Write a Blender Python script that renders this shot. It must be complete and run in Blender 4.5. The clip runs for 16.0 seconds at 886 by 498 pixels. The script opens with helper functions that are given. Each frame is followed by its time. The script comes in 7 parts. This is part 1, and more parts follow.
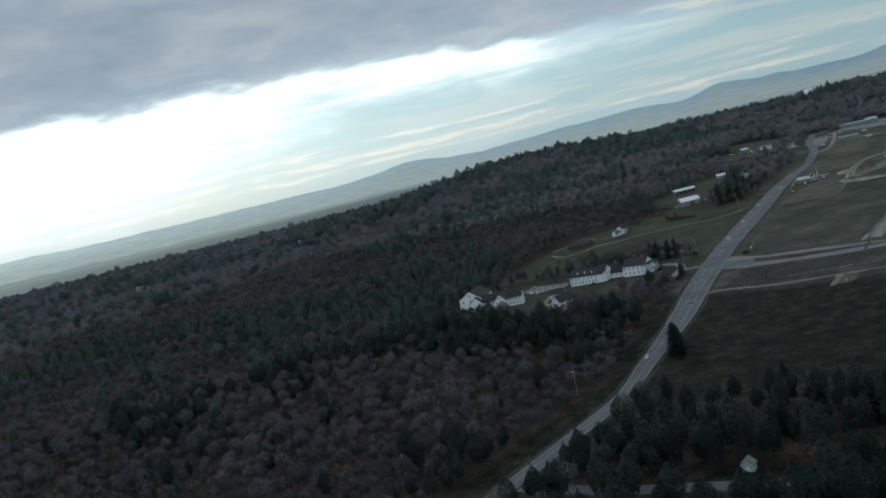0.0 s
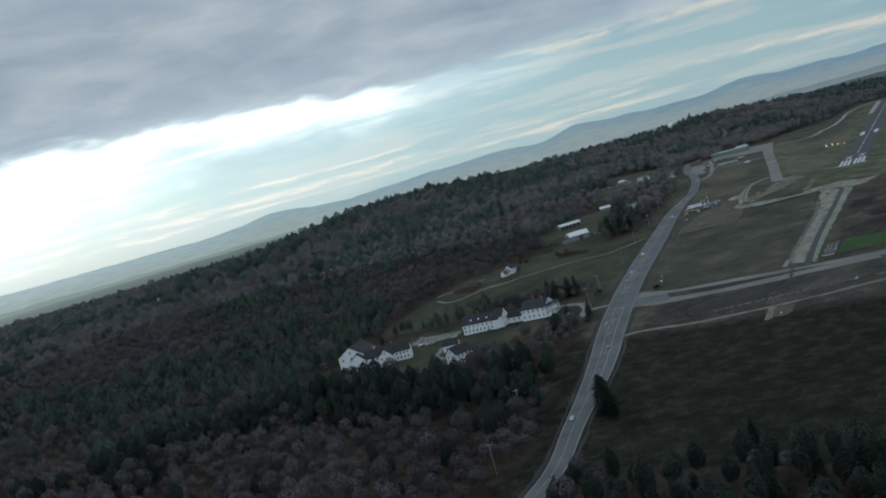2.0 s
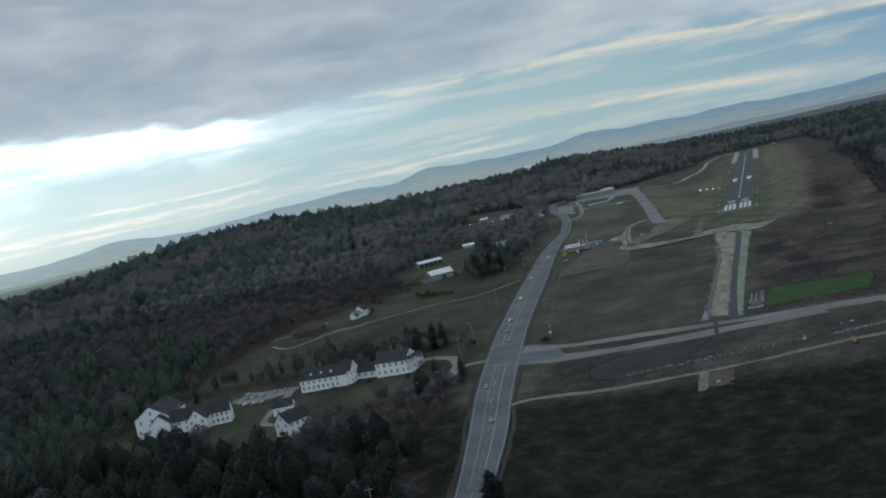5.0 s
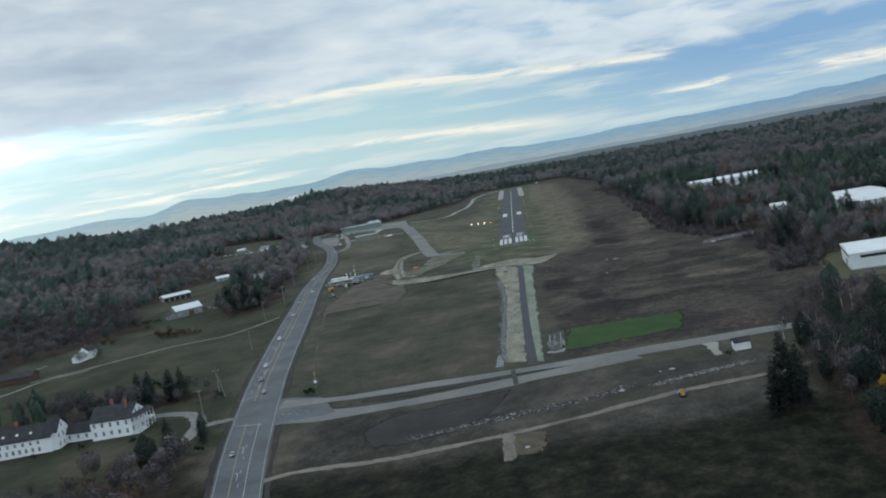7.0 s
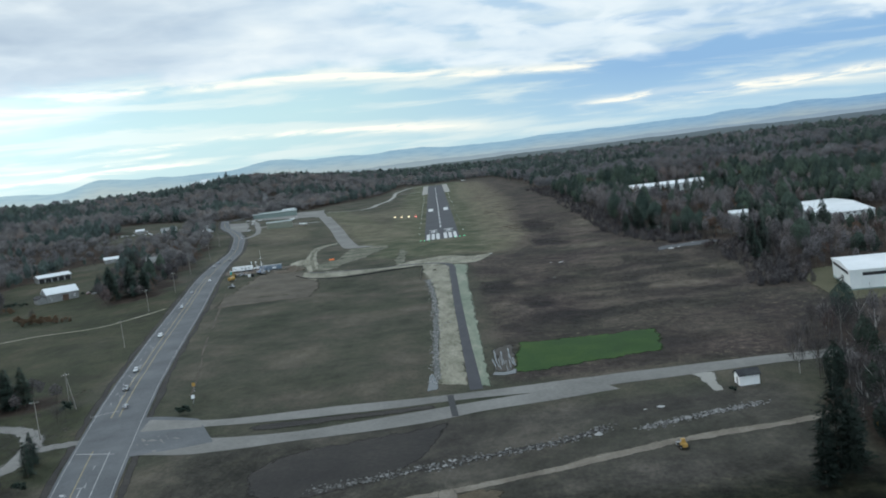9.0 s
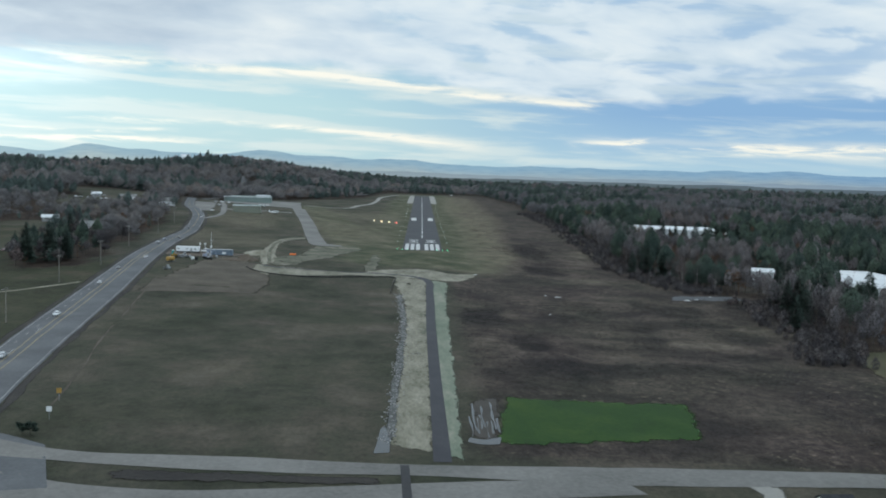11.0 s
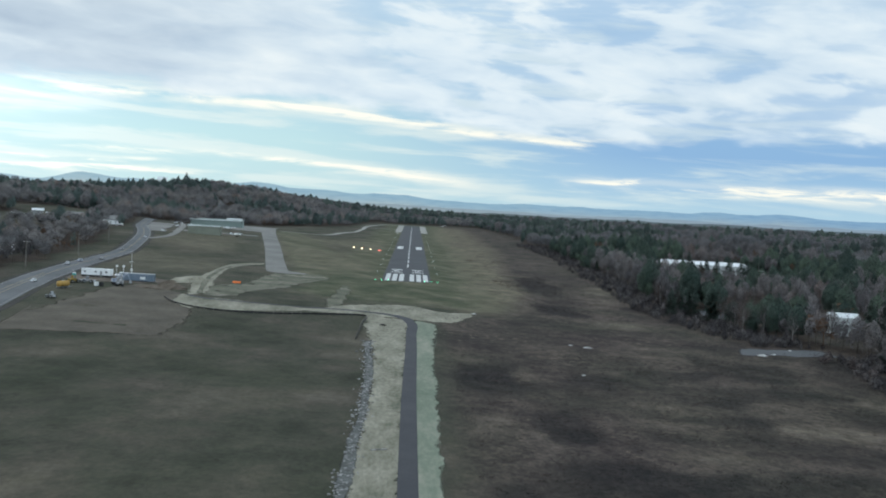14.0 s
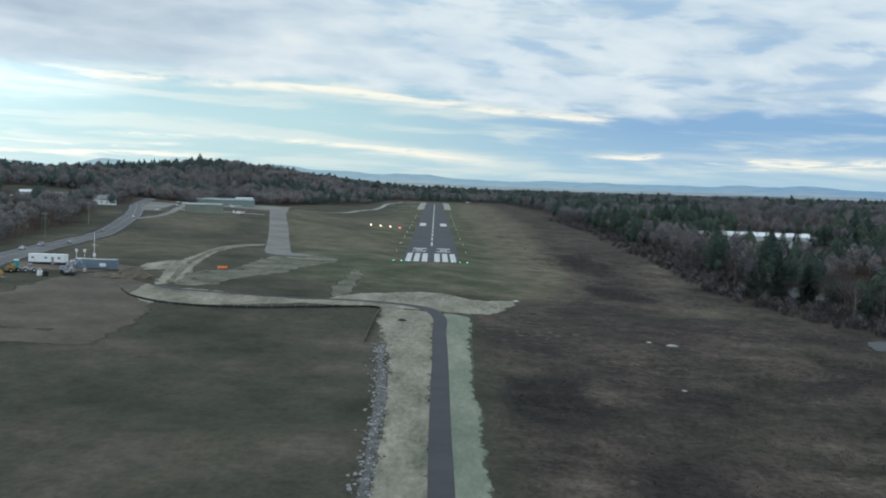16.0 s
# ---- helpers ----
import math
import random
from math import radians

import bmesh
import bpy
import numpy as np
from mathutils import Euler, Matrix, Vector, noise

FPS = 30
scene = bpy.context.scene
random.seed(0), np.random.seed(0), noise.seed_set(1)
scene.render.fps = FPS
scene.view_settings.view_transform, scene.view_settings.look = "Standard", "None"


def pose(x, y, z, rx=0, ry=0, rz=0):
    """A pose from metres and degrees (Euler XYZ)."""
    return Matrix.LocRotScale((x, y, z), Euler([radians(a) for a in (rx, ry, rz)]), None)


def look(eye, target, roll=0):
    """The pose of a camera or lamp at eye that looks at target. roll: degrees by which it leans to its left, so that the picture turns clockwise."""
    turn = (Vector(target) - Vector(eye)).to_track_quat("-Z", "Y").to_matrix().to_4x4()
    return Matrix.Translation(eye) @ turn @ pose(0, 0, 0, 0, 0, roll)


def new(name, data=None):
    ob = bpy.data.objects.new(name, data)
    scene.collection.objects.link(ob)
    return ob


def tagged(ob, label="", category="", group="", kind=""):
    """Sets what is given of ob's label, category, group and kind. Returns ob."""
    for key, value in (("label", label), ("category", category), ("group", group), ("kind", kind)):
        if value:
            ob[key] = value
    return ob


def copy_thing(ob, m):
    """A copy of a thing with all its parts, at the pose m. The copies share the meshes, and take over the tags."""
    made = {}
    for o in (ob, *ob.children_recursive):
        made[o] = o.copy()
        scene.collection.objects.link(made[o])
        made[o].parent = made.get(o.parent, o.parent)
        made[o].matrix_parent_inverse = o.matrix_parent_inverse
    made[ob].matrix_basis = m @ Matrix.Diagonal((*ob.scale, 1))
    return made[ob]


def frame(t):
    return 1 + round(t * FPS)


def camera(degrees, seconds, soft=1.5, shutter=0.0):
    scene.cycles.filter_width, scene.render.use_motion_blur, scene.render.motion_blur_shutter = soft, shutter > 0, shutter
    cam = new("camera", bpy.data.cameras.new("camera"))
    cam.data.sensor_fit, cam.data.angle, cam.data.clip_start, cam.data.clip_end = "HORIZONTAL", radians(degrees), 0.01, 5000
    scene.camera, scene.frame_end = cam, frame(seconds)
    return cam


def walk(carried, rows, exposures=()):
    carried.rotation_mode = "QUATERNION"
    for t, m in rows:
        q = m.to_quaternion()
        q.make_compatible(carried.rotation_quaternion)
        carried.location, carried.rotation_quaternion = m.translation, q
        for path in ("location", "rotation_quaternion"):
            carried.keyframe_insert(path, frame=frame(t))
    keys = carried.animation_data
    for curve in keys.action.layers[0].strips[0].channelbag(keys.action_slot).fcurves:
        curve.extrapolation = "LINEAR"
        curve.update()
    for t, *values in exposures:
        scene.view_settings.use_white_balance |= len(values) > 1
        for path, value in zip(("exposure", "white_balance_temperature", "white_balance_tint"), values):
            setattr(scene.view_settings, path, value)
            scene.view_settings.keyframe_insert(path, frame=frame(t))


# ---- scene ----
EXPOSURES = [(0, -0.68, 5850, 4), (3, -0.60, 5850, 4), (5.5, -0.58, 5850, 4), (6.5, -0.64, 5900, 4), (7, -0.1, 6000, 5), (8, 0.06, 6050, 5), (9, 0.16, 6050, 5), (11.5, 0.0, 6050, 5), (12.5, 0.04, 6050, 5), (13.5, 0.12, 6050, 5), (14.1, 0.1, 6050, 5), (14.5, 0.0, 6050, 5), (15.5, -0.04, 6050, 5), (16, 0.0, 6050, 5)]
cam = camera(46.94, 16.0, soft=1.9)
PATH = [
    (0, (120.30, -981.88, 90.15), (63.66, -899.88, 81.92), -13.61),
    (0.5, (107.89, -966.73, 89.05), (53.83, -883.02, 80.77), -13.68),
    (1, (96.11, -951.14, 87.82), (44.39, -865.95, 79.61), -15.56),
    (1.5, (84.98, -935.14, 86.47), (36.82, -847.81, 79.03), -15.30),
    (2, (74.51, -918.76, 85.00), (29.41, -829.78, 77.95), -15.72),
    (2.5, (64.73, -902.02, 83.42), (22.93, -811.38, 77.35), -14.38),
    (3, (55.64, -884.97, 81.74), (16.20, -793.38, 74.33), -13.66),
    (3.2, (52.21, -878.06, 81.04), (14.40, -785.73, 74.29), -13.09),
    (5.3, (22.92, -803.14, 73.00), (-6.06, -707.68, 66.06), -11.82),
    (5.5, (20.78, -795.81, 72.17), (-5.26, -699.41, 66.83), -10.10),
    (6, (15.88, -777.38, 70.09), (-7.96, -680.37, 65.66), -10.19),
    (6.5, (11.63, -758.81, 67.96), (-5.54, -660.54, 61.07), -10.43),
    (7, (8.03, -740.12, 65.80), (0.05, -640.77, 57.63), -10.71),
    (7.5, (5.04, -721.32, 63.63), (-1.94, -622.00, 54.29), -8.44),
    (8, (2.62, -702.44, 61.44), (-0.68, -602.82, 53.36), -8.78),
    (8.5, (0.75, -683.50, 59.25), (-1.02, -584.07, 48.69), -7.81),
    (9, (-0.61, -664.51, 57.06), (-0.56, -564.97, 47.50), -7.04),
    (9.2, (-1.03, -656.91, 56.19), (-1.00, -557.27, 47.75), -5.91),
    (11.3, (-1.73, -577.07, 47.34), (0.83, -477.41, 39.51), 3.13),
    (11.5, (-1.54, -569.49, 46.54), (0.97, -469.78, 39.42), 3.83),
    (12, (-0.94, -550.57, 44.58), (1.18, -450.92, 36.47), 2.44),
    (12.5, (-0.23, -531.71, 42.68), (0.60, -432.11, 33.75), 2.12),
    (13, (0.52, -512.91, 40.87), (3.05, -413.22, 33.39), 2.91),
    (13.5, (1.23, -494.19, 39.14), (4.25, -394.79, 28.65), 2.54),
    (14, (1.82, -475.56, 37.51), (4.86, -375.71, 33.01), 3.01),
    (14.5, (2.20, -457.03, 35.99), (3.34, -357.16, 30.98), 2.80),
    (15, (2.28, -438.60, 34.58), (3.51, -338.81, 28.21), 3.70),
    (15.5, (1.97, -420.28, 33.29), (2.64, -320.57, 25.71), 3.72),
    (16, (1.17, -402.08, 32.14), (2.05, -302.30, 25.49), 1.79),
]
walk(cam, [(t, look(eye, target, roll)) for t, eye, target, roll in PATH], EXPOSURES)

# ---- exposure, world and sun ----


def nd(tree, kind, ins=(), **props):
    """A node with its inputs set or linked."""
    n = tree.nodes.new(kind)
    for key, value in props.items():
        setattr(n, key, value)
    for key, value in dict(ins).items():
        if isinstance(value, bpy.types.NodeSocket):
            tree.links.new(value, n.inputs[key])
        else:
            n.inputs[key].default_value = value
    return n


def mth(tree, op, a, b=0.0, c=0.0, clamp=False):
    return nd(tree, "ShaderNodeMath", {0: a, 1: b, 2: c}, operation=op, use_clamp=clamp).outputs[0]


def mixc(tree, f, a, b, blend="MIX"):
    n = nd(tree, "ShaderNodeMix", data_type="RGBA", blend_type=blend)
    for key, value in (("Factor_Float", f), ("A_Color", a), ("B_Color", b)):
        s = [i for i in n.inputs if i.identifier == key][0]
        if isinstance(value, bpy.types.NodeSocket):
            tree.links.new(value, s)
        else:
            s.default_value = value
    return [o for o in n.outputs if o.identifier == "Result_Color"][0]


def ramp(tree, f, stops):
    n = nd(tree, "ShaderNodeValToRGB", {0: f})
    while len(n.color_ramp.elements) < len(stops):
        n.color_ramp.elements.new(0.5)
    for e, (p, c) in zip(n.color_ramp.elements, stops):
        e.position, e.color = p, (*c, 1) if len(c) == 3 else c
    return n.outputs[0]


def smooth(tree, x, lo, hi):
    return nd(tree, "ShaderNodeMapRange", {0: x, 1: lo, 2: hi, 3: 0.0, 4: 1.0}, interpolation_type="SMOOTHSTEP").outputs[0]


def lobe(tree, x, centre, width):
    """exp(-((x - centre) / width)^2)"""
    d = mth(tree, "DIVIDE", mth(tree, "SUBTRACT", x, centre), width)
    return mth(tree, "EXPONENT", mth(tree, "MULTIPLY", mth(tree, "MULTIPLY", d, d), -1.0))


SUN_AZ, SUN_EL = 48.0, 9.0
world = bpy.data.worlds.new("world")
scene.world = world
world.use_nodes = True
wt = world.node_tree
wt.nodes.clear()
sky = nd(wt, "ShaderNodeTexSky", sky_type="NISHITA", sun_disc=False, sun_elevation=radians(SUN_EL), sun_rotation=radians(-SUN_AZ))
co = nd(wt, "ShaderNodeTexCoord").outputs["Generated"]
xyz = nd(wt, "ShaderNodeSeparateXYZ", {0: co})
dx, dy, dz = xyz.outputs
az = mth(wt, "MULTIPLY", mth(wt, "ARCTAN2", mth(wt, "MULTIPLY", dx, -1.0), dy), 180 / math.pi)
el = mth(wt, "MULTIPLY", mth(wt, "ARCSINE", dz), 180 / math.pi)
# the cloud deck, seen in perspective; its near edge hangs lower to the right
deck = mth(wt, "ADD", mth(wt, "MAXIMUM", dz, 0.0), 0.32)
px_, py_ = mth(wt, "DIVIDE", dx, deck), mth(wt, "DIVIDE", dy, deck)
along = mth(wt, "ADD", mth(wt, "MULTIPLY", px_, 0.97), mth(wt, "MULTIPLY", py_, 0.2))
across = mth(wt, "SUBTRACT", mth(wt, "MULTIPLY", py_, 0.97), mth(wt, "MULTIPLY", px_, 0.2))
deckco = nd(wt, "ShaderNodeCombineXYZ", {0: mth(wt, "MULTIPLY", along, 0.6), 1: across, 2: 3.7}).outputs[0]
puffs = nd(wt, "ShaderNodeTexNoise", {"Vector": deckco, "Scale": 4.0, "Detail": 4.5, "Roughness": 0.5, "Distortion": 0.25}).outputs[0]
broad = nd(wt, "ShaderNodeTexNoise", {"Vector": deckco, "Scale": 1.6, "Detail": 4.0, "Roughness": 0.5, "Distortion": 0.2}).outputs[0]
# long flat wisps low over the hills
tilt = mth(wt, "ADD", el, mth(wt, "MULTIPLY", az, -0.02))
strco = nd(wt, "ShaderNodeCombineXYZ", {0: mth(wt, "MULTIPLY", az, 0.075), 1: mth(wt, "MULTIPLY", tilt, 0.75), 2: 2.1}).outputs[0]
streaks = nd(wt, "ShaderNodeTexNoise", {"Vector": strco, "Scale": 1.5, "Detail": 6.0, "Roughness": 0.55, "Distortion": 0.4}).outputs[0]
pale = ramp(wt, mth(wt, "DIVIDE", el, 16.0, clamp=True), [(0.0, (0.52, 0.70, 0.74)), (0.20, (0.50, 0.70, 0.75)), (0.40, (0.42, 0.62, 0.76)), (1.0, (0.28, 0.48, 0.74))])
deep = ramp(wt, mth(wt, "DIVIDE", el, 16.0, clamp=True), [(0.0, (0.46, 0.64, 0.75)), (0.09, (0.36, 0.55, 0.74)), (0.20, (0.27, 0.45, 0.70)), (1.0, (0.28, 0.48, 0.74))])
blue = mixc(wt, smooth(wt, az, -14.0, 8.0), deep, pale)
blue = mixc(wt, 0.05, blue, mixc(wt, 1.0, sky.outputs[0], (0.06, 0.06, 0.06, 1), "MULTIPLY"))
# veils of thin cloud under the deck
veil = mth(wt, "MULTIPLY", smooth(wt, streaks, 0.44, 0.64), smooth(wt, az, -64.0, 6.0))
clouds = mixc(wt, mth(wt, "MULTIPLY", veil, 0.7), blue, (0.72, 0.79, 0.77, 1))
# the deck itself: grey below, white where it is thin, with blue gaps to the right
ripco = nd(wt, "ShaderNodeCombineXYZ", {0: mth(wt, "MULTIPLY", az, 0.30), 1: mth(wt, "MULTIPLY", mth(wt, "ADD", el, mth(wt, "MULTIPLY", az, -0.06)), 0.95), 2: 5.9}).outputs[0]
ripples = nd(wt, "ShaderNodeTexNoise", {"Vector": ripco, "Scale": 0.8, "Detail": 4.5, "Roughness": 0.5, "Distortion": 0.3}).outputs[0]
edge_ = mth(wt, "ADD", 3.7, mth(wt, "MULTIPLY", smooth(wt, az, -9.0, 9.0), 1.4))
edge_ = mth(wt, "ADD", edge_, mth(wt, "MULTIPLY", smooth(wt, az, 27.0, 36.0), 1.1))
above = mth(wt, "ADD", el, mth(wt, "ADD", mth(wt, "MULTIPLY", mth(wt, "SUBTRACT", puffs, 0.5), 1.8), mth(wt, "MULTIPLY", mth(wt, "SUBTRACT", ripples, 0.5), 2.4)))
above = mth(wt, "SUBTRACT", above, edge_)
gaps = mth(wt, "MULTIPLY", smooth(wt, broad, 0.62, 0.44), mth(wt, "SUBTRACT", 1.0, smooth(wt, az, 0.0, 20.0)))
gaps = mth(wt, "MULTIPLY", gaps, smooth(wt, ripples, 0.56, 0.42))
grey = ramp(wt, mth(wt, "ADD", mth(wt, "MULTIPLY", puffs, 0.40), mth(wt, "ADD", mth(wt, "MULTIPLY", broad, 0.15), mth(wt, "MULTIPLY", ripples, 0.45))), [(0.28, (0.42, 0.54, 0.68)), (0.42, (0.56, 0.67, 0.78)), (0.54, (0.71, 0.79, 0.85)), (0.74, (0.96, 0.96, 0.92))])
thick = smooth(wt, az, -2.0, 22.0)
grey = mixc(wt, mth(wt, "MULTIPLY", thick, 0.8), grey, ramp(wt, mth(wt, "ADD", mth(wt, "MULTIPLY", puffs, 0.5), mth(wt, "MULTIPLY", ripples, 0.5)), [(0.3, (0.40, 0.47, 0.57)), (0.5, (0.51, 0.59, 0.68)), (0.7, (0.72, 0.79, 0.84))]))
cover = mth(wt, "MULTIPLY", smooth(wt, above, -0.1, 0.9), mth(wt, "SUBTRACT", 0.95, mth(wt, "MULTIPLY", gaps, 0.5)))
clouds = mixc(wt, cover, clouds, grey)


def window_of(lo0, lo1, hi0, hi1):
    return mth(wt, "MULTIPLY", smooth(wt, az, lo0, lo1), mth(wt, "SUBTRACT", 1.0, smooth(wt, az, hi0, hi1)))


# cream wisps: along the deck's edge, and lower down
lumps = mth(wt, "SUBTRACT", streaks, 0.5)
ragco = nd(wt, "ShaderNodeCombineXYZ", {0: mth(wt, "MULTIPLY", az, 0.16), 1: mth(wt, "MULTIPLY", tilt, 1.1), 2: 7.3}).outputs[0]
rags = nd(wt, "ShaderNodeTexNoise", {"Vector": ragco, "Scale": 2.0, "Detail": 5.0, "Roughness": 0.6, "Distortion": 0.5}).outputs[0]
bent = mth(wt, "ADD", mth(wt, "ADD", el, mth(wt, "MULTIPLY", lumps, 1.0)), mth(wt, "MULTIPLY", mth(wt, "SUBTRACT", rags, 0.5), 0.5))
wisp = mth(wt, "MULTIPLY", lobe(wt, mth(wt, "SUBTRACT", bent, edge_), 0.05, 0.26), mth(wt, "MULTIPLY", smooth(wt, streaks, 0.38, 0.58), window_of(-20.0, -6.0, 20.0, 34.0)))
slope = mth(wt, "SUBTRACT", bent, mth(wt, "MULTIPLY", az, 0.065))
wisp = mth(wt, "ADD", wisp, mth(wt, "MULTIPLY", lobe(wt, slope, 1.5, 0.22), window_of(-5.0, 0.0, 8.0, 14.0)))
wisp = mth(wt, "ADD", wisp, mth(wt, "MULTIPLY", lobe(wt, bent, 1.5, 0.24), mth(wt, "SUBTRACT", 1.0, smooth(wt, az, -10.0, -7.5))))
for h, w in ((2.05, 0.16), (1.45, 0.12), (0.95, 0.12)):
    wisp = mth(wt, "ADD", wisp, mth(wt, "MULTIPLY", lobe(wt, bent, h, w), mth(wt, "MULTIPLY", smooth(wt, az, 9.0, 16.0), smooth(wt, puffs, 0.38, 0.52))))
wisp = mth(wt, "MULTIPLY", wisp, mth(wt, "ADD", 0.25, mth(wt, "MULTIPLY", smooth(wt, rags, 0.40, 0.56), 0.75)), clamp=True)
clouds = mixc(wt, wisp, clouds, (0.95, 0.92, 0.82, 1))
# the low sun behind the gap under the deck
lift_ = mth(wt, "ADD", above, 0.1)
reach = mth(wt, "ADD", 1.4, mth(wt, "MULTIPLY", smooth(wt, az, 34.0, 60.0), 2.6))
glow = mth(wt, "MULTIPLY", lobe(wt, mth(wt, "MAXIMUM", lift_, 0.0), 0.0, 0.45), lobe(wt, mth(wt, "DIVIDE", mth(wt, "MINIMUM", lift_, 0.0), reach), 0.0, 1.0))
glow = mth(wt, "MULTIPLY", smooth(wt, az, 14.0, 40.0), glow)
glow = mth(wt, "MULTIPLY", glow, mth(wt, "SUBTRACT", 1.0, smooth(wt, az, 66.0, 95.0)))
clouds = mixc(wt, mth(wt, "MULTIPLY", mth(wt, "MULTIPLY", glow, mth(wt, "ADD", 0.55, mth(wt, "MULTIPLY", smooth(wt, streaks, 0.36, 0.58), 0.45))), 0.95, clamp=True), clouds, (2.0, 2.1, 2.02, 1))
halo = mth(wt, "MULTIPLY", lobe(wt, az, 50.0, 26.0), lobe(wt, el, 2.6, 3.6))
halo = mth(wt, "ADD", 1.0, mth(wt, "MULTIPLY", halo, 0.85))
clouds = mixc(wt, 1.0, clouds, nd(wt, "ShaderNodeCombineXYZ", {0: mth(wt, "MULTIPLY", halo, 1.05), 1: halo, 2: mth(wt, "MULTIPLY", halo, 0.96)}).outputs[0], "MULTIPLY")
# the unseen sky overhead and behind is raised, to brighten ground and walls
over = mth(wt, "ADD", 1.0, mth(wt, "MULTIPLY", smooth(wt, el, 14.0, 60.0), 0.15))
rear = mth(wt, "MULTIPLY", smooth(wt, mth(wt, "MULTIPLY", dy, -1.0), 0.0, 0.8), mth(wt, "SUBTRACT", 1.0, smooth(wt, el, 18.0, 50.0)))
over = mth(wt, "ADD", over, mth(wt, "MULTIPLY", rear, 0.9))
clouds = mixc(wt, 1.0, clouds, nd(wt, "ShaderNodeCombineXYZ", {0: over, 1: over, 2: over}).outputs[0], "MULTIPLY")
# the far blue range, many miles off, its haze over the plain painted in
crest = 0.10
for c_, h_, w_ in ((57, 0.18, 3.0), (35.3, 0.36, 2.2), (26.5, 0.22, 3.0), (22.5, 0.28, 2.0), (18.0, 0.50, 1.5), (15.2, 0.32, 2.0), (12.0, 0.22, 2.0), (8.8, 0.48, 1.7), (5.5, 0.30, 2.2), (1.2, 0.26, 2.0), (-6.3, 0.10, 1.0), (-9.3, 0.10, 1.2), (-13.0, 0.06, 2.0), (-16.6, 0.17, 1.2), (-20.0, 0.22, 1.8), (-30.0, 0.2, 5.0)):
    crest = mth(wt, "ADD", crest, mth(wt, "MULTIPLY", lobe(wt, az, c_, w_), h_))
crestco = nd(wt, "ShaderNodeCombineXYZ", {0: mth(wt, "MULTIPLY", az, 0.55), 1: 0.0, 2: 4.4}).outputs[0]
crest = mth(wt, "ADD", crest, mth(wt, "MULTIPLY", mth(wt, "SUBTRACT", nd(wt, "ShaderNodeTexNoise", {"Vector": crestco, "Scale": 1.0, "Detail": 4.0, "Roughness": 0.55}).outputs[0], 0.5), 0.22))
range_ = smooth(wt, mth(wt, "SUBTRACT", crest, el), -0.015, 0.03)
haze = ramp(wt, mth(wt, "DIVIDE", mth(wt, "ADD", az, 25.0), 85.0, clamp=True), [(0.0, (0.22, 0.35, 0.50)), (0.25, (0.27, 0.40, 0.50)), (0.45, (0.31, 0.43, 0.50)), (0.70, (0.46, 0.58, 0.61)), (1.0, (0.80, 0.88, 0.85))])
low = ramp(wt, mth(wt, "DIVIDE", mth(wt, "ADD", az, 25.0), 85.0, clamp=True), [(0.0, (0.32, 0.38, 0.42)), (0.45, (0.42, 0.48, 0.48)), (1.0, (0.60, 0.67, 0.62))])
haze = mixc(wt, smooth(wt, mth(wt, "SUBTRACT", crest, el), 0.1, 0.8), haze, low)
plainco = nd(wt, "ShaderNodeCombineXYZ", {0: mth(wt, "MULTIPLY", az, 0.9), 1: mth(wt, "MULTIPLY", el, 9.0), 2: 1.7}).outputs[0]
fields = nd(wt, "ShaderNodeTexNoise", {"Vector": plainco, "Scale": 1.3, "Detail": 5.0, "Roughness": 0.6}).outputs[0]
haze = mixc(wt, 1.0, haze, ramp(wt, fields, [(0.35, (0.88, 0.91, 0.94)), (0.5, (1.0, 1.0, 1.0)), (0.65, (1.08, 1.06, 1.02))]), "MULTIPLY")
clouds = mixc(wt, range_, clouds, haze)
bg = nd(wt, "ShaderNodeBackground", {0: clouds, 1: 1.0})
nd(wt, "ShaderNodeOutputWorld", {0: bg.outputs[0]})

sun = new("sun", bpy.data.lights.new("sun", "SUN"))
sun.data.energy, sun.data.angle, sun.data.color = 0.7, radians(14), (1.0, 0.97, 0.93)
sun.matrix_world = look((0, 0, 0), (math.sin(radians(SUN_AZ)), -math.cos(radians(SUN_AZ)), -math.tan(radians(22))))


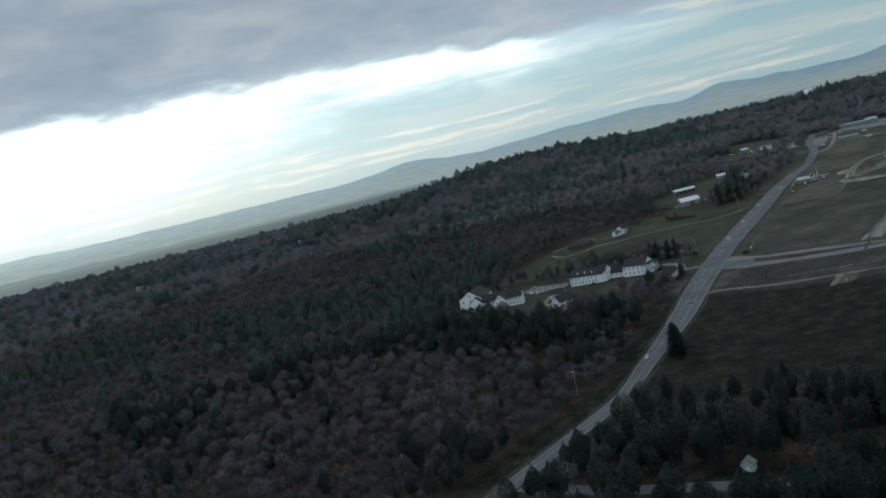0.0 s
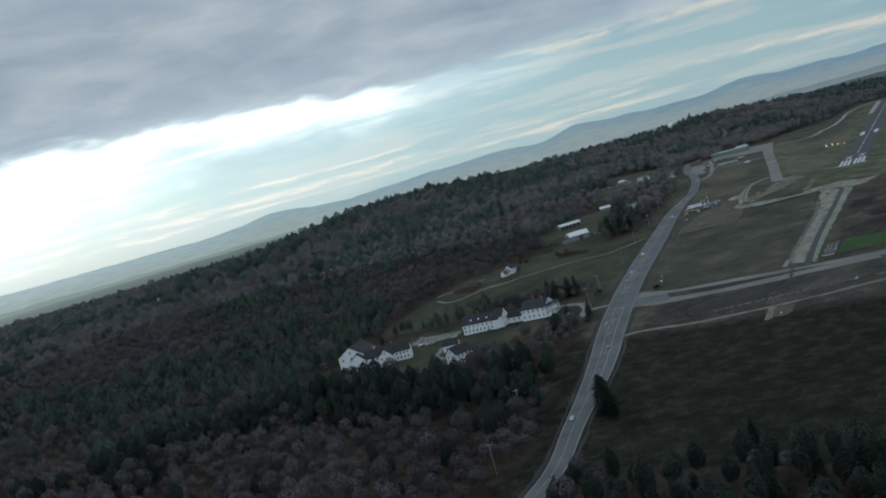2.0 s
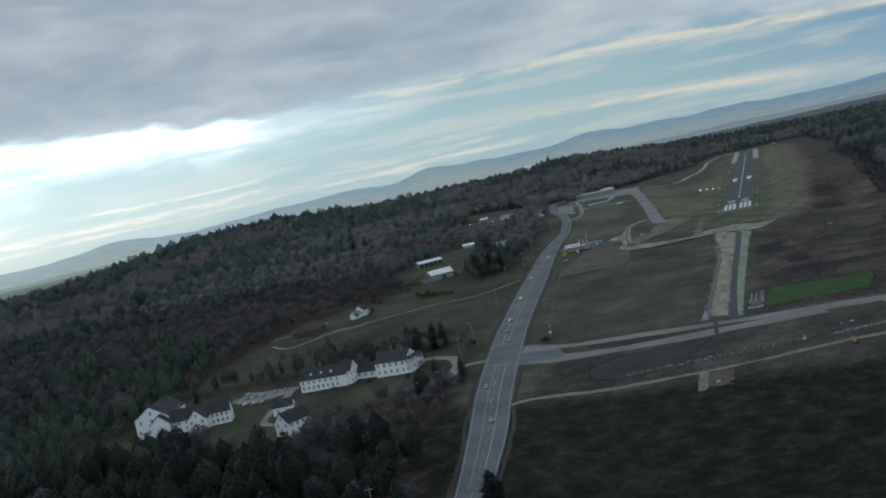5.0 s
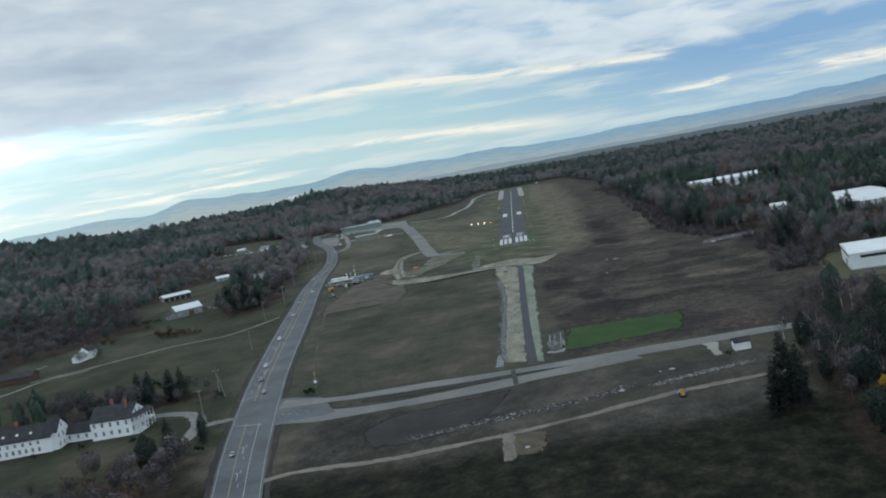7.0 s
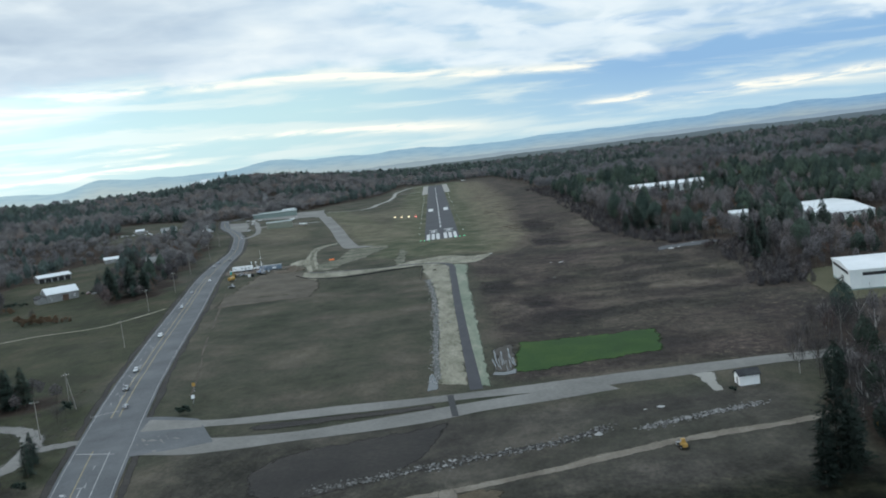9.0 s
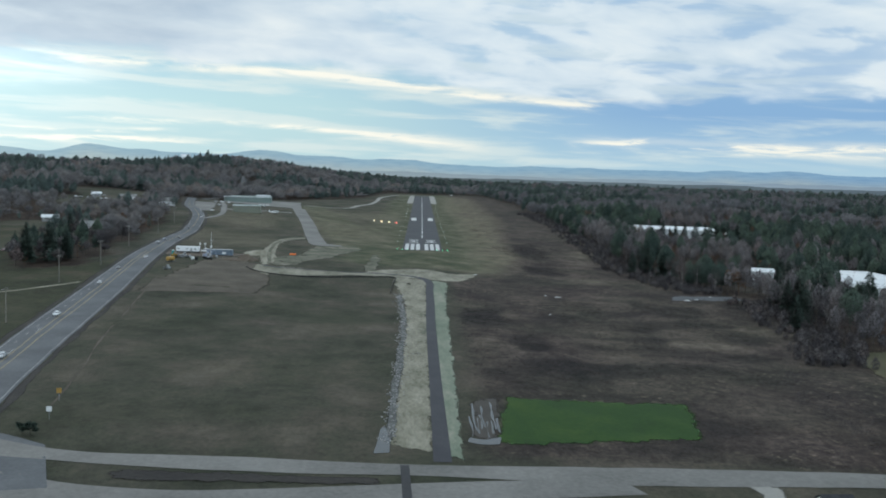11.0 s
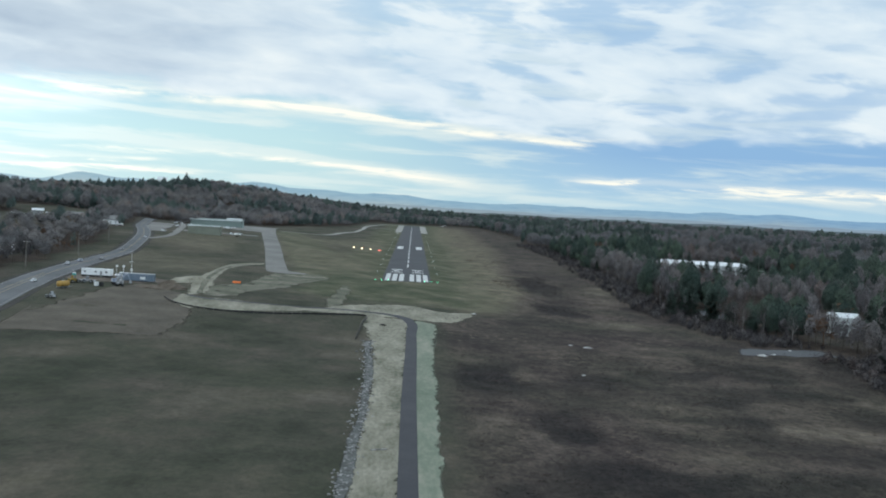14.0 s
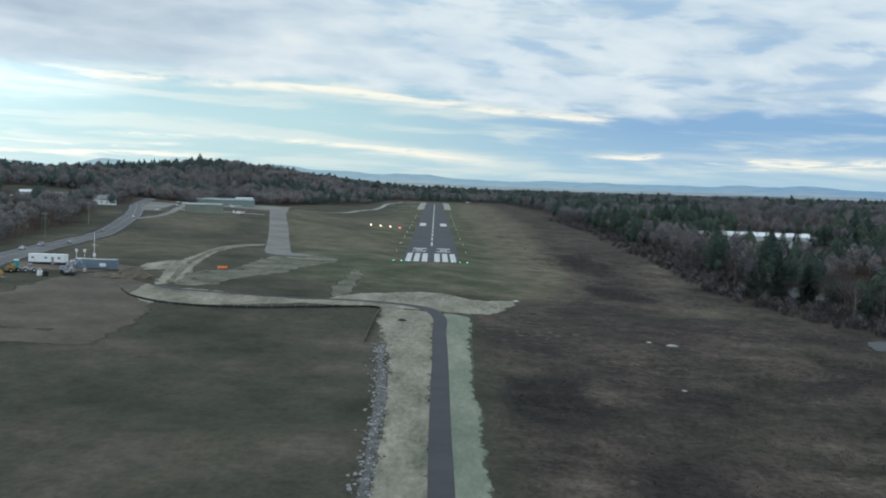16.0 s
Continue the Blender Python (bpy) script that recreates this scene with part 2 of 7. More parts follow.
# ---- materials ----
def material(name, colours, rough=0.85, scale=1.0, grain=8.0, bump=0.0, metal=0.0, spread=0.0, object_random=0.0, tint=False, spec=0.35, drawn_out=1.0, gaps_=0.5):
    """A surface whose colour wanders between the given ones at two scales; tint reads the trees' own tint."""
    m = bpy.data.materials.new(name)
    m.use_nodes = True
    t = m.node_tree
    p = t.nodes["Principled BSDF"]
    pos = nd(t, "ShaderNodeNewGeometry").outputs["Position"]
    if drawn_out != 1.0:
        pos = nd(t, "ShaderNodeVectorMath", {0: pos, 1: (1.0, drawn_out, 1.0)}, operation="MULTIPLY").outputs[0]
    big = nd(t, "ShaderNodeTexNoise", {"Vector": pos, "Scale": scale, "Detail": 4.0, "Roughness": 0.6}).outputs[0]
    fine = nd(t, "ShaderNodeTexNoise", {"Vector": pos, "Scale": scale * grain, "Detail": 3.0, "Roughness": 0.65}).outputs[0]
    f = mth(t, "ADD", mth(t, "MULTIPLY", big, 0.62), mth(t, "MULTIPLY", fine, 0.38))
    if tint:
        f = nd(t, "ShaderNodeAttribute", attribute_name="tint").outputs["Fac"]
        f = mth(t, "ADD", f, mth(t, "MULTIPLY", mth(t, "SUBTRACT", nd(t, "ShaderNodeNewGeometry").outputs["Random Per Island"], 0.5), 0.2))
        mott = nd(t, "ShaderNodeTexNoise", {"Vector": pos, "Scale": 0.9, "Detail": 4.0, "Roughness": 0.7}).outputs[0]
        f = mth(t, "ADD", f, mth(t, "MULTIPLY", mth(t, "SUBTRACT", mott, 0.5), 0.8))
    if object_random:
        f = mth(t, "ADD", f, mth(t, "MULTIPLY", mth(t, "SUBTRACT", nd(t, "ShaderNodeObjectInfo").outputs["Random"], 0.5), object_random))
    lo, hi = (0.0, 1.0) if tint else (0.34, 0.66)
    n = len(colours)
    c = ramp(t, f, [(lo + (hi - lo) * i / max(n - 1, 1), col) for i, col in enumerate(colours)])
    t.links.new(c, p.inputs["Base Color"])
    p.inputs["Roughness"].default_value, p.inputs["Metallic"].default_value = rough, metal
    p.inputs["Specular IOR Level"].default_value = spec
    if tint:
        lace = nd(t, "ShaderNodeTexNoise", {"Vector": pos, "Scale": 1.5, "Detail": 3.0, "Roughness": 0.75}).outputs[0]
        t.links.new(smooth(t, lace, gaps_ - 0.05, gaps_ + 0.05), p.inputs["Alpha"])
        # small leaves of a crown share its rounded light
        nrm = nd(t, "ShaderNodeNewGeometry").outputs["Normal"]
        up = nd(t, "ShaderNodeVectorMath", {0: nd(t, "ShaderNodeVectorMath", {0: nrm, 1: (0.45, 0.45, 0.45)}, operation="MULTIPLY").outputs[0], 1: (0.0, 0.0, 0.7)}, operation="ADD").outputs[0]
        t.links.new(nd(t, "ShaderNodeVectorMath", {0: up}, operation="NORMALIZE").outputs[0], p.inputs["Normal"])
    if bump:
        b = nd(t, "ShaderNodeBump", {"Height": fine, "Strength": bump, "Distance": 0.3})
        t.links.new(b.outputs[0], p.inputs["Normal"])
    return m


FEATHERED = {}


def feathered(mat):
    """The same loose surface, thinning out raggedly towards its rim."""
    if mat.name not in FEATHERED:
        m = mat.copy()
        m.name = mat.name + "_thinning"
        t = m.node_tree
        pos = nd(t, "ShaderNodeNewGeometry").outputs["Position"]
        flat = nd(t, "ShaderNodeVectorMath", {0: pos, 1: (1.0, 0.5, 0.0)}, operation="MULTIPLY").outputs[0]
        rag = nd(t, "ShaderNodeTexNoise", {"Vector": flat, "Scale": 0.3, "Detail": 6.0, "Roughness": 0.7}).outputs[0]
        rim = nd(t, "ShaderNodeAttribute", attribute_name="rim").outputs["Fac"]
        f = smooth(t, mth(t, "ADD", rim, mth(t, "MULTIPLY", mth(t, "SUBTRACT", rag, 0.5), 3.0)), 0.15, 0.7)
        t.links.new(f, t.nodes["Principled BSDF"].inputs["Alpha"])
        FEATHERED[mat.name] = m
    return FEATHERED[mat.name]


def lamp_material(name, colour, strength):
    m = bpy.data.materials.new(name)
    m.use_nodes = True
    p = m.node_tree.nodes["Principled BSDF"]
    p.inputs["Base Color"].default_value = p.inputs["Emission Color"].default_value = (*colour, 1)
    p.inputs["Emission Strength"].default_value = strength
    return m


ASPHALT = material("asphalt", [(0.070, 0.075, 0.080), (0.102, 0.107, 0.113), (0.138, 0.142, 0.147)], 0.85, 0.08, 20, 0.2)
RUNWAY = material("runway_asphalt", [(0.036, 0.038, 0.043), (0.049, 0.051, 0.057), (0.064, 0.066, 0.072)], 0.85, 0.05, 20, 0.15)
NEW_ASPHALT = material("new_asphalt", [(0.035, 0.035, 0.042), (0.055, 0.055, 0.06)], 0.8, 0.15, 12, 0.15)
APRON = material("apron_asphalt", [(0.125, 0.122, 0.112), (0.18, 0.174, 0.16), (0.235, 0.228, 0.21)], 0.9, 0.05, 20, 0.1)
CONCRETE = material("pale_paving", [(0.24, 0.23, 0.205), (0.33, 0.32, 0.29)], 0.9, 0.05, 30, 0.1)
SAND = material("sandy_gravel", [(0.095, 0.098, 0.066), (0.18, 0.170, 0.124), (0.25, 0.235, 0.18), (0.35, 0.325, 0.255)], 0.95, 0.2, 7, 0.5, drawn_out=0.3)
TRACK = material("trodden_track", [(0.10, 0.085, 0.066), (0.17, 0.148, 0.118), (0.25, 0.225, 0.185)], 0.95, 0.12, 12, 0.5)
THIN_SAND = material("thin_sandy_turf", [(0.050, 0.056, 0.031), (0.085, 0.086, 0.055), (0.15, 0.142, 0.104), (0.23, 0.215, 0.17)], 0.95, 0.09, 10, 0.4)
LOT_GREY = material("grey_gravel", [(0.07, 0.073, 0.078), (0.105, 0.108, 0.113)], 0.9, 0.1, 14, 0.3)
VERGE = material("hydroseeded_verge", [(0.12, 0.15, 0.105), (0.18, 0.205, 0.15), (0.27, 0.27, 0.21)], 0.95, 0.2, 7, 0.4, drawn_out=0.3)
DIRT = material("bare_dirt", [(0.07, 0.055, 0.042), (0.115, 0.092, 0.07), (0.16, 0.13, 0.10)], 0.95, 0.05, 16, 0.5)
DARK_DIRT = material("dark_soil", [(0.018, 0.016, 0.015), (0.029, 0.026, 0.023), (0.046, 0.040, 0.034)], 0.95, 0.06, 16, 0.5)
CROP = material("young_crop", [(0.008, 0.030, 0.0005), (0.014, 0.049, 0.001), (0.030, 0.066, 0.003)], 0.9, 0.08, 14, 0.2)
MUD = material("wet_mud", [(0.04, 0.034, 0.028), (0.075, 0.066, 0.055)], 0.85, 0.2, 10, 0.3)
WATER = material("puddle_water", [(0.03, 0.033, 0.033), (0.06, 0.058, 0.052)], 0.2, 0.8, 5, 0.0, spec=0.4)
WHITE_LINE = material("white_road_paint", [(0.42, 0.42, 0.41), (0.66, 0.66, 0.64)], 0.7, 0.5, 10)
YELLOW_LINE = material("yellow_road_paint", [(0.20, 0.17, 0.10), (0.36, 0.29, 0.16)], 0.7, 0.5, 10)
WORN_LINE = material("worn_white_paint", [(0.19, 0.19, 0.188), (0.42, 0.42, 0.41)], 0.75, 0.4, 10)
SEAM = material("tar_patch", [(0.03, 0.03, 0.032), (0.045, 0.045, 0.046)], 0.8, 0.6, 8)
WHITE_WALL = material("white_clapboard", [(0.76, 0.77, 0.76), (0.85, 0.85, 0.84)], 0.7, 0.3, 12)
METAL_WALL = material("pale_metal_cladding", [(0.62, 0.65, 0.64), (0.74, 0.76, 0.75)], 0.5, 0.2, 10)
WHITE_ROOF = material("white_metal_roof", [(0.66, 0.68, 0.68), (0.80, 0.81, 0.81)], 0.45, 0.1, 12)
DARK_ROOF = material("dark_shingle_roof", [(0.022, 0.023, 0.026), (0.04, 0.04, 0.043), (0.055, 0.055, 0.058)], 0.9, 0.4, 10, 0.4)
TEAL_ROOF = material("grey_green_metal", [(0.17, 0.215, 0.195), (0.22, 0.275, 0.25)], 0.5, 0.1, 12)
GREY_WALL = material("weathered_grey_boards", [(0.17, 0.17, 0.165), (0.30, 0.30, 0.29)], 0.85, 0.4, 8)
BROWN_WALL = material("brown_boards", [(0.07, 0.045, 0.03), (0.11, 0.07, 0.05)], 0.85, 0.4, 8)
BLUE_BOX = material("blue_grey_steel", [(0.12, 0.16, 0.20), (0.18, 0.22, 0.27)], 0.55, 0.4, 8)
GLASS = material("dark_window_glass", [(0.02, 0.024, 0.03)], 0.08, 1, 2, spec=0.6)
TRIM = material("white_trim", [(0.72, 0.72, 0.70), (0.80, 0.80, 0.78)], 0.6, 1, 6)
BRICK = material("chimney_brick", [(0.20, 0.08, 0.06), (0.30, 0.13, 0.09)], 0.9, 2, 5)
WOOD = material("weathered_wood", [(0.17, 0.155, 0.135), (0.27, 0.25, 0.22)], 0.9, 1, 6)
STONE = material("grey_stone", [(0.085, 0.082, 0.077), (0.16, 0.156, 0.148), (0.33, 0.322, 0.31)], 0.9, 0.7, 6, 0.3, object_random=0.25)
RUBBER = material("black_rubber", [(0.015, 0.015, 0.016), (0.03, 0.03, 0.03)], 0.85, 3, 4)
SILT = material("black_silt_fabric", [(0.012, 0.012, 0.013), (0.03, 0.03, 0.03)], 0.8, 0.5, 6)
STEEL = material("galvanised_steel", [(0.35, 0.36, 0.37), (0.5, 0.51, 0.52)], 0.4, 1, 6, metal=0.7)
YELLOW = material("machine_yellow", [(0.34, 0.20, 0.05), (0.45, 0.28, 0.07)], 0.5, 1, 6)
ORANGE = material("safety_orange", [(0.75, 0.16, 0.03), (0.85, 0.22, 0.05)], 0.6, 1, 6)
TEAL = material("teal_plastic", [(0.03, 0.25, 0.24), (0.05, 0.33, 0.31)], 0.5, 1, 6)
SNOW = material("pale_rubble", [(0.28, 0.275, 0.26), (0.52, 0.515, 0.50)], 0.9, 0.5, 6)
CAR_PAINTS = [material("car_paint_" + n, [c], 0.4, 1, 2, spec=0.4) for n, c in (
    ("white", (0.75, 0.75, 0.74)), ("black", (0.02, 0.02, 0.022)), ("silver", (0.45, 0.46, 0.47)), ("blue", (0.05, 0.09, 0.18)),
    ("red", (0.25, 0.03, 0.03)), ("grey", (0.14, 0.145, 0.15)))]
GREY_BIRCH = material("grey_birch_bark", [(0.17, 0.16, 0.15), (0.27, 0.26, 0.245)], 0.9, 2, 6)
BARK = material("bark", [(0.06, 0.05, 0.042), (0.11, 0.095, 0.08)], 0.95, 1, 6)
BIRCH = material("pale_bark", [(0.42, 0.40, 0.37), (0.62, 0.60, 0.57)], 0.9, 2, 6)
TWIGS = material("bare_twigs", [(0.048, 0.044, 0.046), (0.069, 0.063, 0.064), (0.102, 0.092, 0.090), (0.096, 0.066, 0.058)], 0.95, tint=True, spec=0.1)
SCRUB_TWIGS = material("dark_scrub", [(0.022, 0.018, 0.018), (0.036, 0.029, 0.028), (0.055, 0.044, 0.040)], 0.95, tint=True, spec=0.1)
CRUSHED = material("crushed_stone", [(0.05, 0.052, 0.046), (0.095, 0.097, 0.09), (0.17, 0.172, 0.165)], 0.9, 0.4, 5, 0.5)
# far hardwoods: distance haze mixed into the twig colour
HAZED_TWIGS = material("grey_maple_twigs", [(0.084, 0.084, 0.090), (0.115, 0.113, 0.117), (0.152, 0.146, 0.147), (0.145, 0.117, 0.110)], 0.95, tint=True, spec=0.1)
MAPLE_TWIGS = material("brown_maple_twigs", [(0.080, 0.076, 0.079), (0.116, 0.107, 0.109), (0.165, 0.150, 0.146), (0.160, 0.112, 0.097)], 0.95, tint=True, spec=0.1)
# hillside trees, paled and blued by haze put into their colours
HAZED_HILL_TWIGS = material("hillside_hardwood_twigs", [(0.108, 0.104, 0.106), (0.148, 0.140, 0.139), (0.196, 0.180, 0.172), (0.205, 0.148, 0.122)], 0.95, tint=True, spec=0.1)
HAZED_HILL_PINE = material("hillside_pine_needles", [(0.046, 0.064, 0.060), (0.066, 0.088, 0.080), (0.094, 0.116, 0.100)], 0.9, gaps_=0.47, tint=True, spec=0.15)
# needles of far pines, lightened in colour for haze
HAZED_PINE = material("white_pine_needles", [(0.036, 0.052, 0.046), (0.053, 0.072, 0.062), (0.077, 0.098, 0.079)], 0.9, gaps_=0.47, tint=True, spec=0.15)
OCHRE = material("scraped_ochre_soil", [(0.045, 0.037, 0.024), (0.085, 0.068, 0.043), (0.135, 0.110, 0.072)], 0.95, 0.25, 8, 0.5)
WORN_TURF = material("worn_turf_and_soil", [(0.048, 0.041, 0.029), (0.080, 0.067, 0.049), (0.120, 0.101, 0.075)], 0.95, 0.10, 10, 0.5)
AMBER = material("amber_leaves", [(0.115, 0.080, 0.052), (0.160, 0.108, 0.067), (0.200, 0.135, 0.082)], 0.9, gaps_=0.38, tint=True, spec=0.1)
# second pine needle colour, darkened to stand for shade
SHADED_NEEDLES = material("hemlock_needles", [(0.010, 0.016, 0.013), (0.016, 0.024, 0.018), (0.026, 0.036, 0.026)], 0.9, gaps_=0.47, tint=True, spec=0.15)
NEEDLES = material("pine_needles", [(0.030, 0.046, 0.038), (0.046, 0.066, 0.051), (0.066, 0.090, 0.063)], 0.9, gaps_=0.47, tint=True, spec=0.15)
RUSSET = material("russet_leaves", [(0.065, 0.042, 0.032), (0.095, 0.060, 0.042), (0.125, 0.076, 0.048)], 0.9, gaps_=0.44, tint=True, spec=0.1)
GOLD = material("golden_leaves", [(0.30, 0.15, 0.02), (0.42, 0.24, 0.035), (0.50, 0.30, 0.05)], 0.9, gaps_=0.38, tint=True, spec=0.1)
LAMP_WHITE = lamp_material("approach_lamp_white", (1.0, 0.82, 0.48), 4.0)
LAMP_RED = lamp_material("approach_lamp_red", (1.0, 0.20, 0.16), 2.6)
LAMP_GREEN = lamp_material("threshold_lamp_green", (0.15, 1.0, 0.45), 1.4)
LAMP_EDGE = lamp_material("edge_lamp_white", (0.8, 0.82, 0.75), 0.15)


# ---- geometry helpers ----
class Geo:
    """Vertices and faces gathered for one mesh."""

    def __init__(self):
        self.v, self.f = [], []

    def add(self, verts, faces):
        n = len(self.v)
        self.v += [tuple(p) for p in verts]
        self.f += [tuple(i + n for i in f) for f in faces]
        return self

    def box(self, x0, x1, y0, y1, z0, z1, taper=0.0):
        t = taper
        return self.add([(x0, y0, z0), (x1, y0, z0), (x1, y1, z0), (x0, y1, z0), (x0 + t, y0 + t, z1), (x1 - t, y0 + t, z1), (x1 - t, y1 - t, z1), (x0 + t, y1 - t, z1)],
                        [(3, 2, 1, 0), (4, 5, 6, 7), (0, 1, 5, 4), (1, 2, 6, 5), (2, 3, 7, 6), (3, 0, 4, 7)])

    def prism(self, profile, x0, x1):
        """A profile of (y, z) swept along x."""
        n = len(profile)
        v = [(x0, y, z) for y, z in profile] + [(x1, y, z) for y, z in profile]
        f = [tuple(range(n)), tuple(range(2 * n - 1, n - 1, -1))] + [(i, i + n, (i + 1) % n + n, (i + 1) % n) for i in range(n)]
        return self.add(v, f)

    def tube(self, a, b, r0, r1, n=8):
        a, b = Vector(a), Vector(b)
        d = (b - a).normalized()
        u = d.orthogonal().normalized()
        w = d.cross(u)
        ring = lambda c, r: [c + r * (math.cos(2 * math.pi * i / n) * u + math.sin(2 * math.pi * i / n) * w) for i in range(n)]
        v = ring(a, r0) + ring(b, r1)
        return self.add(v, [tuple(range(n - 1, -1, -1)), tuple(range(n, 2 * n))] + [(i, (i + 1) % n, (i + 1) % n + n, i + n) for i in range(n)])

    def mesh(self, name):
        m = bpy.data.meshes.new(name)
        m.from_pydata(self.v, [], self.f)
        b = bmesh.new()
        b.from_mesh(m)
        bmesh.ops.recalc_face_normals(b, faces=b.faces)
        b.to_mesh(m)
        b.free()
        return m


def part(name, geo, mat, parent=None, label=""):
    ob = new(name, geo.mesh(name))
    ob.data.materials.append(mat)
    ob.parent = parent
    if label:
        ob["label"] = label
    return ob


def thing(name, x, y, rot, label, category, group="", lift=0.0, size=1.0):
    ob = new(name)
    ob.matrix_world = pose(x, y, float(height(x, y)) + lift, 0, 0, rot) @ Matrix.Diagonal((size, size, size, 1))
    return tagged(ob, label, category, group)


# ---- the lie of the land ----
SPOTS = ((0, 0, 0), (0, 200, 0), (0, 500, 0), (0, 800, 0), (0, 1050, 0), (0, -120, -0.5), (-3, -260, -2.4), (-3, -400, -4.2), (60, -380, -4.2),
         (0, -495, -9.5), (60, -465, -8), (110, -90, -5), (110, -170, -4), (145, -290, -6.5), (90, 60, -2.5),
         (-70, -495, -7.5), (-72, -400, -2), (-60, -270, -0.5), (-110, -110, 4.8), (-62, -95, 3.6), (-115, 190, 8), (-55, 0, 2.6),
         (-190, 500, 4), (-230, -60, 5), (-205, -125, 2.6), (-225, -225, 0), (-140, -415, -6.5), (-220, -450, -6.5), (60, -700, -12),
         (-150, -700, -10), (-50, 500, 0.5), (70, 500, -1), (200, 200, -2), (-276, 316, 12), (-300, 400, 17), (-215, 245, 11))
HILLS = ((-900, 900, 58, 210, 420), (-440, 1430, 33, 120, 300), (-280, 1400, 22, 110, 300), (-1000, 2300, 38, 600, 420), (-520, 150, 14, 170, 300), (420, 900, 6, 240, 700), (-800, -500, 5, 260, 300), (900, 600, 14, 400, 700))
S = np.array(SPOTS, float)


def hills(x, y):
    return sum(c * np.exp(-(((x - a) / sx) ** 2 + ((y - b) / sy) ** 2) / 2) for a, b, c, sx, sy in HILLS)


def kernel(x, y):
    w = np.exp(-((x[..., None] - S[:, 0]) ** 2 + (y[..., None] - S[:, 1]) ** 2) / (2 * 65.0 ** 2))
    return w / (w.sum(-1, keepdims=True) + 0.02)


K = kernel(S[:, 0], S[:, 1])
LIFT = np.linalg.solve(K.T @ K + 0.02 * np.eye(len(S)), K.T @ (S[:, 2] + 4 - hills(S[:, 0], S[:, 1])))


def height(x, y):
    x, y = np.asarray(x, float), np.asarray(y, float)
    z = kernel(x, y) @ LIFT + hills(x, y) - 4
    side = np.clip((26 - abs(x)) / 14, 0, 1) * np.clip((y + 70) / 60, 0, 1) * np.clip((1150 - y) / 60, 0, 1)
    return z * (1 - side * side * (3 - 2 * side))


def wave(x, y, size, seed=0):
    """Smooth value noise, 0 to 1, with features about size metres across."""
    rng = np.random.RandomState(seed)
    grid = rng.rand(128, 128)
    u, v = np.asarray(x, float) / size + 40.3, np.asarray(y, float) / size + 57.7
    i, j = np.floor(u).astype(int), np.floor(v).astype(int)
    a, b = u - i, v - j
    a, b = a * a * (3 - 2 * a), b * b * (3 - 2 * b)
    g = lambda p, q: grid[p % 128, q % 128]
    return (g(i, j) * (1 - a) + g(i + 1, j) * a) * (1 - b) + (g(i, j + 1) * (1 - a) + g(i + 1, j + 1) * a) * b


def inside(poly, x, y):
    hit = np.zeros(np.shape(x), bool)
    for (ax, ay), (bx, by) in zip(poly, poly[1:] + poly[:1]):
        cross = ((ay > y) != (by > y)) & (x < (bx - ax) * (y - ay) / ((by - ay) or 1e-9) + ax)
        hit ^= cross
    return hit


ROAD = [(-95, -1300, 3.7), (-70, -1000, 3.7), (-55, -850, 3.7), (-51, -745, 3.7), (-50, -700, 3.7), (-50, -640, 3.7), (-57, -600, 4.2), (-64, -555, 5.4), (-70, -520, 6.4), (-81, -464, 7.2), (-90, -410, 7.6),
        (-97, -365, 7.7), (-103, -320, 7.7), (-113, -240, 7.6), (-121, -170, 6.9), (-126, -130, 6.7), (-136, -40, 5.5), (-146, 60, 4.6), (-157, 130, 4.2),
        (-172, 190, 4.2), (-195, 270, 4.0), (-218, 380, 3.9), (-238, 520, 3.7), (-240, 700, 3.7), (-262, 880, 3.7), (-278, 1000, 4.0), (-290, 1080, 4.0), (-325, 1200, 3.7)]
FARM = [(-275, -345), (-273, -215), (-226, -150), (-264, -60), (-252, 20), (-214, 10), (-196, -70), (-186, -128), (-164, -176), (-142, -160), (-130, -120), (-112, -260), (-110, -368), (-128, -352), (-160, -346), (-205, -350), (-262, -372)]
YARDS = [(-262, -478), (-258, -385), (-200, -372), (-105, -372), (-92, -440), (-118, -450), (-138, -478), (-138, -508), (-172, -512), (-190, -482), (-215, -486)]
GRAVEL_LOT = [(100, -174), (144, -168), (142, -145), (106, -148)]
POND_LOT = [(121, -63), (166, -52), (172, -4), (126, -24)]
WORKS = [(100, -376), (112, -282), (205, -262), (240, -356), (200, -390)]
FAR_HOUSES = [(-1290, 152), (-1252, 140), (-1133, 331), (-1066, 324), (-708, 138), (-1500, 520), (-1180, 335), (-980, -60)]
LOT = [(-312, 284), (-306, 352), (-240, 352), (-244, 284)]


def road_x(y):
    return np.interp(y, [p[1] for p in ROAD], [p[0] for p in ROAD])


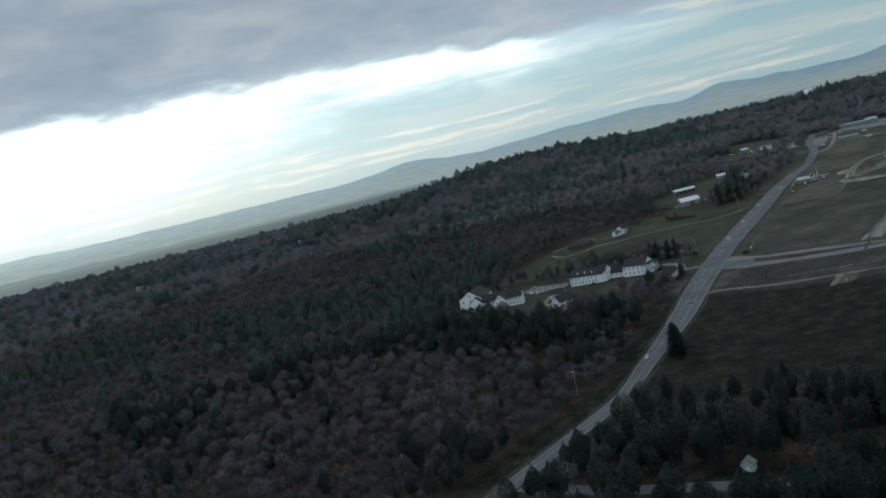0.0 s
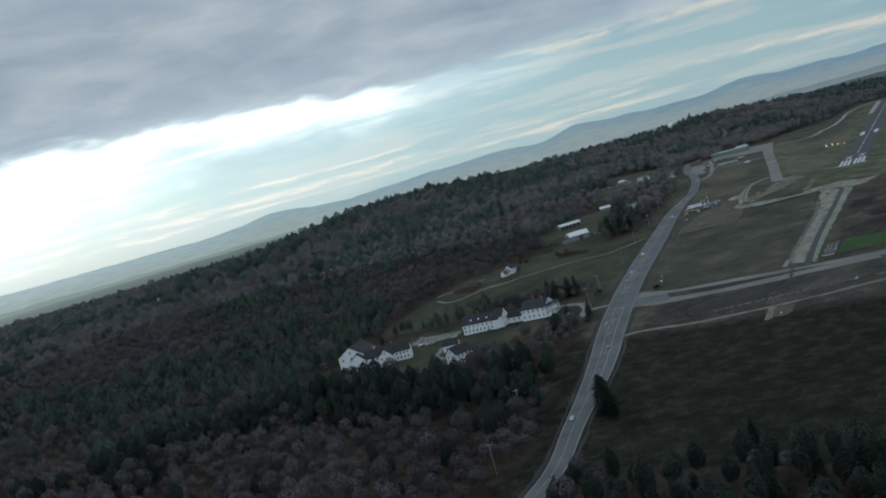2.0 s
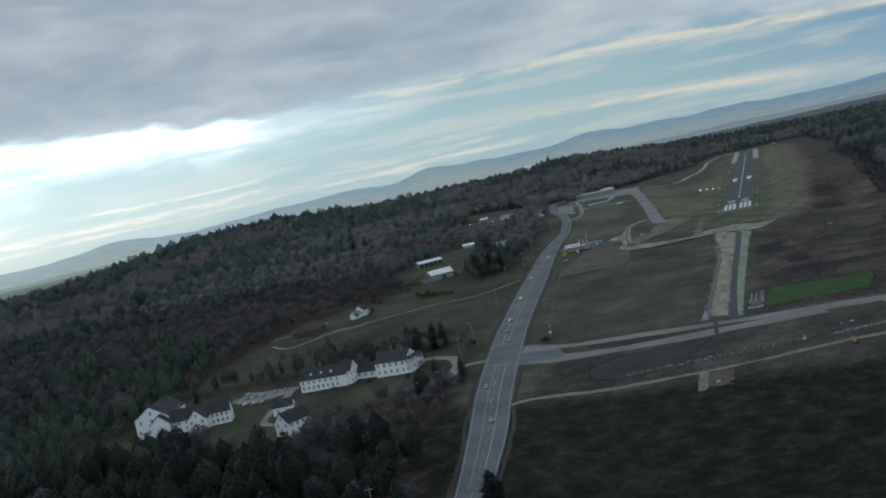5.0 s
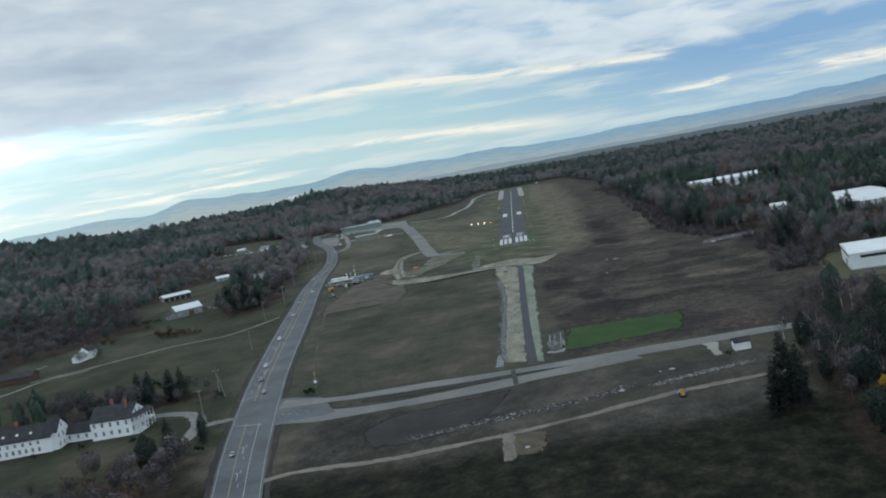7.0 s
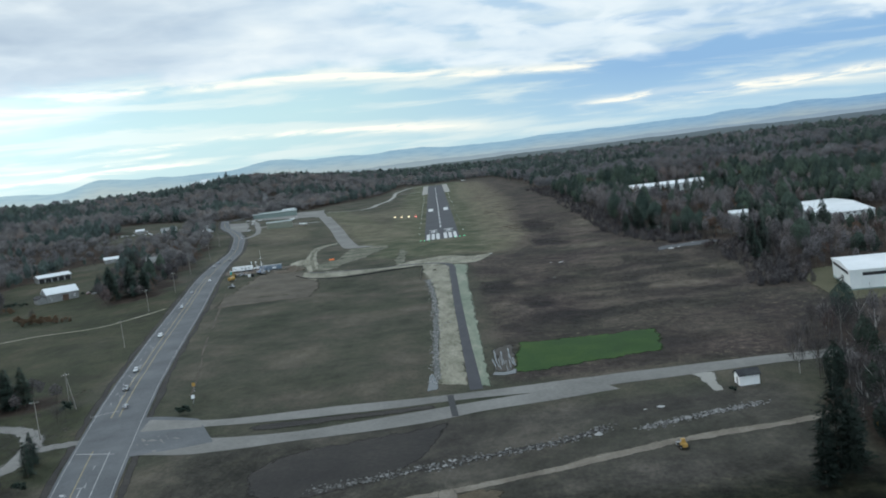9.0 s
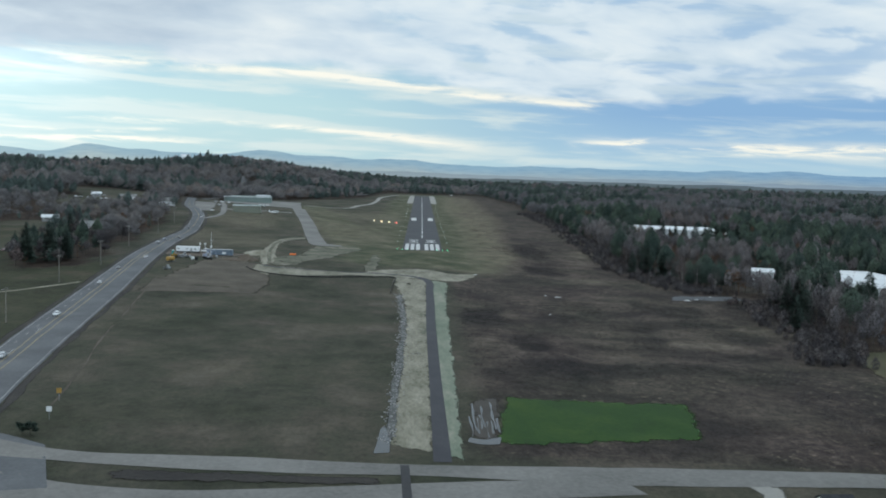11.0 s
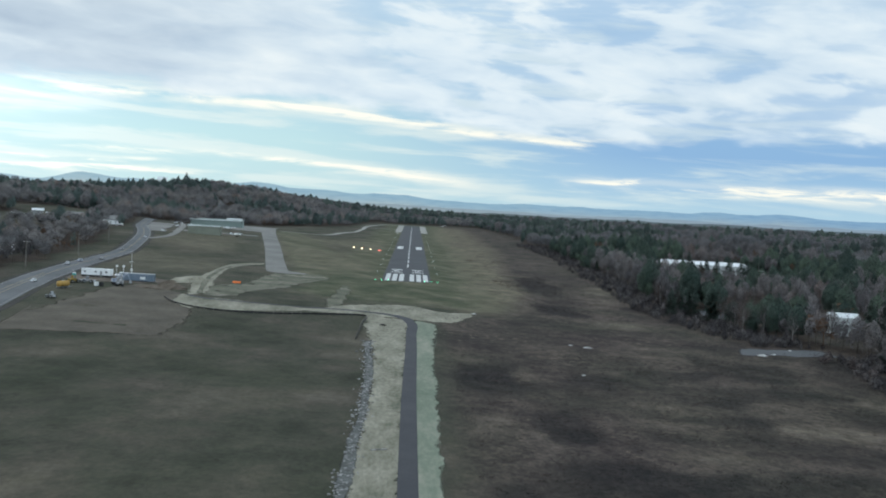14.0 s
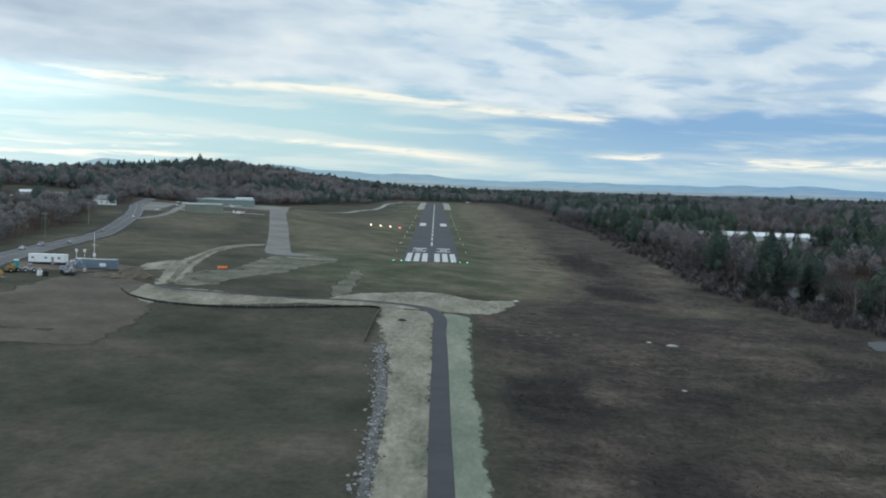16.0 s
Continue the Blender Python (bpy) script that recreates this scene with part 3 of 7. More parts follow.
def wooded(x, y):
    """How densely the land is wooded, 0 to 1."""
    west = np.interp(y, [-1300, -620, -560, -505, -478, -190, -150, -30, 60, 130, 200, 420, 600, 760, 860, 1020, 1120], [-108, -64, -76, -92, -100, -140, -146, -156, -164, -176, -196, -232, -205, -150, -88, -72, -60])
    east = np.interp(y, [-1200, -720, -640, -560, -505, -460, -420, -345, -260, -180, -120, -37, 330, 700, 1100, 1180], [48, 44, 62, 74, 72, 80, 92, 114, 138, 144, 128, 114, 126, 118, 100, 60])
    wob = (wave(x, y, 18, 5) - 0.5) * 14
    w = ((x + wob < west) | (x + wob > east) | (y + wob > 1150)).astype(float)
    w = np.where((y < -655 + wob) & (x > -38), 0.75, w)
    w = np.where((np.hypot(x - 22, y + 728) < 17) | (abs(y + 733) < 5) & (x > -45) & (x < 60), 0, w)
    for clear in (FARM, YARDS, GRAVEL_LOT, POND_LOT, WORKS, LOT):
        w = np.where(inside(clear, x, y), 0, w)
    for cx, cy, rx, ry in ((203, 205, 42, 74), (214, -98, 26, 56), (163, -116, 15, 28), (155, -58, 24, 22), (-184, -24, 13, 27), (-222, 16, 13, 30), (-290, 385, 46, 44), (-275, 275, 42, 70), (-250, 170, 18, 50), (-236, 30, 22, 36), (-214, 215, 14, 34), (-452, 1350, 22, 70), (-272, 985, 15, 90), (-248, 215, 26, 50), *[(a - 14, b - 22, 24, 44) for a, b in FAR_HOUSES]):
        w = np.where(((x - cx) / rx) ** 2 + ((y - cy) / ry) ** 2 < 1, 0, w)
    far = np.interp(y, [p[1] for p in ROAD], [p[2] for p in ROAD])
    return np.where(abs(x - road_x(y)) < far + np.where(y > 560, 0.5, 5), 0, w)


# ---- ground ----
def grown(start, stop, step, out, rate):
    """Even steps in the middle, growing ones outside."""
    mid = list(np.arange(start, stop + step / 2, step))
    lo, hi, d = [mid[0]], [mid[-1]], step
    while hi[-1] < out[1] or lo[-1] > out[0]:
        d *= rate
        hi.append(min(hi[-1] + d, out[1] + 1)), lo.append(max(lo[-1] - d, out[0] - 1))
    return np.unique(np.array(lo[::-1] + mid[1:-1] + hi))


def fast_mesh(name, verts, faces, mats, attrs=()):
    """A mesh from arrays of vertices and of triangles or quads."""
    m = bpy.data.meshes.new(name)
    k = faces.shape[1]
    m.vertices.add(len(verts)), m.loops.add(faces.size), m.polygons.add(len(faces))
    m.vertices.foreach_set("co", np.asarray(verts, np.float32).ravel())
    m.loops.foreach_set("vertex_index", faces.ravel().astype(np.int32))
    m.polygons.foreach_set("loop_start", np.arange(0, faces.size, k, dtype=np.int32))
    for key, kind, values in attrs:
        a = m.attributes.new(key, kind, "POINT")
        a.data.foreach_set("value" if kind == "FLOAT" else "color", np.asarray(values, np.float32).ravel())
    m.update(calc_edges=True)
    for mat in mats:
        m.materials.append(mat)
    return m


def soft(d, w):
    return np.clip(d / w + 0.5, 0, 1)


gx, gy = grown(-420, 300, 5, (-4800, 4800), 1.14), grown(-1000, 1150, 6.5, (-4800, 4800), 1.14)
X, Y = np.meshgrid(gx, gy)
Z = height(X, Y) + (wave(X, Y, 9, 1) - 0.5) * 0.25 * np.clip((abs(X) - 16) / 20, 0, 1)
Z = np.where(np.hypot(X, Y + 300) > 1600, Z - 2, Z)
n1, n2, n3 = wave(X, Y, 60, 2), wave(X, Y, 22, 3), wave(X, Y, 8, 4)
mown = soft(34 + 16 * n1 - abs(X), 14) * soft(Y + 104, 14) * soft(1120 - Y, 20)
mown = np.maximum(mown, soft(-X - 30, 16) * soft(X + 120, 20) * soft(Y + 30, 30) * soft(330 - Y, 60) * 0.4 * n1)
farm_g = np.where(inside(FARM, X, Y) | inside(YARDS, X, Y), 0.58 + 0.9 * (n1 - 0.45), 0)
strip_g = soft(X + 52 + 0.165 * Y, 6) * soft(-26 - 0.165 * Y - X + 10 * n2, 8) * soft(Y + 110, 20) * soft(520 - Y, 60)
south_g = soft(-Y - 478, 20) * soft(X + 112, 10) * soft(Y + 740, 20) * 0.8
grass = np.clip(np.maximum.reduce([mown, farm_g, strip_g, 0.25 * n2]), 0, 1)
bare = soft(X + 66, 8) * soft(74 - X, 10) * soft(Y + 486, 6) * soft(-428 - Y, 6)
heath = soft(X - 12 - 26 * soft(Y + 120, 60), 8) * soft(Y + 405, 8) * soft(1100 - Y, 60)
litter = np.where(wooded(X, Y) > 0.1, 1.0, 0.0)
n = len(gx)
idx = np.arange(len(gy) * n).reshape(len(gy), n)
quads = np.stack([idx[:-1, :-1], idx[:-1, 1:], idx[1:, 1:], idx[1:, :-1]], -1).reshape(-1, 4)
zone = np.stack([grass, heath, litter, np.ones_like(grass)], -1).reshape(-1, 4)
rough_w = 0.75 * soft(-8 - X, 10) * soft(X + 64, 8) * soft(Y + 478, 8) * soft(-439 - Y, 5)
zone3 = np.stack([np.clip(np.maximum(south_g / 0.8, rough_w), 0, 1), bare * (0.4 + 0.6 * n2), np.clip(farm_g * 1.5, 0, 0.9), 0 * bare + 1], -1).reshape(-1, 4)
SCRUB = [(20, -234, 9, 34), (32, -293, 8, 29), (18, -336, 4, 14), (34, -325, 11, 24), (12, -271, 3, 26), (51, -290, 9, 7), (68, -284, 6, 6), (64, -214, 7, 11), (87, -188, 5, 13), (102, -197, 6, 12), (67, 36, 12, 52), (62, -66, 11, 20), (131, -182, 11, 17), (100, -233, 11, 7), (66, -249, 7, 7), (48, -232, 9, 10), (26, -105, 8, 17), (71, -317, 12, 11), (97, -291, 9, 7), (55, -322, 8, 7), (86, -328, 8, 7), (96, -205, 10, 26)]
PALE = [(17, -216, 7, 17), (19, -290, 5, 10), (11, -345, 4, 11), (96, 34, 12, 25), (87, -27, 9, 16), (50, -69, 10, 12), (81, -108, 15, 11), (35, -269, 3, 5), (55, -261, 13, 9), (79, -252, 16, 13), (116, -242, 11, 11), (83, -271, 13, 7), (53, -306, 8, 5), (95, -278, 10, 8), (31, -233, 4, 8), (100, 48, 10, 12), (92, -21, 9, 9), (48, 180, 14, 160), (45, -20, 6, 34), (36, -78, 7, 22), (31, -108, 6, 12)]


def patches(x, y, spots, seed):
    """Soft, uneven patches, 0 to 1."""
    bend = 0.75 * (wave(x, y, 14, seed) - 0.5) + 0.5 * (wave(x, y, 5, seed + 1) - 0.5)
    return np.clip(1.4 - np.min([np.hypot((x - a) / c, (y - b) / d) for a, b, c, d in spots], axis=0) + bend, 0, 1)


def scrubby(x, y):
    return np.clip(np.maximum(patches(x, y, SCRUB, 61), 3.0 * (wave(x, y, 30, 41) * 0.6 + wave(x, y, 11, 42) * 0.4 - 0.60)), 0, 1)


dark_p = np.clip(scrubby(X, Y) * (0.65 + 0.6 * n3), 0, 1) * heath
pale_p = patches(X, Y, PALE, 63) * (0.6 + 0.7 * n3) * heath * (1 - 0.6 * dark_p)
tan_p = soft(X - 25 - 8 * n2, 8) * soft(52 - 12 * n2 + 26 * np.clip((Y - 90) / 240, 0, 1) - X, 14) * soft(Y + 50, 30) * soft(1020 - Y, 160) * np.clip(0.6 + 0.5 * n3, 0, 1)
tan_p = np.maximum(tan_p, soft(-X - 17 - 6 * n3, 8) * soft(X + 62 + 0.15 * Y, 14) * soft(Y - 20, 60) * soft(430 - Y, 120) * np.clip(1.5 * n1 + 0.5 * n3 - 0.35, 0, 0.75))
tan_p = np.maximum(tan_p, soft(X + 150, 20) * soft(-84 - 0.14 * Y - X, 10) * soft(Y + 60, 40) * soft(240 - Y, 40) * np.clip(1.3 * n1 + 0.5 * n2 - 0.4, 0, 0.6))
worn = np.interp(Y, [-113, -66, -18, 72, 208, 390, 510, 830], [25, 37, 47.5, 48, 45, 40, 30, 31])
tan_p = np.maximum(tan_p, np.clip(1.3 - abs(X - worn) / 7, 0, 0.9) * soft(Y + 112, 12) * soft(800 - Y, 60))
zone2 = np.stack([dark_p, pale_p, tan_p, 0 * pale_p + 1], -1).reshape(-1, 4)

GROUND = bpy.data.materials.new("open_ground")
GROUND.use_nodes = True
t = GROUND.node_tree
p = t.nodes["Principled BSDF"]
pos = nd(t, "ShaderNodeNewGeometry").outputs["Position"]
zs = nd(t, "ShaderNodeSeparateColor", {0: nd(t, "ShaderNodeVertexColor", layer_name="zone").outputs[0]})
drawn = nd(t, "ShaderNodeVectorMath", {0: pos, 1: (1.0, 0.85, 1.0)}, operation="MULTIPLY").outputs[0]
noise_at = lambda s, d=5.0, r=0.6: nd(t, "ShaderNodeTexNoise", {"Vector": drawn, "Scale": s, "Detail": d, "Roughness": r}).outputs[0]
field = ramp(t, noise_at(0.035), [(0.36, (0.034, 0.038, 0.025)), (0.50, (0.060, 0.060, 0.043)), (0.58, (0.076, 0.069, 0.052)), (0.68, (0.108, 0.096, 0.074))])
turf = ramp(t, noise_at(0.05), [(0.35, (0.052, 0.064, 0.036)), (0.50, (0.086, 0.092, 0.055)), (0.58, (0.120, 0.113, 0.074)), (0.70, (0.168, 0.150, 0.104))])
heather = ramp(t, mth(t, "ADD", mth(t, "MULTIPLY", noise_at(0.045, 9.0, 0.72), 0.65), mth(t, "MULTIPLY", noise_at(0.016, 3.0), 0.35)), [(0.36, (0.021, 0.019, 0.018)), (0.44, (0.038, 0.031, 0.028)), (0.51, (0.058, 0.046, 0.040)), (0.58, (0.084, 0.067, 0.057)), (0.68, (0.135, 0.112, 0.091))])
clumps = smooth(t, noise_at(0.26, 6.0, 0.7), 0.53, 0.60)
heather = mixc(t, mth(t, "MULTIPLY", clumps, 0.4), heather, (0.026, 0.021, 0.021, 1))
tufts = mth(t, "MULTIPLY", smooth(t, noise_at(0.5, 5.0, 0.7), 0.56, 0.64), smooth(t, noise_at(0.03, 4.0), 0.46, 0.60))
heather = mixc(t, mth(t, "MULTIPLY", tufts, 0.6), heather, (0.20, 0.165, 0.125, 1))
floor_c = ramp(t, noise_at(0.12), [(0.35, (0.027, 0.021, 0.016)), (0.65, (0.056, 0.042, 0.031))])
z2 = nd(t, "ShaderNodeSeparateColor", {0: nd(t, "ShaderNodeVertexColor", layer_name="cover").outputs[0]})
heather = mixc(t, mth(t, "MULTIPLY", z2.outputs[1], 0.85), heather, ramp(t, noise_at(0.1), [(0.35, (0.085, 0.071, 0.054)), (0.65, (0.175, 0.148, 0.114))]))
shrubs = smooth(t, mth(t, "ADD", z2.outputs[0], mth(t, "MULTIPLY", mth(t, "SUBTRACT", noise_at(0.22, 6.0, 0.7), 0.5), 1.5)), 0.25, 0.75)
heather = mixc(t, mth(t, "MULTIPLY", shrubs, 0.92), heather, ramp(t, noise_at(0.2), [(0.35, (0.013, 0.012, 0.013)), (0.65, (0.034, 0.028, 0.027))]))
dry = ramp(t, noise_at(0.08), [(0.35, (0.10, 0.090, 0.060)), (0.65, (0.19, 0.168, 0.115))])
c = mixc(t, zs.outputs[1], field, heather)
c = mixc(t, zs.outputs[0], c, turf)
c = mixc(t, mth(t, "MULTIPLY", z2.outputs[2], 0.8), c, dry)
z3 = nd(t, "ShaderNodeSeparateColor", {0: nd(t, "ShaderNodeVertexColor", layer_name="south").outputs[0]})
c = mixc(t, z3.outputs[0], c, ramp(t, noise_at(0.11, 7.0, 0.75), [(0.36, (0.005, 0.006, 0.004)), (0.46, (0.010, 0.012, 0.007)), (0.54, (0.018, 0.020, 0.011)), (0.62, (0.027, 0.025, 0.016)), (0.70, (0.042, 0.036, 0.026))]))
c = mixc(t, z3.outputs[1], c, ramp(t, noise_at(0.07, 7.0), [(0.36, (0.040, 0.037, 0.032)), (0.54, (0.068, 0.063, 0.053)), (0.70, (0.125, 0.113, 0.093))]))
c = mixc(t, z3.outputs[2], c, ramp(t, noise_at(0.04, 6.0), [(0.36, (0.024, 0.027, 0.016)), (0.50, (0.039, 0.044, 0.024)), (0.60, (0.054, 0.053, 0.032)), (0.70, (0.080, 0.068, 0.046))]))
c = mixc(t, zs.outputs[2], c, floor_c)
flat = nd(t, "ShaderNodeVectorMath", {0: pos, 1: (1.0, 0.62, 1.0)}, operation="MULTIPLY").outputs[0]
fine = nd(t, "ShaderNodeTexNoise", {"Vector": flat, "Scale": 1.1, "Detail": 6.0, "Roughness": 0.75}).outputs[0]
mid = noise_at(0.22, 5.0, 0.7)
c = mixc(t, 1.0, c, (1.01, 1.0, 1.03, 1), "MULTIPLY")
grain_ = mth(t, "ADD", 0.42, mth(t, "MULTIPLY", mth(t, "MAXIMUM", zs.outputs[1], z3.outputs[0]), 0.4))
c = mixc(t, grain_, c, ramp(t, mid, [(0.30, (0.5, 0.48, 0.47)), (0.5, (1, 1, 1)), (0.70, (1.5, 1.45, 1.35))]), "MULTIPLY")
c = mixc(t, grain_, c, ramp(t, fine, [(0.3, (0.4, 0.4, 0.4)), (0.5, (1, 1, 1)), (0.7, (1.6, 1.55, 1.5))]), "MULTIPLY")
t.links.new(c, p.inputs["Base Color"])
p.inputs["Roughness"].default_value, p.inputs["Specular IOR Level"].default_value = 0.95, 0.1
t.links.new(nd(t, "ShaderNodeBump", {"Height": fine, "Strength": 0.6, "Distance": 0.5}).outputs[0], p.inputs["Normal"])
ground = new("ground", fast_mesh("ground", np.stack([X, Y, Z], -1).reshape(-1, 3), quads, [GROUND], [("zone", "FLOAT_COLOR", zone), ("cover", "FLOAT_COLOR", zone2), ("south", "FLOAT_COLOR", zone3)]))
tagged(ground, "rolling brown late-autumn ground of grass, heath and leaf litter", "ground", kind="structure")


# ---- sheets laid on the ground ----
def resample(line, step):
    line = np.array(line, float)
    d = np.r_[0, np.cumsum(np.hypot(*np.diff(line[:, :2], axis=0).T))]
    k = max(int(d[-1] / step), 1) + 1
    s = np.linspace(0, d[-1], k)
    # a smooth curve through the points
    out = []
    for col in line.T:
        m = np.gradient(col, d) if len(d) > 2 else np.full(2, (col[1] - col[0]) / d[-1])
        i = np.clip(np.searchsorted(d, s, side="right") - 1, 0, len(d) - 2)
        h = d[i + 1] - d[i]
        u = (s - d[i]) / h
        out.append(col[i] * (1 + 2 * u) * (1 - u) ** 2 + m[i] * h * u * (1 - u) ** 2 + col[i + 1] * u * u * (3 - 2 * u) + m[i + 1] * h * u * u * (u - 1))
    return np.stack(out, -1)


def level(x, y):
    return height(x, y) + (wave(x, y, 9, 1) - 0.5) * 0.25 * np.clip((abs(x) - 16) / 20, 0, 1)


def sheet(name, left, right, mat, lift, label="", category="", kind="structure", parent=None, ragged=0.0, step=4.0, thick=0.0):
    """A sheet between two lines, laid on the ground."""
    left, right = np.array(left, float), np.array(right, float)
    long_ = max(np.hypot(*np.diff(left, axis=0).T).sum(), np.hypot(*np.diff(right, axis=0).T).sum())
    k = max(int(long_ / step), 2)

    def even(line):
        r = resample(line, 0.5)
        return r[np.linspace(0, len(r) - 1, k).round().astype(int)]

    a, b = even(left), even(right)
    if ragged:
        j = ragged * (0.6 * wave(a[:, 0], a[:, 1], 17, 7) + 0.4 * wave(a[:, 0], a[:, 1], 5, 9) - 0.5)[:, None] * 3
        side = (b - a) / (np.linalg.norm(b - a, axis=1, keepdims=True) + 1e-6)
        a, b = a - side * j, b + side * ragged * (0.6 * wave(b[:, 0], b[:, 1], 15, 8) + 0.4 * wave(b[:, 0], b[:, 1], 6, 10) - 0.5)[:, None] * 3
    across = np.linalg.norm(a - b, axis=1)
    m = max(int(across.max() / step), 4 if ragged else 1) + 1
    f = np.linspace(0, 1, m)[None, :, None]
    xy = a[:, None] * (1 - f) + b[:, None] * f
    attrs = []
    if ragged and mat not in (WATER,):
        far = np.minimum(f[..., 0], 1 - f[..., 0]) * across[:, None]
        run = np.r_[0, np.cumsum(np.linalg.norm(np.diff((a + b) / 2, axis=0), axis=1))]
        end = np.minimum(run, run[-1] - run)[:, None]
        rim = np.minimum(np.minimum(far / np.minimum(np.maximum(across[:, None] * 0.25, 0.2), 2.8), end / 2.4), 0.85 if mat is THIN_SAND else 1.6)
        attrs, mat = [("rim", "FLOAT", rim)], feathered(mat)
    z = level(xy[..., 0], xy[..., 1]) + lift
    v = np.concatenate([xy, z[..., None]], -1).reshape(-1, 3)
    q = np.arange(k * m).reshape(k, m)
    faces = np.stack([q[:-1, :-1], q[:-1, 1:], q[1:, 1:], q[1:, :-1]], -1).reshape(-1, 4)
    ob = new(name, fast_mesh(name, v, faces, [mat], attrs))
    ob.parent = parent
    flip = np.cross(v[faces[0, 1]] - v[faces[0, 0]], v[faces[0, 2]] - v[faces[0, 0]])[2] < 0
    if flip:
        ob.data.flip_normals()
    return tagged(ob, label, category, kind=kind if not parent else "")


def ribbon(line, wide):
    """The two edges of a ribbon along a line of (x, y) or (x, y, half width)."""
    r = resample(line, 3)
    d = np.gradient(r[:, :2], axis=0)
    nrm = np.stack([-d[:, 1], d[:, 0]], -1) / np.linalg.norm(d, axis=1, keepdims=True)
    w = (r[:, 2:3] if r.shape[1] > 2 else np.full((len(r), 1), wide / 2))
    return r[:, :2] + nrm * w, r[:, :2] - nrm * w


def offset(line, shift, wide):
    """A stripe beside a line with half widths; shift from -1 at its right edge to 1 at its left."""
    r = resample(line, 3)
    d = np.gradient(r[:, :2], axis=0)
    nrm = np.stack([-d[:, 1], d[:, 0]], -1) / np.linalg.norm(d, axis=1, keepdims=True)
    c = r[:, :2] + nrm * (r[:, 2:3] * shift)
    return c + nrm * wide / 2, c - nrm * wide / 2


def between(line, y0, y1):
    r = resample(line, 3)
    return r[(r[:, 1] >= y0) & (r[:, 1] <= y1)]


road = sheet("road", *ribbon(ROAD, 0), ASPHALT, 0.10, "grey three-lane asphalt highway climbing past the fields", "road", step=3)
for side in (1, -1):
    sheet("shoulder", *offset([(x, y, w + 1.2) for x, y, w in ROAD], side, 2.2), DARK_DIRT, 0.05, "strip of bare gritty soil beside the highway", "shoulder", ragged=0.7, step=3)


def stripe(line, shift, wide, mat, label, lift=0.13, dash=None):
    """Painted lines on a road; dash: (painted, gap) in metres."""
    if not dash:
        return sheet("lane_line", *offset(line, shift, wide), mat, lift, parent=road, step=3)
    r = resample(line, 1.0)
    k = int(dash[0] + dash[1])
    for i in range(0, len(r) - int(dash[0]), k):
        piece = r[i:i + int(dash[0]) + 1]
        if len(piece) > 2:
            sheet("lane_dash", *offset(piece, shift, wide), mat, lift, parent=road, step=3)


for s in (0.9, -0.9):
    stripe(ROAD, s, 0.18, WORN_LINE, "")
stripe(between(ROAD, -1300, -560), 0.04, 0.25, YELLOW_LINE, "")
stripe(between(ROAD, -560, -420), 0.30, 0.25, YELLOW_LINE, "")
stripe(between(ROAD, -395, 60), 0.02, 0.3, YELLOW_LINE, "")
stripe(between(ROAD, -395, -100), 0.30, 0.3, YELLOW_LINE, "")
stripe(between(ROAD, 60, 1200), 0.0, 0.3, YELLOW_LINE, "")
stripe(between(ROAD, -545, -425), -0.28, 0.25, WORN_LINE, "")
stripe(between(ROAD, -545, -425), 0.0, 0.2, WORN_LINE, "", dash=(3, 9))
stripe(between(ROAD, -380, -180), 0.62, 0.22, WORN_LINE, "", dash=(3, 9))


def bar(x0, y0, x1, y1, wide, mat=WHITE_LINE, parent=None, lift=0.13, name="stop_line"):
    d = Vector((x1 - x0, y1 - y0)).normalized() * wide / 2
    return sheet(name, [(x0 - d.y, y0 + d.x), (x1 - d.y, y1 + d.x)], [(x0 + d.y, y0 - d.x), (x1 + d.y, y1 - d.x)], mat, lift, parent=parent or road, step=2)


bar(-94, -424, -83.5, -428, 0.45, WORN_LINE)
bar(-102, -389.5, -95, -387, 0.45, WORN_LINE)
for y_, s_ in ((-452, 0.1), (-476, 0.1), (-372, 0.35), (-350, 0.35), (-330, 0.4), (-300, 0.4)):
    # turn arrows: a shaft and a head
    i = np.argmin(abs(resample(ROAD, 3)[:, 1] - y_))
    a = resample(ROAD, 3)[i]
    sheet("turn_arrow", *offset(resample(ROAD, 3)[i - 1:i + 2], s_, 0.3), WORN_LINE, 0.13, parent=road, step=3)
    bar(a[0] - a[2] * s_ - 1.6, a[1] + 3.0, a[0] - a[2] * s_ + 0.3, a[1] + 3.6, 0.5, WORN_LINE, name="turn_arrow")

access = sheet("access_road", [(-82, -402), (-66, -409), (-38, -410.5), (-4, -411), (35, -408), (78, -406), (110, -408), (170, -420)], [(-82, -412), (-60, -415.5), (-17, -417.5), (-4, -416.5), (35, -417), (78, -414), (110, -415), (170, -427)], APRON, 0.09, "worn pale grey asphalt road crossing the field", "road", step=3)
sheet("access_road_arm", [(-82, -412), (-58, -425.5), (-44, -427.5), (-17, -423.5), (-3, -420.5), (12, -417.5), (35, -414.5)], [(-86, -428), (-62, -435.5), (-40, -434.5), (-3, -429.5), (1, -428), (20, -424.6), (38, -421)], APRON, 0.075, "worn pale grey asphalt slip road beside the field", "road", step=3)
sheet("junction_paving", [(-94, -396), (-80, -400), (-68, -407)], [(-84, -432), (-74, -431), (-60, -428)], ASPHALT, 0.085, "widened asphalt mouth of the field road", "road", step=3)
for x_, y0_, y1_ in ((-3.2, -411.5, -429),):
    bar(x_, y0_, x_ + 0.8, y1_, 1.6, SEAM, access, 0.115, "tar_patch")
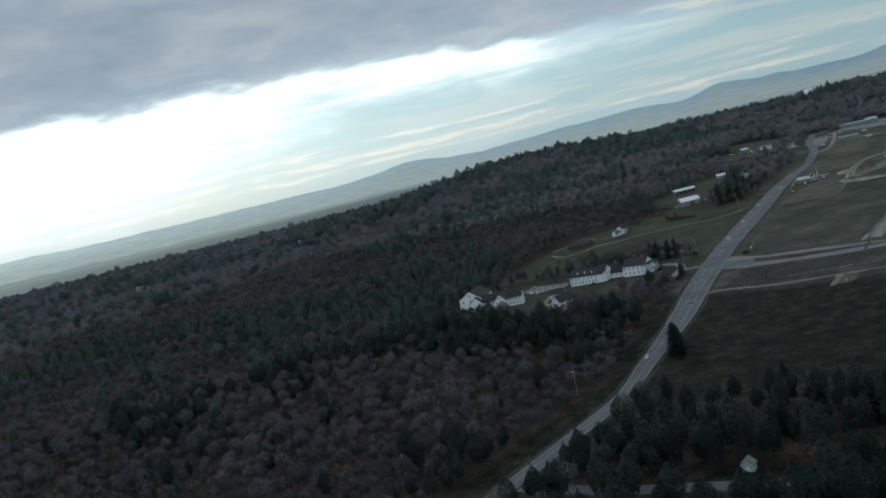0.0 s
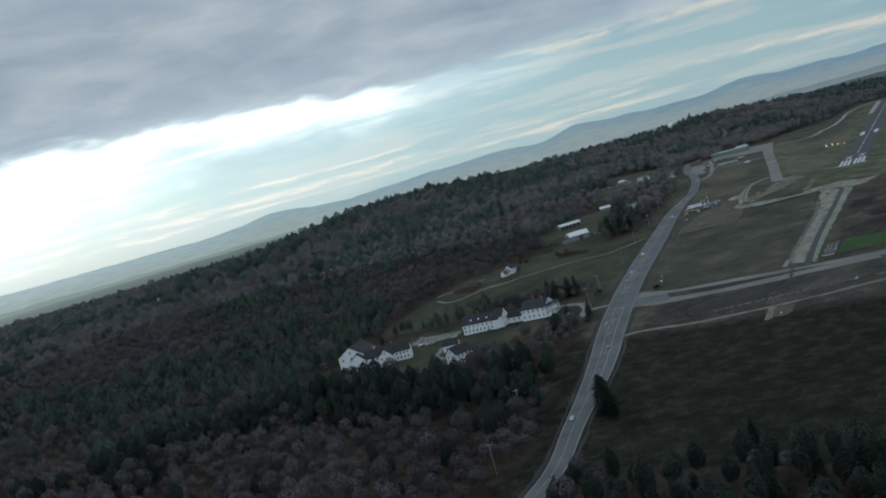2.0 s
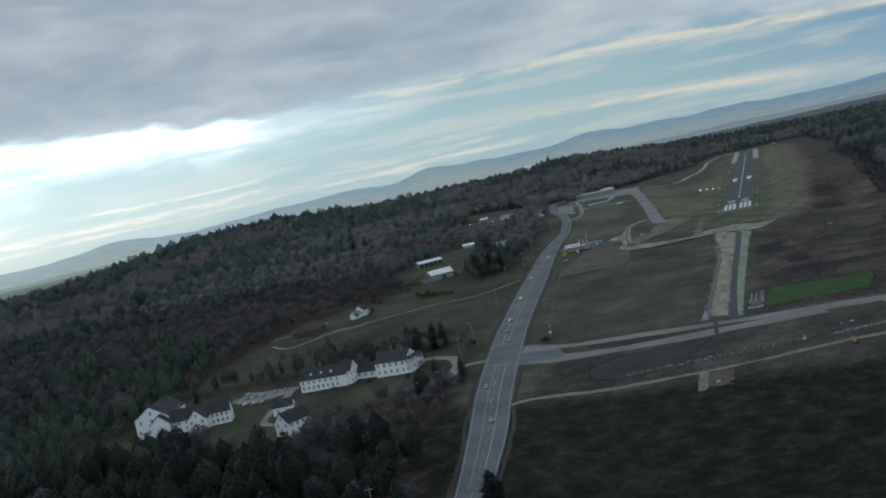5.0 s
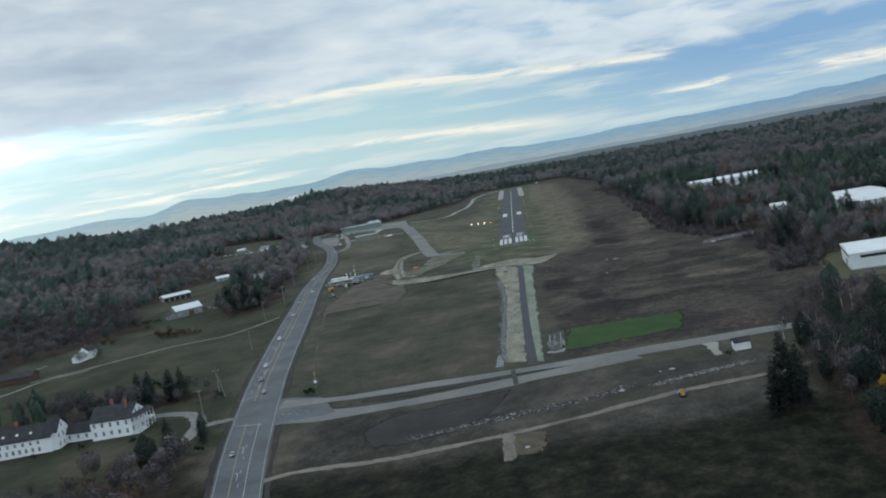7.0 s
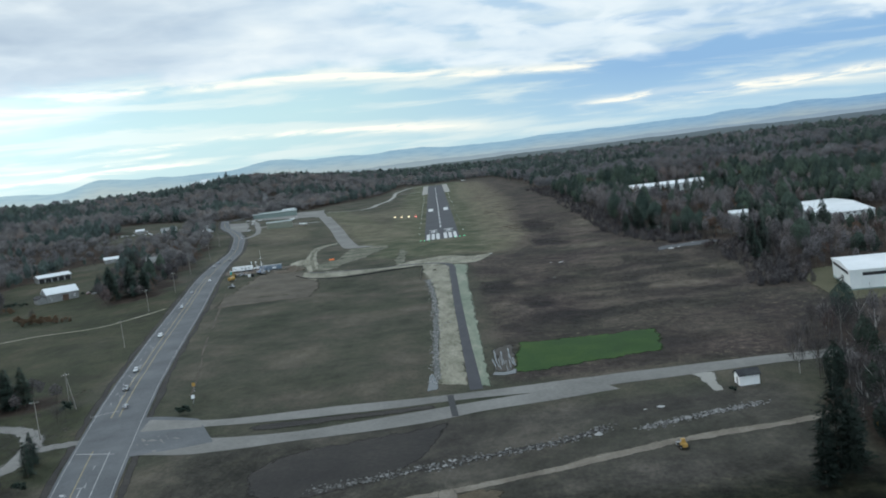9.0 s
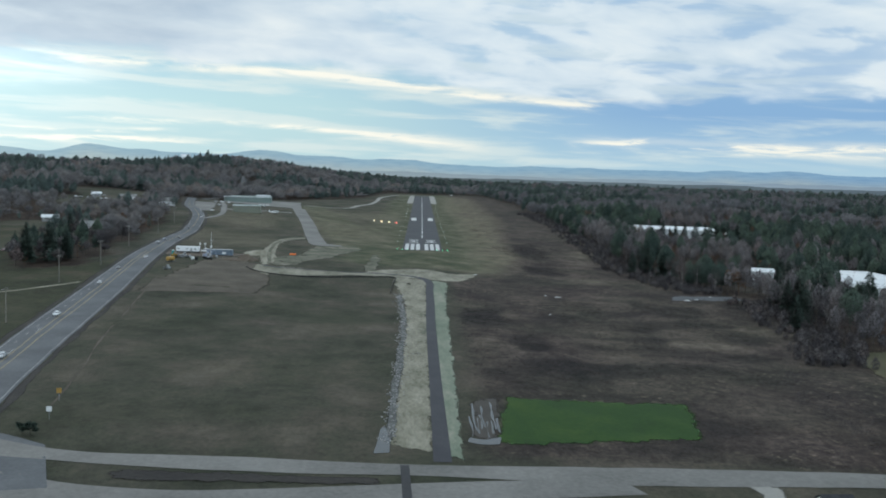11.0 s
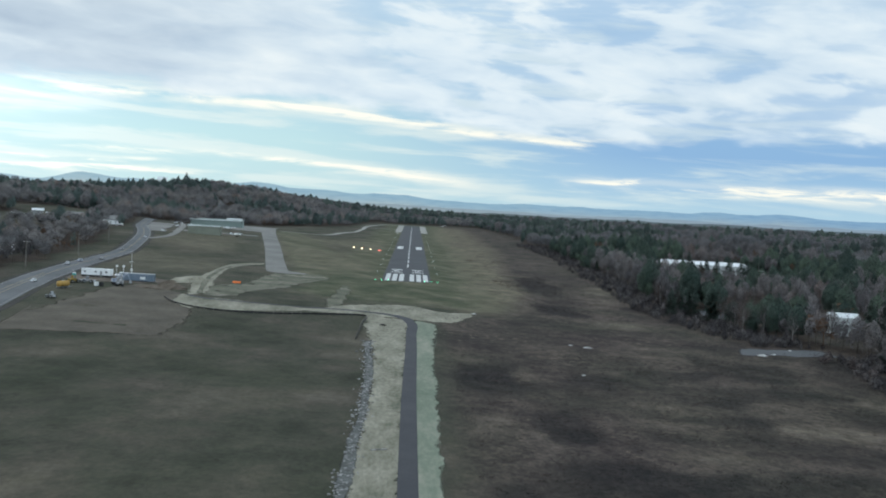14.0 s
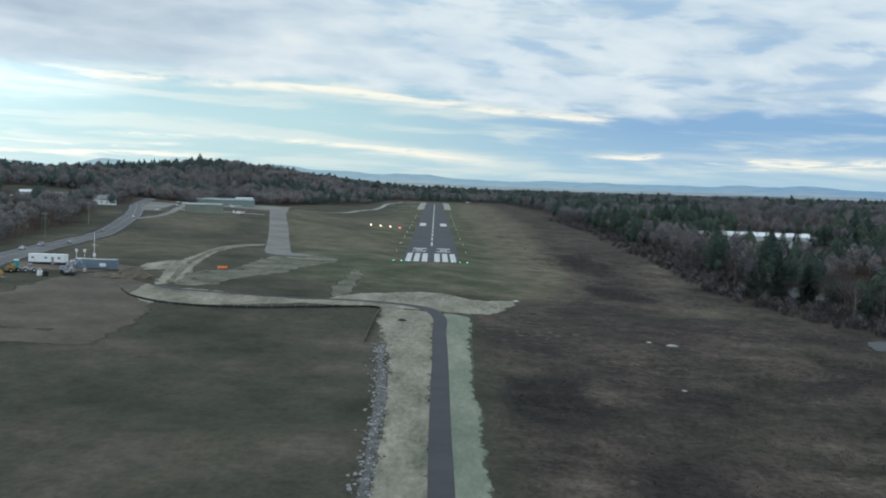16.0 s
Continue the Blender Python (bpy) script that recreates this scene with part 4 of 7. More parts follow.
sheet("median", [(-54, -418), (-17, -418.2), (-6, -417.6)], [(-52, -424), (-17, -422.6), (-6, -421.4)], DARK_DIRT, 0.12, "dark soil strip between the two arms of the road", "verge", ragged=0.4)
sheet("dirt_road", *ribbon([(-73, -484), (-66, -481), (-36, -480), (-7, -475), (14, -469.5), (42, -461), (70, -457), (92, -452), (104, -460), (120, -480)], 4.2), TRACK, 0.06, "pale sandy track across rough ground", "track", ragged=0.6, step=2.5)
sheet("dirt_pad", [(-7, -475), (-6, -484), (-6, -494)], [(7, -474), (6, -484), (5, -493)], OCHRE, 0.05, "bare scraped patch of brown dirt", "dirt", ragged=1.0, step=2.5)
sheet("dark_plot", [(-48, -453), (-40, -446), (-25, -440.5), (-12, -436), (-3, -431.5)], [(-46, -465), (-36, -471), (-23, -468), (-14, -462), (-9, -452)], DARK_DIRT, 0.04, "dark freshly graded soil between two roads", "dirt", ragged=3.0, step=1.5)
sheet("pad_strip", [(-7.6, -471.5), (-7.2, -484), (-6.9, -496)], [(-3.2, -473), (-3.0, -484), (-2.7, -495.5)], TRACK, 0.065, "pale trodden strip beside the scraped dirt", "dirt", ragged=0.4, step=1.5)
# the new strip that leads to the runway
sheet("strip_verge_west", [(-13.5, -146), (-12.2, -170), (-8.8, -205), (-6.4, -270), (-6.5, -316), (-7.4, -402)], [(3.2, -146), (2.9, -270), (3.2, -404)], SAND, 0.06, "pale sandy verge beside a new asphalt strip", "verge", ragged=0.35, step=2.5)
sheet("strip_verge_east", [(2.4, -146), (2.6, -270), (3, -406)], [(12, -150), (9.8, -200), (9.2, -280), (8.3, -351), (8, -408)], VERGE, 0.06, "pale green seeded verge beside a new asphalt strip", "verge", ragged=0.3, step=2.5)
sheet("asphalt_strip", [(-30, -143), (-18, -140.2), (-9.5, -140), (-4, -142), (-0.8, -146.5), (0.9, -154), (1.3, -180), (1.2, -270), (1.6, -360), (1.9, -409)], [(-30, -140.6), (-18, -137.6), (-9, -137), (-2, -138.6), (2.2, -143), (4.0, -151), (4.4, -180), (4.3, -270), (4.6, -360), (5.3, -409)], NEW_ASPHALT, 0.10, "narrow new dark asphalt strip", "path", step=2.5)
sheet("gravel_sweep", [(-74, -136), (-66, -141), (-57, -141), (-46, -142), (-29, -142), (-20, -126), (-9, -115), (3.5, -107), (12, -116), (26, -109)], [(-73, -159), (-65, -167), (-59, -168.5), (-49.5, -165.5), (-40, -158), (-27, -152), (-13.6, -149.6), (0, -147), (13, -147), (24.5, -121)], SAND, 0.055, "broad sweep of pale graded gravel", "gravel", ragged=0.9, step=2)
sheet("sand_spread", [(-72, -122), (-68.5, -100), (-62, -92), (-60.5, -68), (-59, -34), (-52, -14), (-37, -14)], [(-67, -138), (-59, -133.5), (-52, -114), (-45, -92), (-40, -70), (-36, -50), (-32.5, -30)], THIN_SAND, 0.045, "thin spread of sandy soil", "gravel", ragged=1.8, step=2)
sheet("sand_spur", [(-25.6, -137), (-27.5, -110), (-27, -88), (-25.5, -58)], [(-20, -132), (-19.6, -106), (-20.2, -82), (-22.5, -60)], THIN_SAND, 0.047, "sandy spur on the grass", "gravel", ragged=1.2, step=2)
sheet("service_lane", [(-71, -142), (-79, -100), (-83, -46), (-85, 5), (-81, 30), (-72, 44)], [(-66, -132), (-70, -95), (-75, -55), (-78, -5), (-75, 20), (-70, 31)], SAND, 0.065, "pale gravel service lane curving to the taxiway", "track", ragged=0.4, step=3)
sheet("lane_ruts", *ribbon([(-68, -136), (-74, -97), (-79, -50), (-81, 0), (-77, 26), (-71, 37)], 2.2), THIN_SAND, 0.085, "darker wheel ruts in the gravel lane", "track", ragged=0.3, step=3)
sheet("asphalt_path", *ribbon([(-29.8, -142.2), (-37, -143.8), (-46, -144), (-56, -144.9), (-65, -144.5), (-71, -140)], 2.0), NEW_ASPHALT, 0.11, "narrow dark asphalt path along the gravel", "path", step=2)
sheet("taxiway_flare", [(-62, 20), (-58.5, 6), (-53, -2), (-43.5, -12)], [(-65.5, -4), (-62, -16), (-56, -22), (-44, -17)], APRON, 0.085, "flared mouth of the asphalt taxiway", "taxiway", ragged=0.2, step=2)
sheet("sand_line", *ribbon([(-55, -28), (-46.5, -30), (-38.5, -29), (-35, -22)], 3.5), SAND, 0.06, "pale line of spilled sand beside the taxiway", "gravel", ragged=0.6, step=2)
sheet("lane_end", [(-83, -110), (-87, -92), (-85, -77)], [(-77, -104), (-77, -88), (-78, -68)], SAND, 0.05, "pale gravel end of a service lane", "gravel", ragged=1.0, step=2)
sheet("site_dirt", [(-103, -224), (-104, -180), (-97, -130), (-92, -116)], [(-58, -216), (-61, -185), (-64, -162), (-72, -138)], WORN_TURF, 0.04, "trodden bare dirt of a building site", "dirt", ragged=3.0, step=2)
sheet("site_yard", [(-126, -118), (-122, -100), (-116, -86)], [(-92, -122), (-86, -112), (-80, -102)], DIRT, 0.05, "bare dirt yard round site trailers", "dirt", ragged=1.5, step=4)
sheet("taxiway", [(-65, -4), (-81, 104), (-110, 285), (-156, 594)], [(-54, -8), (-71, 104), (-99, 285), (-140, 585)], APRON, 0.09, "pale grey asphalt taxiway", "taxiway", step=5)
sheet("hangar_apron", [(-210, 452), (-150, 446), (-132, 440)], [(-214, 604), (-168, 600), (-138, 590)], APRON, 0.07, "grey asphalt apron by the hangar", "apron", step=6)
sheet("parking_lane", [(-160, 225), (-130, 232), (-106, 240)], [(-158, 237), (-130, 244), (-107, 250)], APRON, 0.07, "asphalt lane where a small aeroplane is parked", "apron", step=4)
sheet("north_track", *ribbon([(-130, 520), (-92, 505), (-72, 595), (-61, 780), (-58, 960), (-30, 1080), (-9, 1110)], 7), CONCRETE, 0.06, "pale gravel perimeter track", "track", ragged=0.6, step=6)
sheet("north_spur", *ribbon([(-60, 860), (-36, 850), (-14, 848)], 6), CONCRETE, 0.06, "pale gravel spur to the runway", "track", ragged=0.5, step=6)
sheet("farm_drive", *ribbon([(-128, -207), (-134, -216), (-149, -233), (-179, -236), (-203, -250), (-216, -258), (-238, -270)], 2.2), SAND, 0.08, "narrow pale gravel farm drive", "track", step=2.5)
sheet("garden_path", *ribbon([(-272, -266), (-262, -246), (-250, -226)], 1.5), CONCRETE, 0.08, "pale gravel garden path", "path", step=2.5)
sheet("garden_path", *ribbon([(-262, -285), (-247, -297), (-226, -268), (-212, -262)], 1.5), CONCRETE, 0.08, "pale gravel garden path", "path", step=2.5)
sheet("car_park", [(-228, -408), (-205, -409), (-193, -400)], [(-224, -386), (-205, -388), (-194, -388)], APRON, 0.06, "grey asphalt car park behind the inn", "car park", ragged=0.4, step=3)
sheet("inn_drive", *ribbon([(-197, -396), (-192, -415), (-187, -440), (-180, -456), (-168, -462)], 4.5), APRON, 0.07, "curving asphalt drive between the white houses", "drive", ragged=0.3, step=2.5)
sheet("turning_loop", *ribbon([(-139, -383), (-129, -387), (-119, -394), (-112, -405), (-109, -418), (-110, -430), (-118, -436), (-129, -436.5)], 7), APRON, 0.07, "broad pale asphalt turning loop before a white house", "drive", ragged=0.3, step=2)
sheet("loop_mouth", *ribbon([(-110, -416), (-102, -414), (-94, -413)], 6), APRON, 0.075, "pale asphalt mouth of a drive", "drive", ragged=0.2, step=2)
sheet("south_lane", *ribbon([(-46, -730), (-20, -732), (24, -729), (80, -728)], 7), ASPHALT, 0.08, "asphalt side lane through the trees", "road", step=3)
sheet("field_track", *ribbon([(-76, -383), (-80, -352), (-86, -320), (-95.5, -255), (-105, -185)], 0.8), WORN_TURF, 0.05, "narrow pale track along the field edge", "track", ragged=0.3, step=2.5)
sheet("road_fan", [(-170, 186), (-190, 262), (-210, 352)], [(-161, 194), (-171, 262), (-188, 350)], APRON, 0.085, "widened pale asphalt where drives leave the highway", "paving", ragged=0.3, step=3)
sheet("forecourt_drive", *ribbon([(-151, 116), (-147, 139), (-150, 179), (-160, 236), (-178, 330), (-190, 380)], 6), APRON, 0.07, "pale drive curving off the highway", "drive", ragged=0.3, step=3)
sheet("hangar_drive", *ribbon([(-200, 372), (-180, 392), (-160, 430), (-152, 450)], 7), APRON, 0.075, "asphalt drive towards the hangar", "drive", ragged=0.3, step=3)
sheet("green_field", [(18, -361), (40, -359), (62, -359)], [(13, -397), (36, -394), (57, -389)], CROP, 0.06, "bright green rectangle of young crop", "field", ragged=1.3, step=1.5)
sheet("mud_corner", [(9.8, -367), (14, -363), (18, -361)], [(9, -393), (12, -395), (15, -396)], MUD, 0.065, "wet mud at the corner of the green field", "mud", ragged=0.5, step=2)
sheet("puddle", [(-9.2, -406), (-8.6, -398), (-8.2, -390)], [(-6.2, -405), (-6.3, -397), (-7.4, -389)], WATER, 0.10, "shallow rain water at the foot of the stones", "puddle", "", ragged=0.25, step=1.2)
sheet("puddle", [(8.6, -396.6), (11, -398), (14.8, -397.4)], [(9.2, -393.6), (12, -394.6), (15.4, -392.5)], WATER, 0.10, "shallow rain water on wet mud", "puddle", "", ragged=0.25, step=1.2)
rng = random.Random(4)
for i in range(9):
    # narrow winding channels of rain water
    x_, y_, long_ = 9.7 + 0.66 * i + rng.random() * 0.4, -394 + rng.random() * 7, 9 + rng.random() * 13
    ln_ = [(x_ + 0.12 * math.sin(0.35 * u + 2 * i) + 0.1 * rng.random(), y_ + u) for u in np.linspace(0, long_, 9)]
    sheet("puddle", *ribbon([(a_, b_, 0.06 + 0.24 * rng.random()) for a_, b_ in ln_], 0), WATER, 0.10, "shallow rain water lying in a muddy rut", "puddle", "", step=1.0, ragged=0.1)
sheet("gravel_lot", [(124, -59), (140, -53), (160, -45)], [(128, -29), (143, -21), (164, -7)], LOT_GREY, 0.05, "grey gravel lot behind leafless brush", "gravel", ragged=1.5, step=4)
sheet("gravel_lot", [(103, -169), (120, -167), (139, -165)], [(107, -151), (122, -148), (137, -147)], LOT_GREY, 0.05, "grey gravel lot among the trees", "gravel", ragged=1.5, step=4)
sheet("gravel_lot", [(132, -46), (150, -44), (176, -42)], [(134, -20), (150, -16), (174, -14)], LOT_GREY, 0.05, "grey gravel lot among the trees", "gravel", ragged=2.0, step=4)
sheet("works_lawn", [(122, -345), (130, -290), (138, -270)], [(210, -360), (215, -300), (220, -262)], material("pale_lawn", [(0.065, 0.065, 0.032), (0.11, 0.098, 0.055)], 0.95, 0.05, 14, 0.4), 0.05, "faded lawn round a pale industrial building", "lawn", ragged=1.0, step=5)
sheet("shed_drive", [(56.8, -414), (58, -423), (58.3, -432)], [(64, -413.5), (61.6, -423), (61, -432)], CONCRETE, 0.08, "short pale drive to a small shed", "drive", ragged=0.2, step=2)
sheet("yard_drive", *ribbon([(86, -446), (94, -455), (106, -468), (130, -478)], 6), CONCRETE, 0.06, "pale gravel drive among bare trees", "drive", ragged=0.5, step=3)

# runway
runway = sheet("runway", [(-11.5, -1), (-11.5, 500), (-11.5, 1060)], [(11.5, -1), (11.5, 500), (11.5, 1060)], RUNWAY, 0.10, "dark asphalt runway with worn white markings", "runway", step=5.75)
for s in (-1, 1):
    sheet("runway_shoulder", [(11.6 * s, 735), (11.6 * s, 900), (11.6 * s, 1062)], [(19.5 * s, 735), (19.5 * s, 900), (19.5 * s, 1062)], CONCRETE, 0.08, "pale paved runway shoulder", "paving", step=6)


def mark(name, x0, x1, y0, y1):
    sheet(name, [(x0, y0), (x0, y1)], [(x1, y0), (x1, y1)], WHITE_LINE, 0.14, parent=runway, step=6)


for s in (-1, 1):
    for a in (1.4, 4.7, 8.0):
        mark("threshold_stripe", s * a, s * (a + 2.25), 0.5, 46)
    mark("aiming_mark", s * 5.1, s * 9.7, 318, 364)
    for a, b in ((57, 61), (75, 80)):
        mark("runway_number_bar", s * 2.4, s * 8.6, a, b)
    mark("runway_number_bar", s * 4.0, s * 7.0, 65, 70)
for k in range(20):
    mark("centre_dash", -0.45, 0.45, 100 + 44 * k, 127 + 44 * k)


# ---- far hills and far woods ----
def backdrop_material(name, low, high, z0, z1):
    """Far land that glows; the air's haze is put into its colour."""
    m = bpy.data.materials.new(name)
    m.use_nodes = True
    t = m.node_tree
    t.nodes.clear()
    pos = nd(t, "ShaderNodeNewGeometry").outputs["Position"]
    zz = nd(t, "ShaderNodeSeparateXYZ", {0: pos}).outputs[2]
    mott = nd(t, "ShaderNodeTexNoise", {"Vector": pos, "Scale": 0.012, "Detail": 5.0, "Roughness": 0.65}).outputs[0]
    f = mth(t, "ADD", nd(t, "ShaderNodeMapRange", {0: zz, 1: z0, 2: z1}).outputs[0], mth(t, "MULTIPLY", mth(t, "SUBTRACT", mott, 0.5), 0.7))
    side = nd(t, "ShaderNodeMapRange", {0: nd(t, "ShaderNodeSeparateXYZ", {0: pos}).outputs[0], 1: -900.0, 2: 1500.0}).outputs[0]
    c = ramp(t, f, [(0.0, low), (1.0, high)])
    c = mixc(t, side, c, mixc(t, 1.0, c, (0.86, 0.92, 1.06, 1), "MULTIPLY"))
    # sun glare mixed into the colour towards the far left
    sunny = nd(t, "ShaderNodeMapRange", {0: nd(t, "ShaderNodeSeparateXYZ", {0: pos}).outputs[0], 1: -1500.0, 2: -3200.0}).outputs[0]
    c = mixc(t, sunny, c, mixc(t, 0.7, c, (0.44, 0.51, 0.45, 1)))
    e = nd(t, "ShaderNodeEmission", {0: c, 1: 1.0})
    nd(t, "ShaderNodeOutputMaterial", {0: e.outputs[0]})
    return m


def ridge(name, radius, peaks, base, mat, label, seed, bumps=6.0):
    """A long ridge round the horizon; peaks: azimuth to the left, height, width in degrees."""
    a = np.radians(np.arange(-75, 100, 0.25))
    deg = np.degrees(a)
    top = base + sum(h * np.exp(-((deg - c) / w) ** 2) for c, h, w in peaks) + bumps * (wave(deg * 10, deg * 0, 14, seed) + 0.5 * wave(deg * 10, deg * 0, 5, seed + 1) + 0.3 * wave(deg * 10, deg * 0, 2.5, seed + 2) - 0.9)
    rows = []
    for f, dr in ((0.0, -350), (0.45, -160), (0.8, -60), (1.0, 0), (1.0, 550), (0.9, 1000)):
        r = radius + dr
        rows.append(np.stack([-np.sin(a) * r, -650 + np.cos(a) * r, -30 + (top + 30) * f], -1))
    v = np.stack(rows).reshape(-1, 3)
    q = np.arange(len(rows) * len(a)).reshape(len(rows), len(a))
    faces = np.stack([q[:-1, :-1], q[:-1, 1:], q[1:, 1:], q[1:, :-1]], -1).reshape(-1, 4)
    ob = new(name, fast_mesh(name, v, faces, [mat]))
    return tagged(ob, label, "hills", kind="structure")


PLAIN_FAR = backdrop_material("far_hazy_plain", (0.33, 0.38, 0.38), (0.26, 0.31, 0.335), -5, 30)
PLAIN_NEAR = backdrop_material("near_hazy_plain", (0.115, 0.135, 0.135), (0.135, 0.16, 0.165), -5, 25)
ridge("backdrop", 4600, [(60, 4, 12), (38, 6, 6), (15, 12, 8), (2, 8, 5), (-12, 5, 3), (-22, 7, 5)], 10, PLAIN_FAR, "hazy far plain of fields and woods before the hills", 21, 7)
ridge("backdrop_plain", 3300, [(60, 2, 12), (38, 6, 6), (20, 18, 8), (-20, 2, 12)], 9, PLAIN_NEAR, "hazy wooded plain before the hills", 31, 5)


# ---- trees ----
def spindle(a, b, r0, r1, rng, n=3):
    """A thin tapering limb as arrays."""
    a, b = np.array(a, float), np.array(b, float)
    d = (b - a) / np.linalg.norm(b - a)
    u = np.cross(d, [0.3, 0.9, 0.2])
    u /= np.linalg.norm(u)
    w = np.cross(d, u)
    ang = 2 * np.pi * np.arange(n) / n
    ring = np.cos(ang)[:, None] * u + np.sin(ang)[:, None] * w
    v = np.concatenate([a + ring * r0, b + ring * r1])
    f = [(i, (i + 1) % n, (i + 1) % n + n) for i in range(n)] + [(i, (i + 1) % n + n, i + n) for i in range(n)]
    return v, np.array(f)


def join(pieces):
    v, f, k = [], [], 0
    for a, b in pieces:
        v.append(a), f.append(b + k)
        k += len(a)
    return np.concatenate(v), np.concatenate(f)


def blades(base, tip, wide, rng):
    """Slender leaves or twigs from base to tip."""
    d = tip - base
    s = np.cross(d, rng.normal(size=d.shape))
    s /= np.linalg.norm(s, axis=1, keepdims=True) + 1e-9
    k = len(base)
    v = np.stack([base - s * wide * 0.5, base + s * wide * 0.5, tip], 1).reshape(-1, 3)
    return v, np.arange(3 * k).reshape(-1, 3)


def bare_tree(rng, tall, twigs, wide=0.13, spread=0.25, limbs=6, lean=3):
    """Trunk, limbs and a haze of leafless twigs that fills a rounded crown."""
    wood = [spindle((0, 0, -0.6), (rng.normal() * 0.3, rng.normal() * 0.3, tall * 0.7), tall * 0.011, tall * 0.003, rng, lean)]
    ends = []
    for i in range(limbs):
        a = 2 * np.pi * (i + rng.rand() * 0.7) / limbs
        r = tall * spread * (0.55 + 0.45 * rng.rand())
        ends.append((np.cos(a) * r, np.sin(a) * r, tall * (0.55 + 0.25 * rng.rand())))
    ends = np.array(ends)
    foot = np.stack([ends[:, 0] * 0, ends[:, 1] * 0, ends[:, 2] * 0.55], -1)
    wood.append(blades(foot, ends, np.full((limbs, 1), tall * 0.011), rng))
    d = rng.normal(size=(twigs, 3))
    d /= np.linalg.norm(d, axis=1, keepdims=True)
    lump = 0.8 + 0.35 * np.sin(d[:, :1] * 5 + d[:, 1:2] * 4 + rng.rand() * 6)
    # the crown is widest above its middle and thins out downwards
    base = d * rng.rand(twigs, 1) ** 0.5 * lump * [tall * spread, tall * spread, tall * 0.42]
    base[:, :2] *= np.clip(0.95 + 0.4 * base[:, 2:] / tall, 0.5, 1.1)
    base += [0, 0, tall * 0.49]
    way = d * [0.8, 0.8, 0.3] + rng.normal(size=d.shape) * 0.35 + [0, 0, 0.9]
    tip = base + way / np.linalg.norm(way, axis=1, keepdims=True) * tall * (0.07 + 0.10 * rng.rand(twigs, 1))
    return join(wood), blades(base, tip, wide * (0.7 + 0.8 * rng.rand(twigs, 1)), rng)


def leafy_tree(rng, tall, leaves, spread=0.3, size=0.9):
    """A broad crown of small clumps with gaps."""
    wood = [spindle((0, 0, -0.6), (0, 0, tall * 0.6), tall * 0.02, tall * 0.007, rng, 4)]
    cores = rng.normal(size=(7, 3)) * [tall * spread * 0.55, tall * spread * 0.55, tall * 0.14] + [0, 0, tall * 0.62]
    for c in cores[:5]:
        wood.append(spindle((0, 0, tall * 0.35), c, tall * 0.007, tall * 0.002, rng))
    which = rng.randint(0, len(cores), leaves)
    d = rng.normal(size=(leaves, 3))
    d /= np.linalg.norm(d, axis=1, keepdims=True)
    base = cores[which] + d * tall * 0.13 * rng.rand(leaves, 1) ** 0.4
    t_ = rng.normal(size=(leaves, 3)) * [1, 1, 0.6]
    return join(wood), blades(base, base + t_ / np.linalg.norm(t_, axis=1, keepdims=True) * size * (0.7 + 0.8 * rng.rand(leaves, 1)), size * 0.8, rng)


def pine_tree(rng, tall, tiers, per, spread=0.2, bare_=0.2, tuft=1.0):
    """A tapering trunk with uneven, layered boughs of needles and a rounded top."""
    wood = [spindle((0, 0, -0.6), (0, 0, tall * 0.95), tall * 0.014, 0.04, rng, 3)]
    mids, tips, wide = [], [], []
    for i in range(tiers):
        f = (i + 0.7 * rng.rand()) / tiers
        z = tall * (bare_ + (0.96 - bare_) * f)
        reach = tall * spread * (1 - f ** 1.6) ** 0.7 * (0.7 + 0.55 * rng.rand()) + 0.5
        for j in range(per):
            a = rng.rand() * 2 * np.pi
            r0 = reach * (0.1 + 0.5 * rng.rand())
            r1 = r0 + reach * (0.35 + 0.35 * rng.rand()) * (0.45 + 0.55 * tuft)
            mids.append((np.cos(a) * r0, np.sin(a) * r0, z + rng.normal() * tall * 0.02))
            tips.append((np.cos(a) * r1, np.sin(a) * r1, z + tall * (0.03 - 0.06 * rng.rand())))
            wide.append(tuft * reach * (0.5 + 0.4 * rng.rand()))
    mids, tips, wide = np.array(mids), np.array(tips), np.array(wide)[:, None]
    d = tips - mids
    s = np.stack([-d[:, 1], d[:, 0], 0.35 * rng.normal(size=len(d)) * np.linalg.norm(d[:, :2], axis=1)], -1)
    s /= np.linalg.norm(s, axis=1, keepdims=True)
    v = np.stack([mids - s * wide * 0.5, mids + s * wide * 0.5 + [0, 0, 0.2], tips], 1).reshape(-1, 3)
    return join(wood), (v, np.arange(len(v)).reshape(-1, 3))


